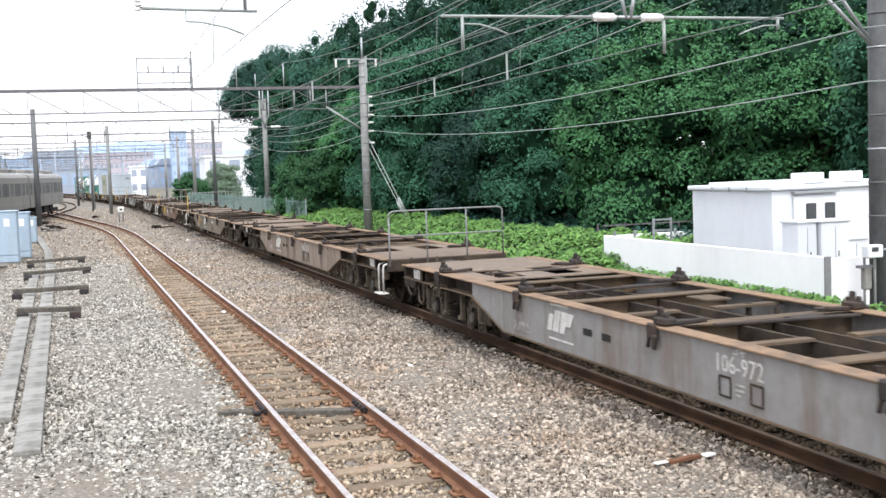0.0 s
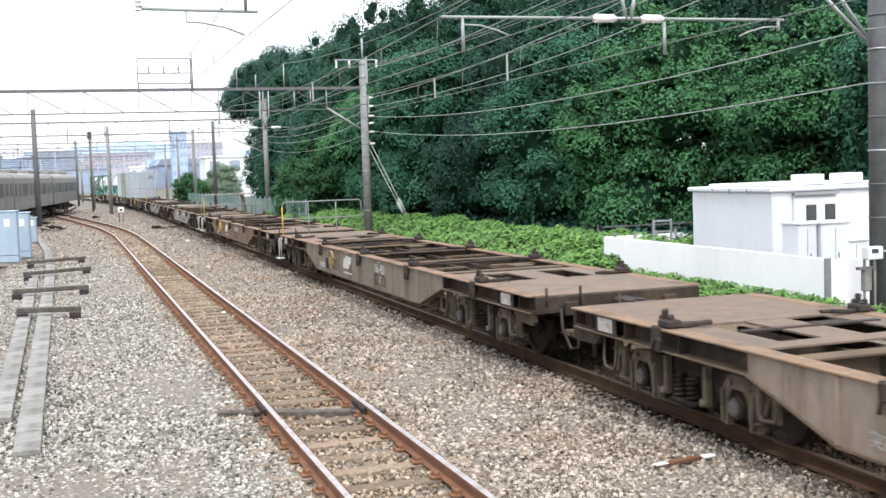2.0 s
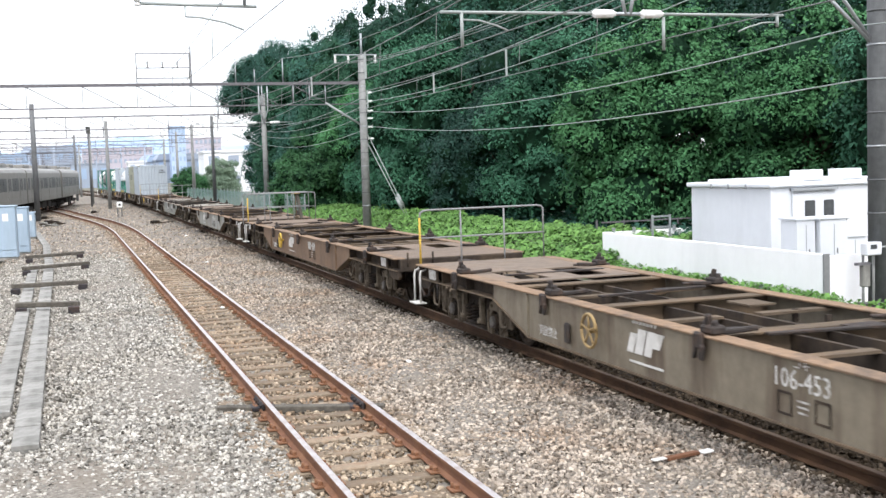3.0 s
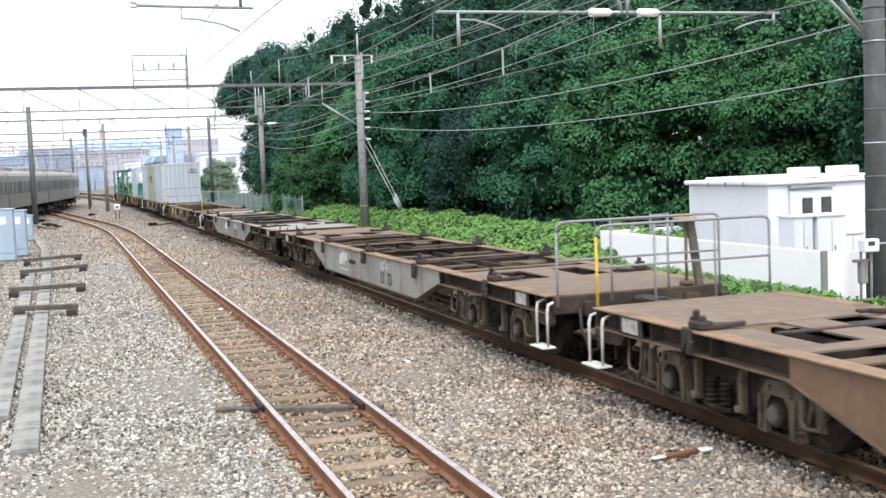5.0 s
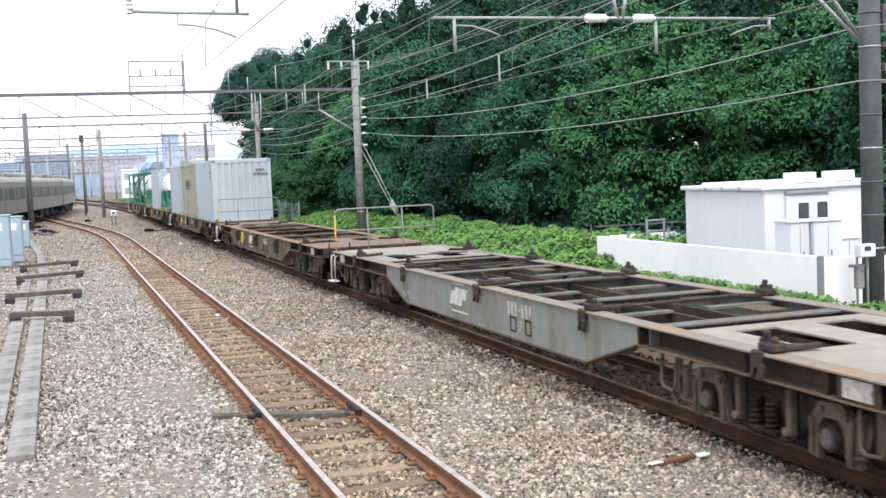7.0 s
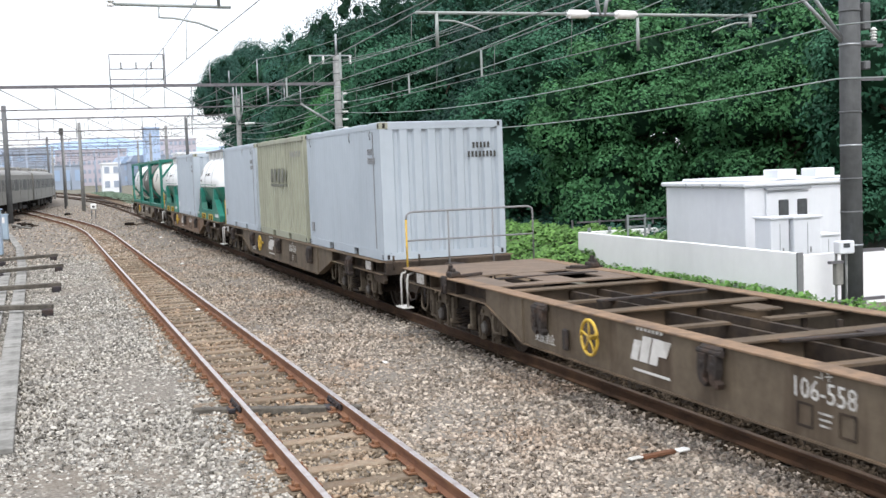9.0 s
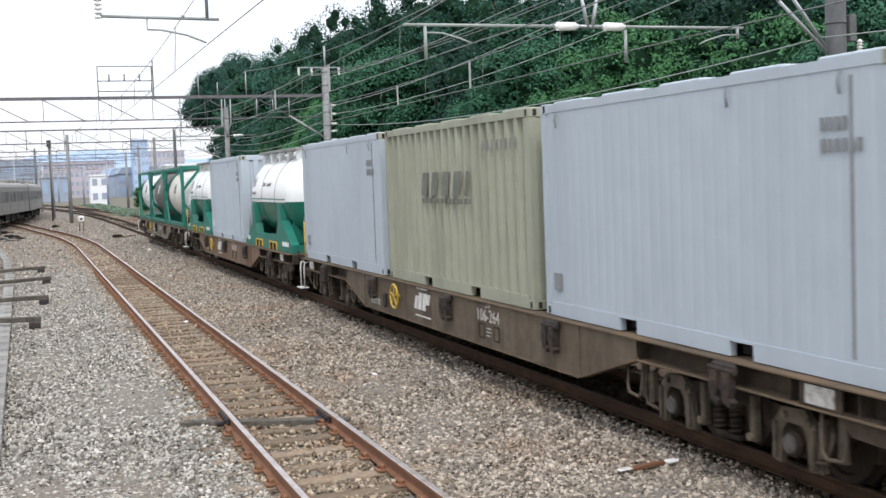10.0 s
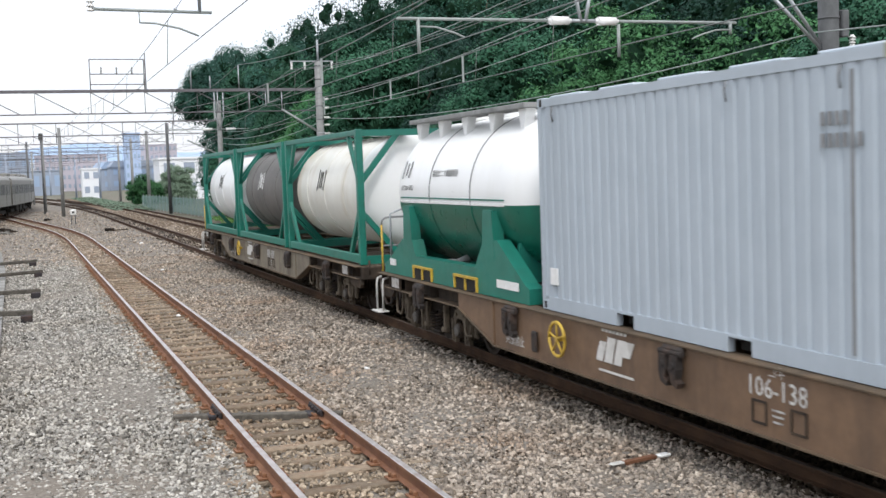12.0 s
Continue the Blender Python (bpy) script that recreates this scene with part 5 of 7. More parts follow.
def build_car(k):
    car = thing("passenger_car", car_pose(k, 0), "grey commuter train car with a row of dark windows", "train car", "cars of the passenger train")
    L, W = 19.5, 2.86
    bm = bmesh.new()
    o = [(-W / 2, 1.0), (W / 2, 1.0), (W / 2, 3.25), (W / 2 - 0.12, 3.45), (0.7, 3.66), (-0.7, 3.66), (-W / 2 + 0.12, 3.45), (-W / 2, 3.25)]
    add_prism(bm, o, "y", -L / 2, L / 2)
    part("body", bm, [M["train_grey"]], car)
    for y, w in ((-5, 2.6), (4, 3.2), (8, 1.4)):
        bar("roof_unit", (0, y, 3.78, 1.5, w, 0.3), M["train_band"], car, bevel=0.06)
    doors = [-7.3, -2.45, 2.45, 7.3]
    for s in (-1, 1):
        for y in doors:
            d = bar("door", (s * (W / 2 + 0.004), y, 1.98, 0.03, 1.3, 1.86), M["train_grey"], car, bevel=0.01)
            for q in (-0.31, 0.31):
                bar("door_pane", (s * (W / 2 + 0.021), y + q, 2.42, 0.012, 0.42, 0.85), M["train_glass"], d)
        for y, w in ((-4.9, 2.6), (0, 2.6), (4.9, 2.6), (-9.0, 0.9), (9.0, 0.9)):
            for q in (-0.25, 0.25) if w > 2 else (0,):
                bar("window", (s * (W / 2 + 0.003), y + q * w, 2.42, 0.02, w * (0.45 if w > 2 else 0.9), 0.88), M["train_glass"], car)
        bar("side_band", (s * (W / 2 + 0.004), 0, 1.42, 0.01, L - 0.2, 0.16), M["train_band"], car)
    for s in (-1, 1):
        bm = bmesh.new()
        add_box(bm, 0, s * 6.9, 0.5, 2.2, 2.9, 0.3, bevel=0.04)
        for q in (-1.05, 1.05):
            for x in (-0.566, 0.566):
                add_rod(bm, (x - 0.06, s * 6.9 + q, 0.43), (x + 0.06, s * 6.9 + q, 0.43), 0.43, seg=20)
        part("bogie", bm, M["under_dark"], car)
        bar("gangway", (0, s * (L / 2 + 0.12), 2.1, 1.1, 0.24, 2.0), M["under_dark"], car)
        bar("end_window", (0.85, s * (L / 2 + 0.004), 2.5, 0.5, 0.02, 0.7), M["train_glass"], car)
    bm = bmesh.new()
    for y, w in ((-3.2, 2.2), (0.2, 2.6), (3.4, 1.8)):
        add_box(bm, 0, y, 0.68, 2.4, w, 0.55, bevel=0.03)
    part("underfloor_box", bm, M["under_dark"], car)
    if k in (1, 4):
        bm = bmesh.new()
        for s in (-1, 1):
            add_rod(bm, (-0.5, 6 + s * 0.7, 3.9), (-0.5, 6 - s * 0.2, 4.55), 0.025, seg=6)
            add_rod(bm, (0.5, 6 + s * 0.7, 3.9), (0.5, 6 - s * 0.2, 4.55), 0.025, seg=6)
        add_rod(bm, (-0.8, 6, 4.95), (0.8, 6, 4.95), 0.03, seg=6)
        add_rod(bm, (-0.5, 6.2, 4.55), (-0.5, 6, 4.95), 0.02, seg=6)
        add_rod(bm, (0.5, 6.2, 4.55), (0.5, 6, 4.95), 0.02, seg=6)
        add_box(bm, 0, 6, 3.78, 1.4, 2.0, 0.16)
        part("pantograph", bm, M["gantry_steel"], car)
    return car


for k_car in range(7):
    CARS.append((k_car, build_car(k_car)))


# ---- overhead line ----
def strand(bm, a, b, sag, r, n=10):
    a, b = Vector(a), Vector(b)
    pts = []
    for i in range(n + 1):
        t = i / n
        p = a.lerp(b, t)
        p.z -= 4 * sag * t * (1 - t)
        pts.append(p)
    add_path(bm, pts, r, 5)


def wire(name, pts, sag, r, material, label):
    """One wire from support to support, sagging in each span."""
    way = []
    for a, b in zip(pts, pts[1:]):
        a, b = Vector(a), Vector(b)
        for i in range(10):
            t = i / 10
            p = a.lerp(b, t)
            p.z -= 4 * sag * t * (1 - t)
            way.append(p)
    way.append(Vector(pts[-1]))
    bm = bmesh.new()
    add_path(bm, way, r, 5)
    return tagged(part(name, bm, material), label, "overhead wire", "overhead wires")


def concrete_pole(parent, x, y, top, r0, r1, material, bands=0):
    bm = bmesh.new()
    add_rod(bm, (x, y, -0.35), (x, y, top), r0, r1, 18)
    p = part("pole", bm, material, parent)
    for i in range(bands):
        z = 1.0 + i * 0.62
        bm = bmesh.new()
        rr = r0 + (r1 - r0) * (z + 0.35) / (top + 0.35)
        add_rod(bm, (x, y, z), (x, y, z + 0.035), rr + 0.012, seg=18)
        part("band", bm, M["galv"] if i % 3 == 0 else M["pole_dark"], p)
    return p


def insulator(bm, a, b, r=0.055, sheds=5):
    a, b = Vector(a), Vector(b)
    for i in range(sheds):
        p, q = a.lerp(b, i / sheds), a.lerp(b, (i + 0.6) / sheds)
        add_rod(bm, p, q, r, r * 0.6, 10)
    add_rod(bm, a, b, r * 0.45, seg=8)


def gantry(y, xl, xr, z, label, left_top=None, right_top=None, right_x=None, deep=0.0, r=0.16, material=None, braces=True):
    g = thing("catenary_gantry", None, label, "catenary gantry", "catenary gantries")
    material = material or M["pole_grey"]
    bm = bmesh.new()
    add_box(bm, (xl + xr) / 2, y, z, xr - xl, 0.14, 0.13 if y < 60 else 0.09)
    part("beam", bm, M["gantry_steel"], g)
    if deep:
        bm = bmesh.new()
        add_rod(bm, (xl, y, z - deep), (xr, y, z - deep), 0.028, seg=6)
        part("lower_chord", bm, M["gantry_steel"], g)
        if braces:
            x = xl + 0.4
            k = 0
            while x < xr - 1.6:
                bm = bmesh.new()
                add_rod(bm, (x, y, z), (x + 1.8, y, z - deep), 0.018, seg=6)
                part("diagonal", bm, M["gantry_steel"], g)
                bm = bmesh.new()
                add_rod(bm, (x + 0.1, y, z), (x + 0.1, y, z - deep), 0.016, seg=6)
                part("upright", bm, M["gantry_steel"], g)
                x += 2.3
                k += 1
    for x, top in ((xl, left_top), (xr, right_top)):
        if top:
            concrete_pole(g, x, y, top, r, r * 0.75, material)
    return g


def hanger(parent, x, y, z0, z1, mat=None):
    bm = bmesh.new()
    add_rod(bm, (x, y, z0), (x, y, z1), 0.028, seg=6)
    return part("hanger", bm, mat or M["galv"], parent)


def build_overhead():
    # nearest gantry: its beam is above the view, its fittings hang into it
    y = 17.5
    g = thing("catenary_gantry", None, "dark banded catenary pole with hanging steady pipes", "catenary gantry", "catenary gantries")
    concrete_pole(g, 7.16, y, 9.5, 0.20, 0.185, M["pole_dark"], 13)
    concrete_pole(g, -11.5, y, 9.5, 0.2, 0.18, M["pole_dark"])
    bar("beam", (-2.2, y, 7.6, 18.8, 0.3, 0.3), M["gantry_steel"], g)
    for a, b in (((6.98, y, 4.8), (5.9, y, 5.75)), ((6.98, y, 4.85), (6.0, y - 0.1, 5.95)), ((5.9, y, 5.75), (3.9, y, 7.5))):
        bm = bmesh.new()
        add_rod(bm, a, b, 0.035, seg=8)
        part("strut", bm, M["galv"], g)
    for s in (-1, 1):
        bm = bmesh.new()
        add_rod(bm, (2.04 + s * 0.04, y, 5.22), (2.04 + s * 0.16, y, 5.8), 0.035, seg=6)
        add_rod(bm, (2.04 + s * 0.16, y, 5.8), (2.04 + s * 0.16, y, 7.5), 0.035, seg=6)
        part("hanger", bm, M["galv"], g)
    for a, b in ((-1.31, 1.42), (2.66, 5.12)):
        bm = bmesh.new()
        add_rod(bm, (a, y, 5.25), (b, y, 5.25), 0.026, seg=8)
        part("steady_pipe", bm, M["wire_pale"], g)
    for a, b in ((1.42, 1.76), (2.32, 2.66)):
        bm = bmesh.new()
        add_rod(bm, (a, y, 5.25), (b, y, 5.25), 0.075, 0.068, 14)
        add_rod(bm, (a - 0.05, y, 5.25), (b + 0.05, y, 5.25), 0.04, seg=8)
        part("insulator", bm, M["porcelain"], g, "white porcelain insulator")
    bm = bmesh.new()
    add_rod(bm, (1.76, y, 5.25), (2.32, y, 5.25), 0.03, seg=8)
    part("clamp", bm, M["galv"], g)
    for x, z0 in ((-0.95, 5.25), (2.72, 5.2), (5.0, 5.25)):
        hanger(g, x, y, z0, z0 - (0.56 if x < 4 else 0.2), M["wire_pale"])
    for x0, s in ((-0.95, 1), (5.0, -1)):
        bm = bmesh.new()
        add_path(bm, [(x0, y, 5.13), (x0 + s * 0.3, y, 5.12), (x0 + s * 0.6, y, 5.04), (x0 + s * 0.8, y, 4.96)], 0.016, 6)
        part("registration_arm", bm, M["wire_pale"], g)
    # fittings over the near track
    bm = bmesh.new()
    insulator(bm, (-6.02, y, 5.3), (-6.02, y, 5.62), 0.06)
    part("insulator", bm, M["porcelain"], g, "white porcelain insulator")
    hanger(g, -6.02, y, 7.5, 5.6)
    bm = bmesh.new()
    add_rod(bm, (-6.02, y, 5.33), (-4.26, y, 5.3), 0.024, seg=8)
    part("steady_pipe", bm, M["wire_pale"], g)
    for x, z0, z1 in ((-4.44, 7.5, 5.3), (-4.8, 5.32, 5.36)):
        hanger(g, x, y, z0, z1)
    bm = bmesh.new()
    add_path(bm, [(-5.33, y, 5.31), (-5.33, y, 5.14), (-5.1, y, 5.13), (-4.75, y, 5.06), (-4.47, y, 4.95)], 0.016, 6)
    part("registration_arm", bm, M["wire_pale"], g)
    for x, z, w, h in ((7.42, 5.25, 0.16, 0.5), (7.5, 4.75, 0.3, 0.1), (7.42, 4.35, 0.14, 0.16)):
        bar("cable_clamp", (x, y - 0.1, z, w, 0.16, h), M["pole_dark"], g, bevel=0.02)
    for z in (4.72, 4.1, 0.9, -0.02):
        bar("pole_bracket", (7.5, y - 0.05, z, 0.7, 0.06, 0.06), M["gantry_steel"], g)
    bm = bmesh.new()
    insulator(bm, (7.62, y - 0.1, 4.78), (7.62, y - 0.1, 5.05), 0.07)
    part("insulator", bm, M["porcelain"], g, "white porcelain insulator")
    # meter boxes on the pole
    bx = bar("meter_box", (6.82, y - 0.2, 1.0, 0.34, 0.2, 0.24), M["white_metal"], g, "pale grey meter box", bevel=0.02)
    bar("meter_face", (6.80, y - 0.302, 1.04, 0.14, 0.012, 0.08), M["dark_glass"], bx)
    bar("junction_box", (6.76, y - 0.1, 0.5, 0.16, 0.14, 0.42), M["concrete"], g, bevel=0.02)
    for x in (6.72, 6.95):
        bm = bmesh.new()
        add_rod(bm, (x, y - 0.1, -0.3), (x, y - 0.1, 0.9), 0.025, seg=8)
        part("conduit", bm, M["pole_grey"], g)
    bar("bracket", (6.7, y - 0.12, 0.72, 0.3, 0.1, 0.05), M["gantry_steel"], g)
    bar("bracket", (7.0, y - 0.1, -0.05, 0.6, 0.25, 0.08), M["gantry_steel"], g)

    # second gantry, with the tall pole
    y = 52.0
    g = gantry(y, -16.0, 6.2, 6.76, "grey catenary gantry with a truss beam across the tracks", 8.0, None, deep=0.98)
    concrete_pole(g, 6.22, y, 8.05, 0.21, 0.15, M["pole_grey"], 12)
    bm = bmesh.new()
    add_rod(bm, (6.24, y, 8.0), (6.24, y, 9.05), 0.05, seg=8)
    part("pole_tip", bm, M["galv"], g)
    bar("cross_arm", (5.95, y, 8.06, 2.05, 0.06, 0.05), M["galv"], g)
    for x in (4.98, 5.6, 6.9):
        bm = bmesh.new()
        insulator(bm, (x, y, 8.02), (x, y, 7.66), 0.07)
        part("insulator", bm, M["porcelain"], g, "white porcelain insulator")
    bm = bmesh.new()
    add_rod(bm, (4.45, y, 5.85), (6.1, y, 4.8), 0.05, seg=8)
    part("strut", bm, M["wire_pale"], g)
    for x, z0, z1 in ((4.45, 6.7, 5.85), (0.35, 7.9, 6.8), (1.5, 6.7, 5.8), (2.5, 7.9, 6.8), (2.95, 6.7, 5.9), (1.2, 7.4, 6.8), (-0.5, 6.7, 5.2), (3.7, 6.7, 6.0)):
        hanger(g, x, y, z0, z1)
    for z in (4.15, 4.7, 5.1, 5.45, 5.9, 6.3):
        bm = bmesh.new()
        insulator(bm, (6.42, y - 0.05, z), (6.68, y - 0.05, z), 0.06, 4)
        part("insulator", bm, M["porcelain"], g)
    # box frame on the beam
    for x in (-3.98, -1.68):
        bm = bmesh.new()
        add_rod(bm, (x, y, 6.8), (x, y, 8.14), 0.024, seg=6)
        part("frame_post", bm, M["gantry_steel"], g)
    for z in (7.05, 7.5, 8.14):
        bm = bmesh.new()
        add_rod(bm, (-3.98, y, z), (-1.68, y, z), 0.022, seg=6)
        part("frame_bar", bm, M["gantry_steel"], g)
    for x in (-3.5, -2.85, -2.2):
        bm = bmesh.new()
        insulator(bm, (x, y, 7.52), (x, y, 7.82), 0.05, 3)
        part("insulator", bm, M["pole_grey"], g)
    hanger(g, -1.62, y, 6.8, 8.4, M["gantry_steel"])
    # guy wires
    for a, b in (((6.4, y, 4.35), (8.05, 50.2, -0.2)), ((6.4, y, 3.9), (7.95, 50.2, -0.2))):
        bm = bmesh.new()
        add_rod(bm, a, b, 0.022, seg=6)
        p = Vector(a).lerp(Vector(b), 0.62)
        q = Vector(a).lerp(Vector(b), 0.75)
        add_rod(bm, p, q, 0.07, seg=8)
        part("guy_wire", bm, M["wire_pale"], g, "pale guy wire with a strain grip")

    # third and later gantries
    y = 84.0
    g = gantry(y, -18.0, 6.87, 7.0, "grey catenary gantry with pale steady pipes", 8.0, None, deep=0.9)
    concrete_pole(g, 6.87, y, 8.4, 0.2, 0.17, M["pole_grey"], 5)
    concrete_pole(g, -9.2, y, 7.95, 0.2, 0.16, M["pole_dark"])
    for s in (-1, 1):
        bm = bmesh.new()
        add_path(bm, [(6.87, y - 0.2, 6.3), (6.87 + s * 0.3, y - 0.2, 7.3), (6.87 + s * 0.32, y - 0.2, 9.0)], 0.05, 6)
        part("fork_bracket", bm, M["galv"], g)
    bm = bmesh.new()
    add_rod(bm, (3.2, y - 0.2, 6.35), (10.2, y - 0.2, 6.35), 0.035, seg=6)
    part("steady_pipe", bm, M["wire_pale"], g)
    for a, b in ((5.6, 6.3), (7.3, 8.0)):
        bm = bmesh.new()
        add_rod(bm, (a, y - 0.2, 6.35), (b, y - 0.2, 6.35), 0.09, seg=10)
        part("insulator", bm, M["porcelain"], g)
    bm = bmesh.new()
    add_rod(bm, (4.5, y, 5.6), (6.8, y, 4.5), 0.05, seg=6)
    part("strut", bm, M["wire_pale"], g)
    for x in (-12, -7, -4.5, 0, 3.5):
        hanger(g, x, y, 7.0, 5.6, M["gantry_steel"])

    g = gantry(107.0, -20.0, 5.86, 7.0, "slim dark catenary gantry in the middle distance", None, 8.0, deep=0.7, r=0.17, material=M["pole_dark"])
    concrete_pole(g, -3.55, 107.0, 7.75, 0.17, 0.14, M["pole_grey"])
    for i, (yy, xs) in enumerate(((128, (-4.6, 6.2)), (150, (-15, -6.0, 6.5)), (176, (-22, -5.2, 7.0)), (205, (-26, -9, 6.0)), (238, (-30, -12, 3.5)),
                                  (272, (-34, -15, 2.0)), (310, (-40, -18, 0.5)), (352, (-45, -20, 0)), (400, (-50, -24, -2)))):
        # Farther poles take the hazed grey, haze put into their colour.
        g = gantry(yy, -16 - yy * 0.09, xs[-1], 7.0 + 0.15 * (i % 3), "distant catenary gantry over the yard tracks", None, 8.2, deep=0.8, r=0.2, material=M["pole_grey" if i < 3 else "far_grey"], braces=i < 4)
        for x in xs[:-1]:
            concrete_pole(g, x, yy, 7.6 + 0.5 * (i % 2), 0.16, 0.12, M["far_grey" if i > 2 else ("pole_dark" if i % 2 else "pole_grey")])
        for x in range(-14 - int(yy * 0.08), int(xs[-1]), 4):
            hanger(g, x + 0.7 * (i % 3), yy, 7.0, 5.7, M["gantry_steel"])

    # wires along the tracks
    sup = [-16.0, 17.5, 52.0, 84.0, 107.0, 128.0, 150.0, 176.0, 205.0, 238.0, 272.0, 310.0]
    for nm, fx, z in (("near", lambda v: line_a(v) if v < 100 else line_a(100) - 0.09 * (v - 100), 4.95), ("freight", line_b, 5.0), ("outer", line_c, 5.0), ("passenger", lambda v: line_p(v) if v > 50 else -16.5, 5.0)):
        cp = [(fx(v), v, z) for v in sup]
        mp = [(fx(v) + 0.05, v, z + 1.0) for v in sup]
        wire("contact_wire", cp, 0.02, 0.007 if nm == "near" else 0.011, M["wire"], "thin copper contact wire over the track")
        wire("messenger_wire", mp, 0.42, 0.007 if nm == "near" else 0.013, M["wire"], "sagging steel messenger wire over the track")
        bm = bmesh.new()
        for a, b in zip(sup[:6], sup[1:7]):
            k = int((b - a) / 4.2)
            for i in range(1, k):
                t = i / k
                v = a + (b - a) * t
                add_rod(bm, (fx(a) + (fx(b) - fx(a)) * t, v, z), (fx(a) + (fx(b) - fx(a)) * t + 0.05, v, z + 1.0 - 1.68 * t * (1 - t)), 0.007, seg=4)
        tagged(part("droppers", bm, M["wire"]), "thin droppers between contact and messenger wire", "overhead wire", kind="stuff")
    # feeders on the poles beside the wood
    line = [(7.3, -16.0), (6.85, 17.5), (6.62, 52.0), (7.1, 84.0), (6.2, 107.0), (6.6, 128.0), (7.0, 150.0)]
    for za, zb, zc in ((5.09, 5.41, 5.3), (4.11, 4.72, 4.7), (6.9, 5.9, 5.7), (7.8, 6.3, 6.2), (8.6, 7.66, 7.5)):
        pts = [(x, v, za if v < 20 else (zb if v < 60 else zc)) for x, v in line]
        wire("feeder_wire", pts, 0.5, 0.014, M["wire_pale"], "pale feeder cable sagging from pole to pole")
    for x, za, zb in ((5.5, 7.4, 7.66), (4.9, 7.2, 7.66), (2.5, 7.3, 7.9)):
        wire("feeder_wire", [(x, -16.0, za + 0.2), (x, 17.5, za), (x, 52.0, zb), (x, 84.0, zb), (x - 0.5, 107.0, 7.3), (x - 1.0, 150.0, 7.2)], 0.55, 0.013, M["wire"], "dark feeder cable above the tracks")
    # spacer bars between contact and messenger wire
    for fx, v in ((line_b, 34.0), (line_b, 27.5), (line_c, 27.0), (line_c, 33.0), (line_c, 41.0), (line_b, 44.0)):
        t = (v - 17.5) / 34.5
        zt = 6.0 - 1.68 * t * (1 - t)
        bm = bmesh.new()
        add_box(bm, fx(v) + 0.025, v, (zt + 5.0) / 2, 0.05, 0.02, zt - 5.0)
        tagged(part("wire_spacer", bm, M["wire_pale"]), "pale spacer bar hanging between wires", "wire fitting", "wire spacers")


build_overhead()


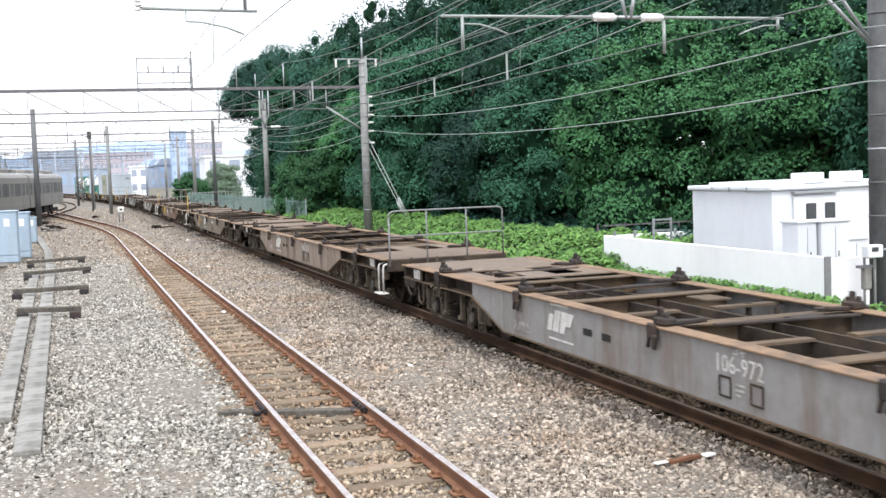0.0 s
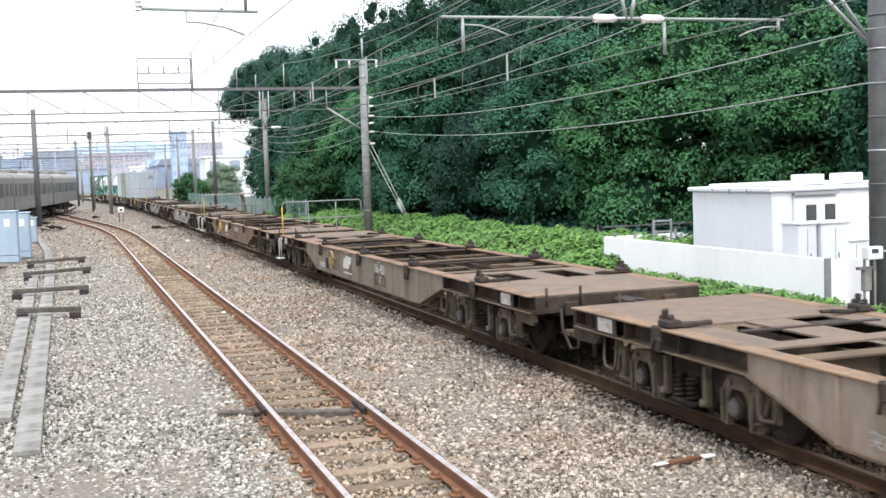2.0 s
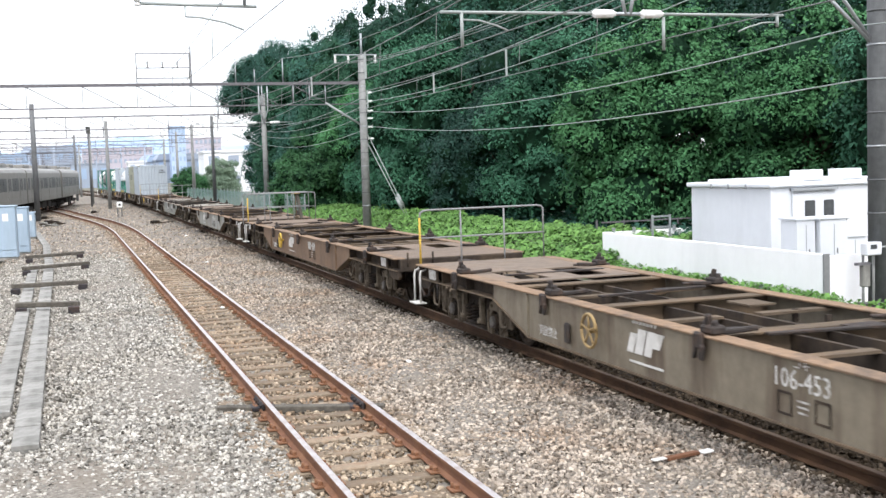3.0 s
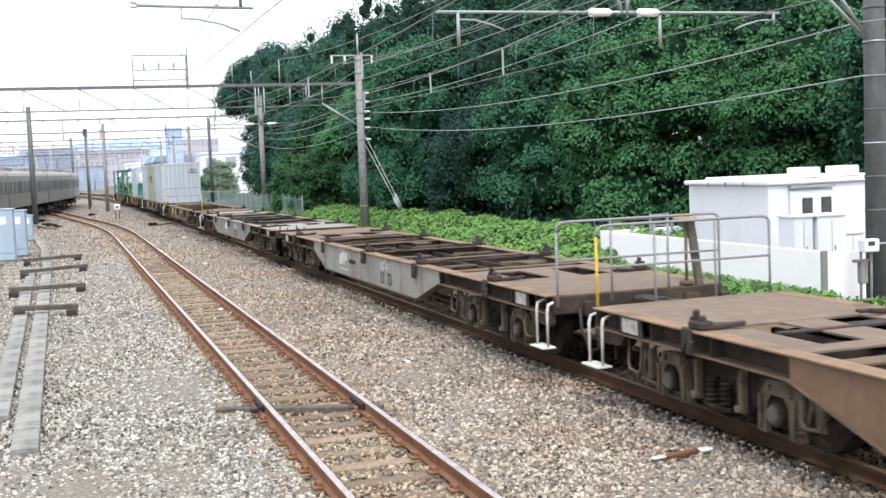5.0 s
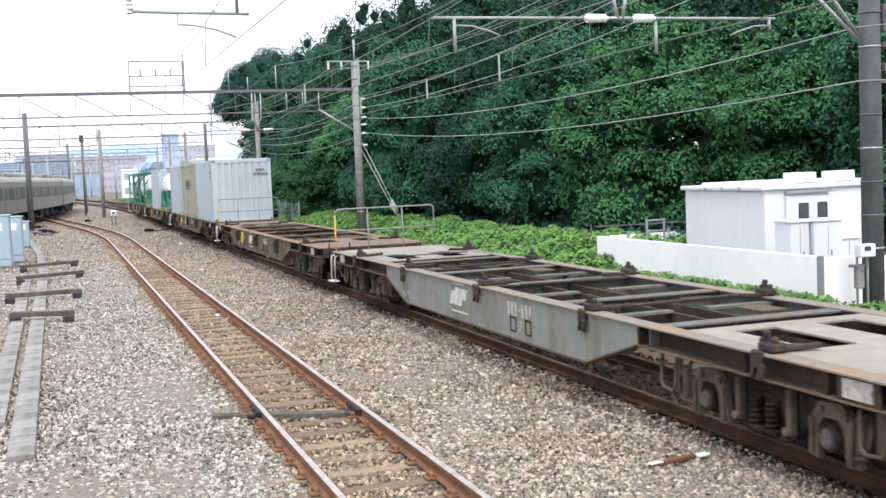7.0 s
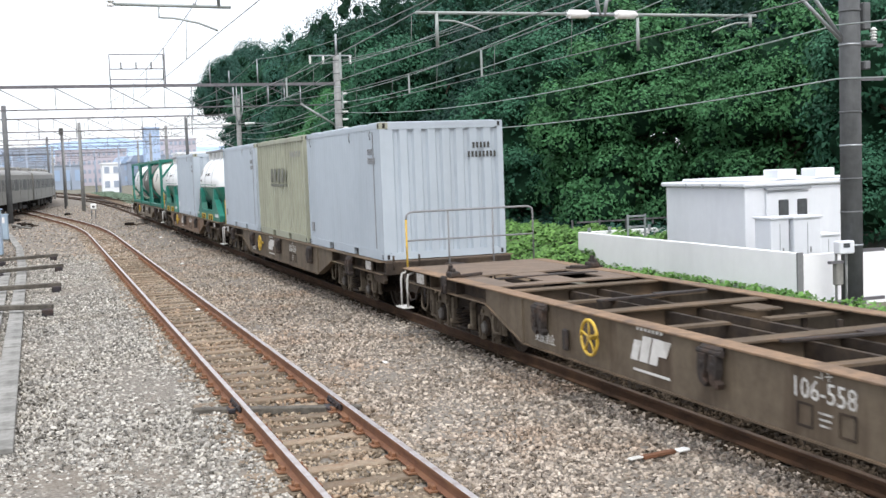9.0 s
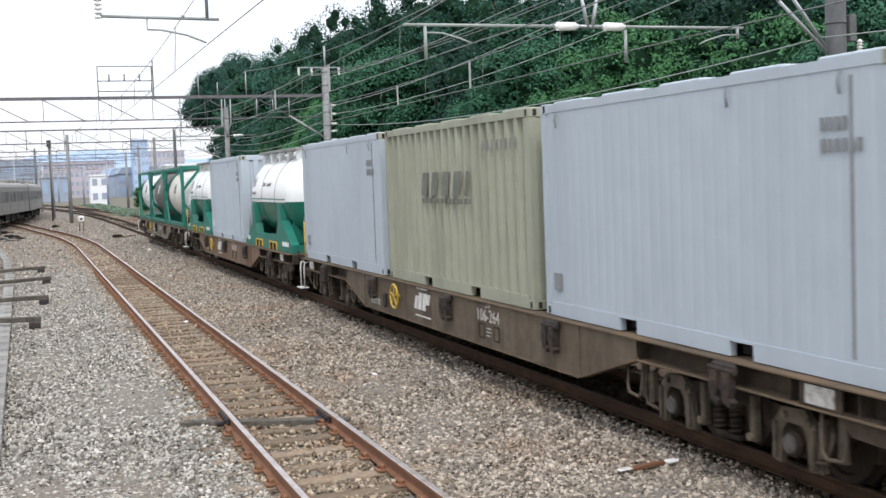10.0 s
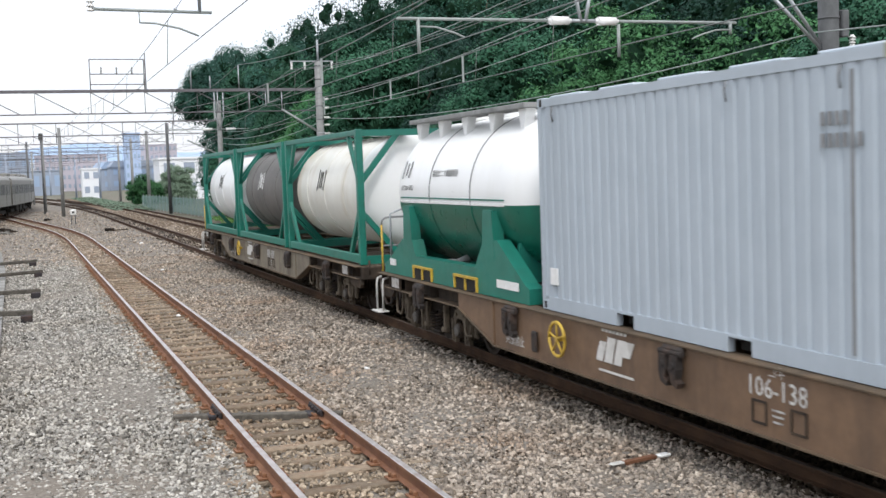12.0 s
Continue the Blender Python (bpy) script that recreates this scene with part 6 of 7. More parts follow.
# ---- beside the tracks ----
def build_side():
    # cable troughs: each cover a slab
    def trough(pts, w, label):
        t = thing("cable_trough", None, label, "cable trough", "cable troughs")
        bm = bmesh.new()
        add_box(bm, 0, 0, 0, w, 0.994, 0.06, bevel=0.005)
        first = part("trough_cover", bm, M["concrete"], t)
        used = False
        for (x0, y0), (x1, y1) in zip(pts, pts[1:]):
            d = math.hypot(x1 - x0, y1 - y0)
            k = int(d / 1.0)
            a = math.degrees(math.atan2(-(x1 - x0), y1 - y0))
            for i in range(k):
                f = (i + 0.5) / k
                m = pose(x0 + (x1 - x0) * f, y0 + (y1 - y0) * f, -0.115 + 0.004 * math.sin(i * 2.7 + x0), 0.3 * math.sin(i * 5.1), 0.5 * math.sin(i * 3.3), a + 0.4 * math.sin(i * 1.9))
                if used:
                    again(first, m, t)
                else:
                    first.matrix_basis, used = m, True
        bm = bmesh.new()
        for (x0, y0), (x1, y1) in zip(pts, pts[1:]):
            d, a = math.hypot(x1 - x0, y1 - y0), math.degrees(math.atan2(-(x1 - x0), y1 - y0))
            add_box(bm, (x0 + x1) / 2, (y0 + y1) / 2, -0.21, w - 0.03, d, 0.12, turn=pose(0, 0, 0, 0, 0, a))
        part("trough_body", bm, M["concrete"], t)
    trough([(-7.74, 13.0), (-7.80, 26.0), (-7.86, 40.0), (-8.15, 52.0), (-8.9, 66.0)], 0.29, "grey concrete cable trough with slab covers")
    trough([(-8.12, 15.0), (-8.22, 26.0), (-8.34, 40.0)], 0.27, "second grey concrete cable trough beside the first")
    # old timbers across the troughs
    for xa, ya, xb, yb, blocks in ((-8.36, 26.6, -7.04, 26.2, True), (-8.66, 31.3, -6.78, 31.6, True), (-8.58, 37.2, -6.62, 38.6, False), (-8.66, 42.6, -6.72, 44.0, False)):
        t = thing("old_timber", None, "weathered grey-black timber lying across the cable troughs", "timber", "old timbers")
        d = math.hypot(xb - xa, yb - ya)
        a = math.degrees(math.atan2(yb - ya, xb - xa))
        bm = bmesh.new()
        add_box(bm, 0, 0, 0.025, d, 0.17, 0.11, bevel=0.015)
        p = part("timber", bm, M["old_wood"], t)
        p.matrix_basis = pose((xa + xb) / 2, (ya + yb) / 2, 0, 0, 0.8, a)
        for x, y in ((xa + 0.1, ya - 0.12), (xb - 0.12, yb - 0.14)):
            bar("end_block", (x, y, -0.1, 0.24, 0.26, 0.17), M["black_iron"], t, "black iron end block", bevel=0.02)
    # signal cabinets
    def cabinet(x, y, w, d, h, mat, label):
        c = thing("signal_cabinet", pose(x, y, -0.2, 0, 0, -4), label, "cabinet", "signal cabinets")
        bar("plinth", (0, 0, 0.06, w * 0.96, d * 0.96, 0.12), M["concrete"], c)
        bar("body", (0, 0, 0.12 + h / 2, w, d, h), mat, c, bevel=0.015)
        bar("roof", (0, 0, 0.14 + h, w + 0.07, d + 0.07, 0.05), mat, c, bevel=0.015)
        dr = bar("door", (0, -d / 2 - 0.012, 0.14 + h * 0.55, w * 0.9, 0.022, h * 0.82), mat, c, bevel=0.006)
        bar("handle", (-w * 0.33, -d / 2 - 0.035, 0.14 + h * 0.5, 0.035, 0.03, 0.16), M["mark_black"], dr, "dark handle")
        bar("notice", (w * 0.05, -d / 2 - 0.027, 0.14 + h * 0.78, 0.2, 0.008, 0.28), M["porcelain"], dr, "white notice")
        bar("lower_panel", (0, -d / 2 - 0.008, 0.12 + h * 0.06, w * 0.9, 0.014, h * 0.09), M["cab_blue"], c)
    cabinet(-9.40, 45.2, 0.78, 0.6, 1.88, M["cab_blue"], "pale blue steel signal cabinet")
    cabinet(-10.3, 45.2, 0.9, 0.6, 1.85, M["cab_cream"], "cream steel signal cabinet")
    cabinet(-8.98, 47.8, 0.62, 0.6, 1.75, M["cab_blue"], "narrow pale blue steel signal cabinet")
    cabinet(-9.0, 60.0, 0.5, 0.5, 1.2, M["cab_blue"], "small pale blue steel signal cabinet")
    # small signal marker and point gear
    for x, y, h in ((-3.6, 86.0, 0.95),):
        s = thing("dwarf_signal", pose(x, y, -0.25), "small white dwarf signal on two short posts", "signal", "dwarf signals")
        bar("head", (0, 0, h, 0.42, 0.16, 0.42), M["porcelain"], s, "white signal head", bevel=0.05)
        for k in (-0.14, 0.14):
            bm = bmesh.new()
            add_rod(bm, (k, 0, 0), (k, 0, h - 0.15), 0.035, seg=8)
            part("post", bm, M["pole_dark"], s)
        bar("lens", (0, -0.085, h, 0.18, 0.02, 0.14), M["mark_black"], s)
    for x, y, a in ((-8.6, 76.0, 20), (-5.2, 97.0, 70), (-2.2, 71.0, 30), (-8.9, 88.0, 60)):
        s = thing("point_machine", pose(x, y, -0.22, 0, 0, a), "dark point machine and rodding beside the rails", "point machine", "point machines")
        bar("case", (0, 0, 0.13, 0.5, 0.34, 0.22), M["bogie"], s, bevel=0.04)
        bm = bmesh.new()
        add_rod(bm, (0.3, 0, 0.1), (1.3, 0, 0.1), 0.03, seg=6)
        part("rod", bm, M["bogie"], s)
    sp = thing("signal_post", pose(-4.9, 118.0, -0.3), "tall slim signal post with a dark signal head", "signal")
    bm = bmesh.new()
    add_rod(bm, (0, 0, 0), (0, 0, 7.4), 0.1, 0.08, 10)
    part("post", bm, M["pole_dark"], sp)
    bar("head", (0, -0.05, 7.7, 0.42, 0.3, 0.7), M["mark_black"], sp, "dark signal head", bevel=0.05)
    hp = thing("pipe_heap", pose(-8.3, 74.0, -0.2), "heap of dark pipes and cable ducts by the rails", "pipes")
    rp = random.Random(3)
    for k in range(11):
        bm = bmesh.new()
        a, l, z = rp.uniform(0, 3.14), rp.uniform(0.5, 1.3), 0.06 + 0.05 * (k // 2)
        c = (rp.uniform(-0.5, 0.5), rp.uniform(-1.5, 1.5))
        add_rod(bm, (c[0] - l / 2 * math.cos(a), c[1] - l / 2 * math.sin(a), z), (c[0] + l / 2 * math.cos(a), c[1] + l / 2 * math.sin(a), z + 0.08), 0.06, seg=8)
        part("pipe", bm, M["bogie"] if k % 3 else M["concrete"], hp)
    # litter by the freight track
    bits = thing("broken_board", pose(-1.55, 9.72, -0.13, 0, 0, 12), "broken rust-and-white board lying on the ballast", "debris")
    bar("wood", (0, 0, 0, 0.4, 0.07, 0.03), M["rail_side"], bits)
    bar("white_end", (0.27, -0.05, 0.01, 0.14, 0.09, 0.03), M["porcelain"], bits, "white chipped end", bevel=0.01)
    bar("white_end", (-0.28, 0.02, 0.005, 0.16, 0.08, 0.02), M["white_paint"], bits, "white chipped end", bevel=0.01)
    for x, y, s in ((-4.08, 24.9, 0.12), (-2.4, 16.3, 0.1), (-2.9, 38.0, 0.14), (-1.9, 55, 0.2)):
        bm = bmesh.new()
        bmesh.ops.create_icosphere(bm, subdivisions=1, radius=s * 0.5)
        for v in bm.verts:
            v.co *= 1 + 0.3 * noise.noise(v.co * 20)
            v.co.z *= 0.5
        tagged(part("pale_stone", bm, M["porcelain"]), "pale stone lying on the ballast", "stone", "pale stones").location = (x, y, -0.14)

    # white wall, hut and gear on the lot
    w = thing("boundary_wall", None, "bright white smooth boundary wall beside the lot", "wall", kind="structure")
    bar("wall_panel", (6.95, 23.66, 0.22, 0.12, 9.7, 1.14), M["white_wall"], w, bevel=0.01)
    bar("wall_panel", (8.4, 18.85, 0.2, 2.75, 0.1, 1.1), M["white_wall"], w, bevel=0.01)
    bar("end_post", (6.95, 18.78, 0.22, 0.13, 0.05, 1.16), M["mark_grey"], w, "grey end post")
    bar("wall_panel", (10.2, 31.5, 0.12, 3.4, 0.12, 0.9), M["white_wall"], w, bevel=0.01)
    for k in range(5):
        bar("coping_post", (8.7 + k * 0.7, 31.4, 0.62, 0.08, 0.08, 0.14), M["galv"], w)
    hut = thing("equipment_hut", None, "white steel equipment hut with two dark louvre windows", "hut")
    x0, x1, y0, y1, zt = 9.06, 12.4, 23.7, 27.4, 1.97
    bar("body", ((x0 + x1) / 2, (y0 + y1) / 2, (zt - 0.35) / 2, x1 - x0, y1 - y0, zt + 0.35), M["white_metal"], hut, bevel=0.02)
    bar("roof", ((x0 + x1) / 2, (y0 + y1) / 2, zt + 0.06, x1 - x0 + 0.2, y1 - y0 + 0.2, 0.12), M["white_metal"], hut, bevel=0.03)
    bar("roof_ridge", ((x0 + x1) / 2 + 0.1, (y0 + y1) / 2, zt + 0.15, x1 - x0 - 0.5, y1 - y0 - 0.5, 0.08), M["white_metal"], hut, bevel=0.03)
    for k in range(3):
        bar("roof_clip", (x0 - 0.11, y0 + 0.9 + k * 0.8, zt + 0.03, 0.03, 0.05, 0.12), M["galv"], hut)
    for x in (10.45, 11.6):
        bar("roof_vent", (x, y0 + 0.5, zt + 0.27, 0.58, 0.6, 0.26), M["white_metal"], hut, "white box vent on the roof", bevel=0.02)
    bay = bar("door_bay", (10.26, y0 - 0.04, zt / 2 - 0.2, 1.24, 0.06, zt + 0.1), M["white_metal"], hut, bevel=0.01)
    bar("bay_head", (10.26, y0 - 0.09, zt - 0.06, 1.3, 0.12, 0.06), M["galv"], hut)
    for x in (10.13, 10.68):
        wn_ = bar("window", (x, y0 - 0.08, 1.39, 0.29, 0.03, 0.48), M["dark_glass"], bay, "small dark window", bevel=0.02)
        bar("frame_sill", (x, y0 - 0.1, 1.12, 0.35, 0.05, 0.04), M["white_metal"], wn_)
    for x, y, ww, hh in ((8.47, 21.8, 0.5, 1.6), (9.14, 21.7, 0.74, 1.6), (9.86, 21.9, 0.58, 1.15)):
        c = thing("power_cabinet", pose(x, y, -0.3), "white steel power cabinet beside the hut", "cabinet", "power cabinets")
        bar("body", (0, 0, hh / 2, ww, 0.6, hh), M["white_metal"], c, bevel=0.015)
        bar("lid", (0, 0, hh + 0.02, ww + 0.07, 0.68, 0.05), M["white_metal"], c, bevel=0.01)
        bar("door_seam", (0, -0.302, hh / 2, 0.015, 0.01, hh * 0.86), M["galv"], c)
        bar("handle", (0.08, -0.31, hh * 0.55, 0.025, 0.02, 0.12), M["mark_grey"], c)
    rk = thing("pipe_rack", pose(8.4, 28.4, -0.3), "grey steel pipe rack beside the hut", "rack")
    for k in (0, 0.55):
        bar("upright", (k, 0, 0.75, 0.05, 0.05, 1.5), M["galv"], rk)
    for z in (0.85, 1.15, 1.45):
        bar("rail", (0.27, 0, z, 0.55, 0.04, 0.05), M["galv"], rk)
    # blue-grey gate behind the pole
    gt = thing("metal_gate", None, "blue-grey steel bar gate beside the banded pole", "gate")
    for z in (0.1, 0.75, 1.35):
        bar("gate_rail", (8.9, 16.2, z, 3.0, 0.05, 0.06), M["cab_blue"], gt)
    for k in range(9):
        bar("gate_bar", (7.55 + k * 0.34, 16.2, 0.6, 0.05, 0.04, 1.7), M["cab_blue"], gt)
    # dark railing behind the hut, under the trees
    fn = thing("dark_railing", None, "dark steel railing under the trees", "railing")
    for k in range(12):
        bar("post", (9.4 + k * 0.95, 34.0 - k * 0.1, 0.25, 0.05, 0.05, 1.1), M["gantry_steel"], fn)
    for z in (0.35, 0.75):
        bar("bar", (14.6, 33.45, z, 10.6, 0.04, 0.05), M["gantry_steel"], fn)
    # long fence beside the outer track
    fe = thing("slat_fence", None, "grey-green steel slat fence along the outer track", "fence")
    bm = bmesh.new()
    add_box(bm, 0, 0, 0.47, 0.025, 0.03, 1.36)
    sl = part("slat", bm, M["fence_green"], fe)
    bm = bmesh.new()
    add_box(bm, 0, 0, 0.5, 0.07, 0.07, 1.6)
    po = part("fence_post", bm, M["galv"], fe)
    y, i = 69.0, 0
    while y < 128:
        x = 6.62 - 0.008 * (y - 69) - (0.001 * (y - 100) ** 2 if y > 100 else 0)
        if i == 0:
            sl.location = (x, y, 0)
            po.location = (x + 0.06, y, 0)
        else:
            again(sl, pose(x, y, 0), fe)
            if i % 8 == 0:
                again(po, pose(x + 0.06, y, 0), fe)
        i += 1
        y += 0.26
    for z in (0.05, 1.05):
        bm = bmesh.new()
        add_path(bm, [(6.66 - 0.008 * (v - 69) - (0.001 * (v - 100) ** 2 if v > 100 else 0), v, z) for v in range(69, 129, 4)], 0.025, 5)
        part("fence_rail", bm, M["fence_green"], fe)


build_side()


# ---- trees and undergrowth ----
def leaf_mesh(name, centres, normals, sizes, rng, material):
    """Small pointed leaf blades, one face each."""
    k = len(centres)
    nrm = normals / (np.linalg.norm(normals, axis=1, keepdims=True) + 1e-9)
    ref = rng.normal(size=(k, 3))
    u = np.cross(nrm, ref)
    u /= np.linalg.norm(u, axis=1, keepdims=True) + 1e-9
    v = np.cross(nrm, u)
    s = sizes[:, None]
    pts = np.stack([centres - u * s, centres + u * s * 0.65 + v * s * 0.62 + nrm * s * 0.1, centres + u * s * 0.65 - v * s * 0.62], 1)
    me = bpy.data.meshes.new(name)
    me.vertices.add(k * 3)
    me.vertices.foreach_set("co", pts.reshape(-1).astype(np.float32))
    idx = np.arange(k * 3).reshape(-1, 3)
    me.loops.add(idx.size)
    me.loops.foreach_set("vertex_index", idx.reshape(-1).astype(np.int32))
    me.polygons.add(len(idx))
    me.polygons.foreach_set("loop_start", np.arange(0, idx.size, 3, dtype=np.int32))
    me.update(calc_edges=True)
    me.materials.append(material)
    return me


def build_tree(seed, h, r, leaf, label, low=0.18, dense=620):
    """A tree at the origin: tapered trunk, limbs, and a crown of many leaf clumps with gaps."""
    rng = np.random.default_rng(seed)
    tree = thing("tree", None, label, "tree", "trees of the wood")
    lobes = []
    cz, az = h * (1 + low) / 2, h * (1 - low) / 2
    # a few rounded domes make up the crown; clumps sit on their outer sides
    domes = [(np.array([0, 0, cz + az * 0.25]), 0.62)]
    for i in range(7):
        a = 2 * math.pi * (i + rng.random() * 0.6) / 7
        domes.append((np.array([math.cos(a) * r * 0.5, math.sin(a) * r * 0.5, cz + az * rng.uniform(-0.62, 0.35)]), rng.uniform(0.42, 0.56)))
    for i in range(5 if low < 0.1 else 0):
        a = 2 * math.pi * (i + rng.random() * 0.6) / 5
        domes.append((np.array([math.cos(a) * r * 0.58, math.sin(a) * r * 0.58, h * 0.17]), rng.uniform(0.36, 0.46)))
    while len(lobes) < (175 if low < 0.1 else 110):
        c, f = domes[int(rng.integers(len(domes)))]
        d = rng.normal(size=3)
        d /= np.linalg.norm(d)
        if d[2] < -0.5:
            continue
        p = c + d * np.array([r * f, r * f, max(r * f, az * 0.36)]) * rng.uniform(0.80, 0.96)
        if p[2] > max(0.25, h * (low - 0.1)):
            lobes.append((p, rng.uniform(0.42, 0.85) * r / 4.2))
    bm = bmesh.new()
    top = Vector((rng.uniform(-0.4, 0.4), rng.uniform(-0.4, 0.4), h * 0.72))
    add_rod(bm, (0, 0, -0.4), (top.x * 0.4, top.y * 0.4, h * 0.35), 0.26, 0.18, 9)
    add_rod(bm, (top.x * 0.4, top.y * 0.4, h * 0.35), top, 0.18, 0.06, 8)
    for i in range(14):
        p, _ = lobes[i]
        z0 = min(h * 0.6, max(h * 0.12, p[2] * 0.55))
        add_rod(bm, (top.x * 0.3, top.y * 0.3, z0), tuple(p), 0.075, 0.02, 6)
    part("trunk", bm, M["bark"], tree, "dark bark trunk with limbs")
    cs, ns, ss = [], [], []
    for p, rad in lobes:
        k = int(dense * (rad / 1.0) ** 1.5) + 40
        d = rng.normal(size=(k, 3))
        d /= np.linalg.norm(d, axis=1, keepdims=True)
        d[:, 2] = np.where(d[:, 2] < -0.35, -d[:, 2], d[:, 2])
        u = rng.random((k, 1))
        q = p + d * rad * (0.80 + 0.34 * u + 0.4 * u ** 9)
        cs.append(q)
        ns.append(d + np.array([0, 0, 0.2]) + 0.42 * rng.normal(size=(k, 3)))
        ss.append(rng.uniform(0.045, 0.095, k))
    # leafy shell of each dome, between the clumps
    for c, f in domes:
        k = int(90 * (r * f) ** 2) + 60
        d = rng.normal(size=(k, 3))
        d /= np.linalg.norm(d, axis=1, keepdims=True)
        cs.append(c + d * np.array([r * f, r * f, max(r * f, az * 0.36)]) * rng.uniform(0.6, 0.88, (k, 1)))
        ns.append(d + 0.5 * rng.normal(size=(k, 3)))
        ss.append(rng.uniform(0.08, 0.16, k))
    me = leaf_mesh("crown", np.concatenate(cs), np.concatenate(ns), np.concatenate(ss), rng, leaf)
    cr = new("crown", me)
    cr.parent = tree
    # Solid fill behind the leaves; its dark green stands for inner shade.
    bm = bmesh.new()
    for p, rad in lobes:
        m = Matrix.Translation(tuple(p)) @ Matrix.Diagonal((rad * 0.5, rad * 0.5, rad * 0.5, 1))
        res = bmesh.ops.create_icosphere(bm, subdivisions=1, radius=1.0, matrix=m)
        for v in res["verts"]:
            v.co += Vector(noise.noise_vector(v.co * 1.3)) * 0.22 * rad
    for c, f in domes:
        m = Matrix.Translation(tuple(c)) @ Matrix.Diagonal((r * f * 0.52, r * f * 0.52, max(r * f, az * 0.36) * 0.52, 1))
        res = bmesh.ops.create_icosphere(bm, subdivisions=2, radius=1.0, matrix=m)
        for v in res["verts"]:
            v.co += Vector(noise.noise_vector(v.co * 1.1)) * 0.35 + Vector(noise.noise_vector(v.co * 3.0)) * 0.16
    part("inner_foliage", bm, M["inner_leaf"] if leaf is not LEAVES[4] else leaf, tree, "inner foliage fill, mostly in crown-shade green")
    return tree


def build_wood():
    kinds = [
        build_tree(11, 11.6, 4.1, LEAVES[0], "broad leafy oak with dense green crown", 0.08),
        build_tree(12, 12.6, 4.4, LEAVES[1], "tall leafy tree with deep green rounded crown", 0.08),
        build_tree(13, 10.2, 3.8, LEAVES[2], "fresh green leafy tree at the wood's edge", 0.06),
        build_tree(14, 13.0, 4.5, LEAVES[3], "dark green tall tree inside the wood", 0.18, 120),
        build_tree(15, 8.2, 3.6, LEAVES[0], "low leafy tree with branches near the ground", 0.03),
        build_tree(16, 5.0, 3.0, LEAVES[2], "small bright green bushy tree", 0.02),
        build_tree(17, 5.0, 3.0, LEAVES[4], "small pale green bushy tree beside the far line", 0.02),
        build_tree(18, 12.6, 4.3, LEAVES[1], "tall tree with a high overhanging green crown", 0.33),
    ]
    rng = random.Random(5)
    spots = [
        # edge of the wood: x, y, kind, size
        (17.2, 26.5, 4, 1.02), (21.5, 29.0, 1, 0.85), (16.6, 32.5, 2, 0.9), (13.4, 36.8, 2, 0.98), (19.5, 37.0, 1, 0.95), (13.0, 43.5, 0, 0.95),
        (12.8, 50.0, 1, 0.9), (11.9, 56.5, 4, 1.15), (11.9, 63.5, 0, 0.95), (10.9, 70.5, 2, 0.82), (12.0, 77.0, 0, 1.05), (12.0, 84.5, 1, 1.05),
        (12.2, 92.0, 0, 1.18), (12.2, 100.0, 1, 1.12), (12.2, 108.0, 7, 1.24), (12.6, 116.5, 7, 1.2),
        # second row, taller
        (24.0, 38.0, 3, 1.0), (19.0, 46.0, 3, 1.05), (18.6, 54.0, 3, 1.12), (18.0, 62.0, 3, 1.12), (17.6, 70.0, 3, 1.2), (17.4, 79.0, 3, 1.2),
        (17.6, 89.0, 3, 1.26), (18.0, 99.0, 3, 1.25), (18.4, 110.0, 3, 1.3), (26.5, 31.0, 3, 0.9), (30.0, 38.0, 3, 1.05), (21.5, 42.0, 3, 1.0), (22.5, 34.0, 3, 0.9), (29.0, 62.0, 3, 1.0), (31.5, 52.0, 3, 1.0), (36.0, 72.0, 3, 1.2), (39.0, 63.0, 3, 1.15), (33.0, 80.0, 3, 1.2), (26.0, 48.0, 3, 1.15), (25.5, 60.0, 3, 1.25), (25.0, 74.0, 3, 1.3), (25.0, 90.0, 3, 1.4),
        # bushes at the far end
        (9.2, 77.0, 5, 1.1), (9.2, 71.0, 5, 0.95), (8.0, 150.0, 5, 0.78), (12.5, 155.0, 6, 0.95), (10.8, 139.0, 6, 0.5),
    ]
    used = set()
    for x, y, k, s in spots:
        m = pose(x, y, -0.3, 0, 0, rng.uniform(0, 360))
        if k not in used:
            used.add(k)
            ob = kinds[k]
        else:
            ob = copy_thing(kinds[k], m)
        tall = 1.0 if y < 55 or y > 125 or k in (5, 7) else 1.14
        ob.matrix_basis = m @ Matrix.Diagonal((s, s, s * tall, 1))
    # undergrowth: creepers between the outer track and the wood
    rng = np.random.default_rng(9)

    def carpet(name, label, n, area, hfun, size, material):
        x = rng.uniform(area[0], area[1], n)
        y = area[2] * (area[3] / area[2]) ** rng.random(n)
        z = np.array([hfun(a, b) for a, b in zip(x, y)])
        c = np.stack([x, y, z + rng.uniform(-0.12, 0.08, n)], 1)
        nr = np.stack([rng.normal(size=n) * 0.55 - 0.25, rng.normal(size=n) * 0.55 - 0.25, np.ones(n)], 1)
        me = leaf_mesh(name, c, nr, rng.uniform(size * 0.6, size * 1.3, n), rng, material)
        tagged(new(name, me), label, "undergrowth", kind="stuff")

    def bank(a, b):
        base = -0.15 + 0.62 * max(0.0, min(1.0, (a - 5.9) / 1.6))
        return base + 0.32 * noise.noise((a * 0.8, b * 0.5, 0)) + 0.16 * noise.noise((a * 2.3, b * 1.9, 3))

    carpet("creeper_bank", "bright green creepers over the bank below the wood", 50000, (5.9, 9.9, 27.5, 84.0), bank, 0.085, M["vine"])
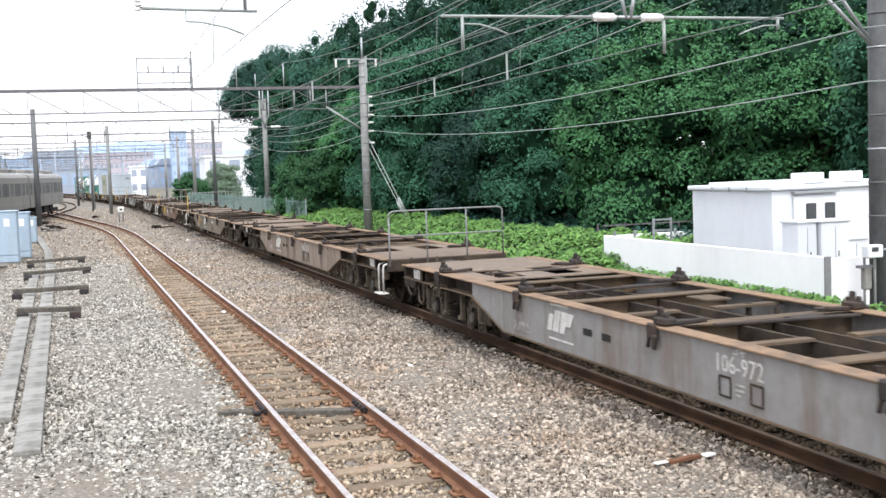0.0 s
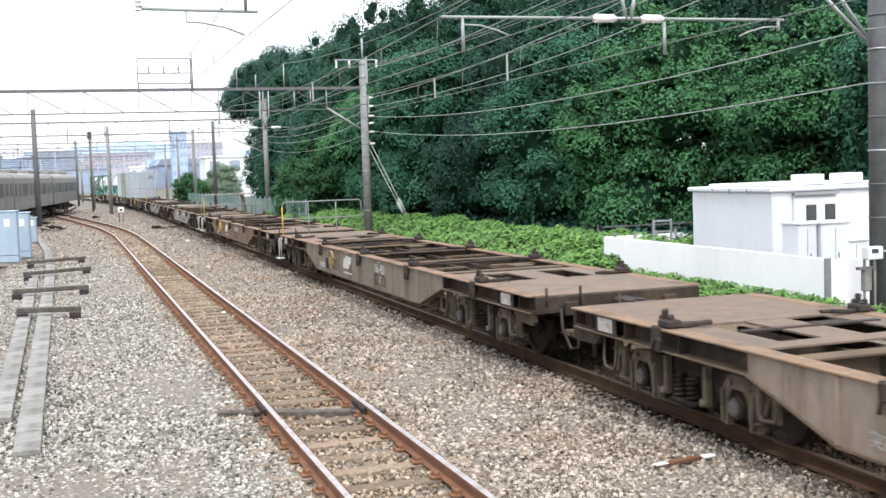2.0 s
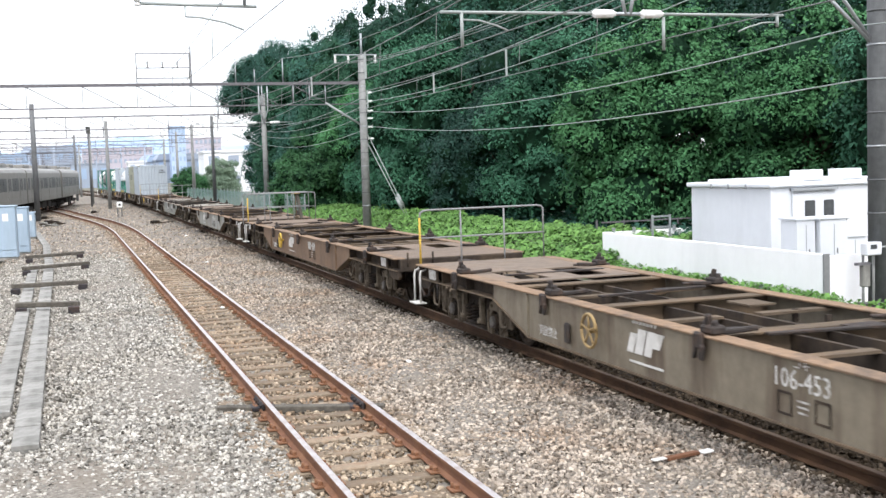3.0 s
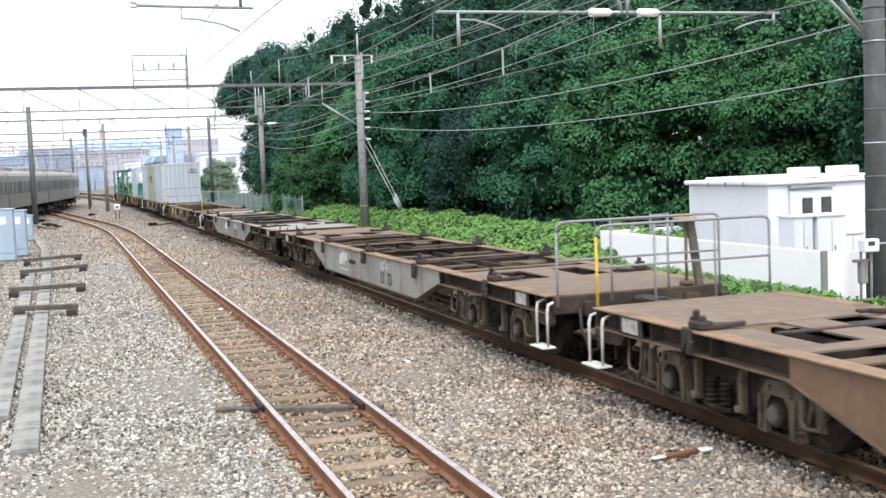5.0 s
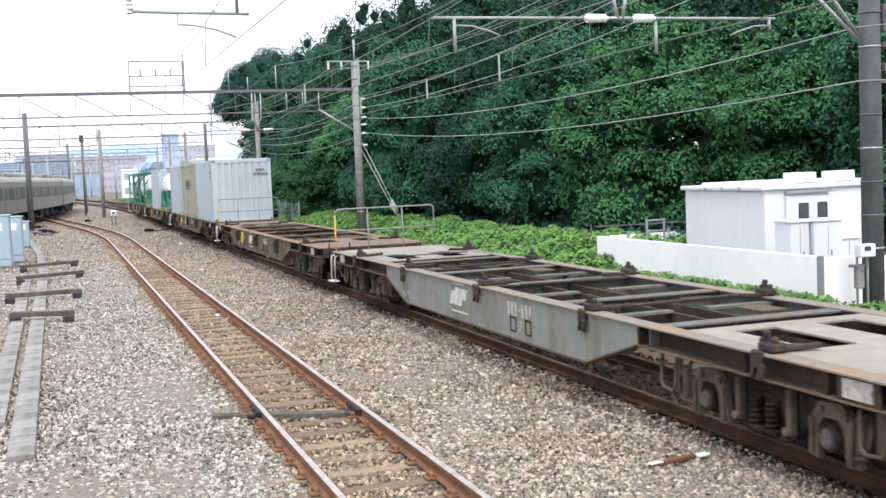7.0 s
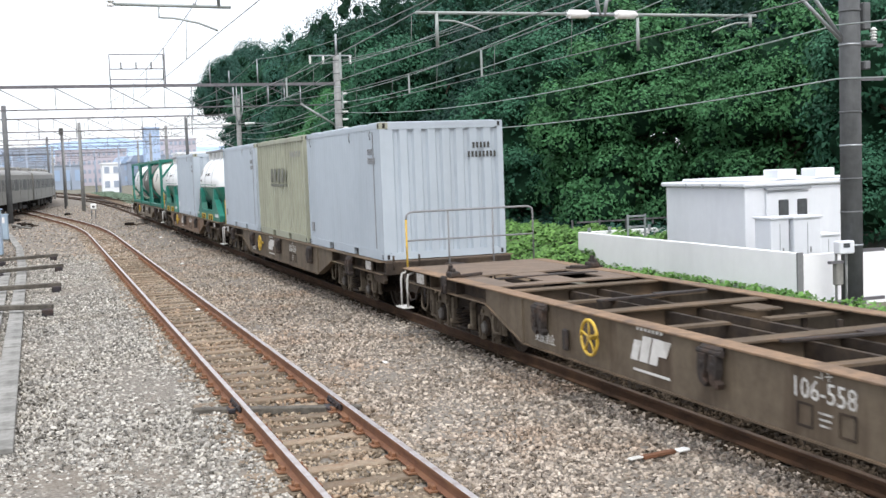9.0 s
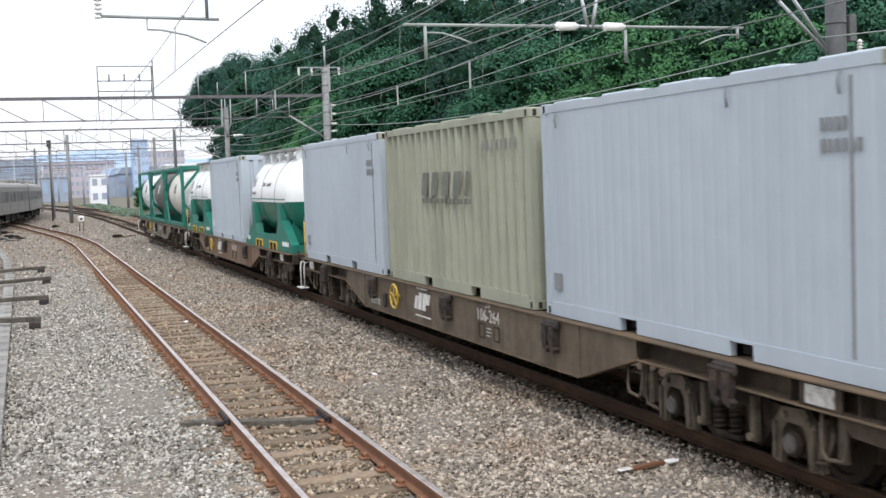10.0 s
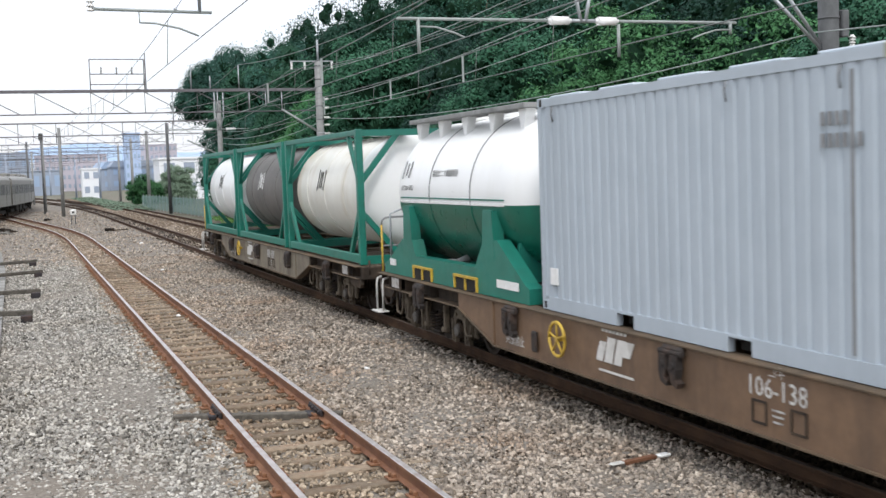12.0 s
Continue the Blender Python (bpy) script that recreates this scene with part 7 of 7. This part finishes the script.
    carpet("wall_weeds", "green weeds along the foot of the white wall", 6500, (6.05, 6.88, 15.5, 28.0), lambda a, b: -0.2 + 0.2 * (a - 6.0) + 0.14 * noise.noise((a * 2, b * 1.4, 1)), 0.06, M["vine"])
    # Darkest leaf green on these two carries the shade beneath the crowns.
    carpet("shade_growth", "undergrowth under the trees, crown shade in its dark green", 22000, (11.5, 26.0, 31.0, 110.0), lambda a, b: 0.1 + 0.4 * noise.noise((a * 0.7, b * 0.7, 7)) + 0.2 * (a - 11.5), 0.13, LEAVES[3])
    carpet("shrub_wall", "dense shrubs at the wood's foot, shade put into their green", 15000, (9.9, 12.6, 30.5, 97.0), lambda a, b: float(rng.uniform(0, 1.1)) * (0.55 + 0.45 * noise.noise((a, b * 0.35, 2))), 0.11, LEAVES[3])
    carpet("far_grass", "strip of green grass along the far tracks", 9000, (2.0, 6.0, 120.0, 230.0), lambda a, b: -0.15 + 0.2 * noise.noise((a, b, 0)), 0.2, LEAVES[4])


build_wood()


# ---- distance ----
def build_far():
    def block(name, x, y, w, d, h, mat, label, cols, rows, glass):
        b = thing(name, pose(x, y, -0.3), label, "building", "far buildings")
        bar("wall", (0, 0, h / 2, w, d, h), mat, b)
        bar("roof", (0, 0, h + 0.15, w + 0.4, d + 0.4, 0.3), mat, b)
        for i in range(cols):
            for j in range(rows):
                bar("window", (-w / 2 + (i + 0.5) * w / cols, -d / 2 - 0.03, (j + 0.6) * h / rows, w / cols * 0.55, 0.1, h / rows * 0.45), glass, b)
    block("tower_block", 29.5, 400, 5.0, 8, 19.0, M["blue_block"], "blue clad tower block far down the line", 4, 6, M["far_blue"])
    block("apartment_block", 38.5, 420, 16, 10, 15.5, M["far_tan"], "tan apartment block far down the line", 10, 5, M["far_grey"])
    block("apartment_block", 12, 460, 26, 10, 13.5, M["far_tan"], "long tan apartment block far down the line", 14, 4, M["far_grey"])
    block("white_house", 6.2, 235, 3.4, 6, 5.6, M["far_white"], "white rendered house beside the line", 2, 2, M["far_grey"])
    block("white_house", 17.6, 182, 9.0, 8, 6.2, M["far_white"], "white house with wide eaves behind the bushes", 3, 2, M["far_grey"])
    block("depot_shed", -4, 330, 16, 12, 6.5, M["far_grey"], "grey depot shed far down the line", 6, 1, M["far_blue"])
    block("depot_shed", -24, 350, 16, 12, 8.0, M["far_blue"], "depot shed far down the line, coloured haze blue", 6, 2, M["far_grey"])
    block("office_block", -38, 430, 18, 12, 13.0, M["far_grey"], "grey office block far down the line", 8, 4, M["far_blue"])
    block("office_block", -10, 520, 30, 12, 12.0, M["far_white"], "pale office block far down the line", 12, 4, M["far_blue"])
    # roofs of the town under the hills, distance haze mixed into their tints
    rng = random.Random(21)
    for i in range(44):
        y = rng.uniform(380, 900)
        x = rng.uniform(-0.16, 0.135) * y - 4
        w, d, h = rng.uniform(7, 20), rng.uniform(8, 14), rng.uniform(5, 11) * (0.7 + y / 900)
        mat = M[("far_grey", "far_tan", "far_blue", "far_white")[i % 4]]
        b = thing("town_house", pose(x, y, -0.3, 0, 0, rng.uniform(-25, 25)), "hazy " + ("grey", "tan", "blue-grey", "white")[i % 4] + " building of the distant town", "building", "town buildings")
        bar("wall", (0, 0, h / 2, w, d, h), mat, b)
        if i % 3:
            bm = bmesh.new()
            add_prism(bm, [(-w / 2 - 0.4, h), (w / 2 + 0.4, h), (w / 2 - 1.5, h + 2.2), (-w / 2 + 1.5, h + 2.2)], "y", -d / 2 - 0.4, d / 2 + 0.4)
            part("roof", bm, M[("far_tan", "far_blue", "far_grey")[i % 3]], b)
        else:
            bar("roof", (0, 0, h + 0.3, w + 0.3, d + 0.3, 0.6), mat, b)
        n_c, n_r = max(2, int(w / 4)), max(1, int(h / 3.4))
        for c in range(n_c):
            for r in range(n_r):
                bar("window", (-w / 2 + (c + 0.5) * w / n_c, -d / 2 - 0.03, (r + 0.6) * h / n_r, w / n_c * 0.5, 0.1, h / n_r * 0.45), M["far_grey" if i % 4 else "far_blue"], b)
    # hills on the horizon, haze painted as their blue
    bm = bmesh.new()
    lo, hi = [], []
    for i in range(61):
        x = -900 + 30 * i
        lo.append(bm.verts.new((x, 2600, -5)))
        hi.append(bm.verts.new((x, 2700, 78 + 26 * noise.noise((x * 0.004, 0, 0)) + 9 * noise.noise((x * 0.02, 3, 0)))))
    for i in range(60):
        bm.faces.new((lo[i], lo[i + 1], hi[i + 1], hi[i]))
    tagged(part("hill_backdrop", bm, M["far_hill"]), "hills on the horizon with blue haze in their colour", "hills", kind="structure")


build_far()
build_stones()


# ---- motion ----
def motions():
    times = [0.5 * i for i in range(25)]
    for n, wg in WAGONS:
        walk(wg, [(t, wagon_pose(n, t)) for t in times])
    for n, dy, ob in LOADS:
        walk(ob, [(t, wagon_pose(n, t, dy)) for t in times])
    rolled, k = [], 280
    for i in range(k + 1):
        t = 12.0 * i / k
        rolled.append((t, math.degrees((SPEED * t - SLOWING * t * t) / 0.405)))
    for ws, y in WHEELS:
        walk(ws, [(t, pose(0, y, 0.405, a)) for t, a in rolled])
    for k, car in CARS:
        walk(car, [(t, car_pose(k, t)) for t in times])


motions()
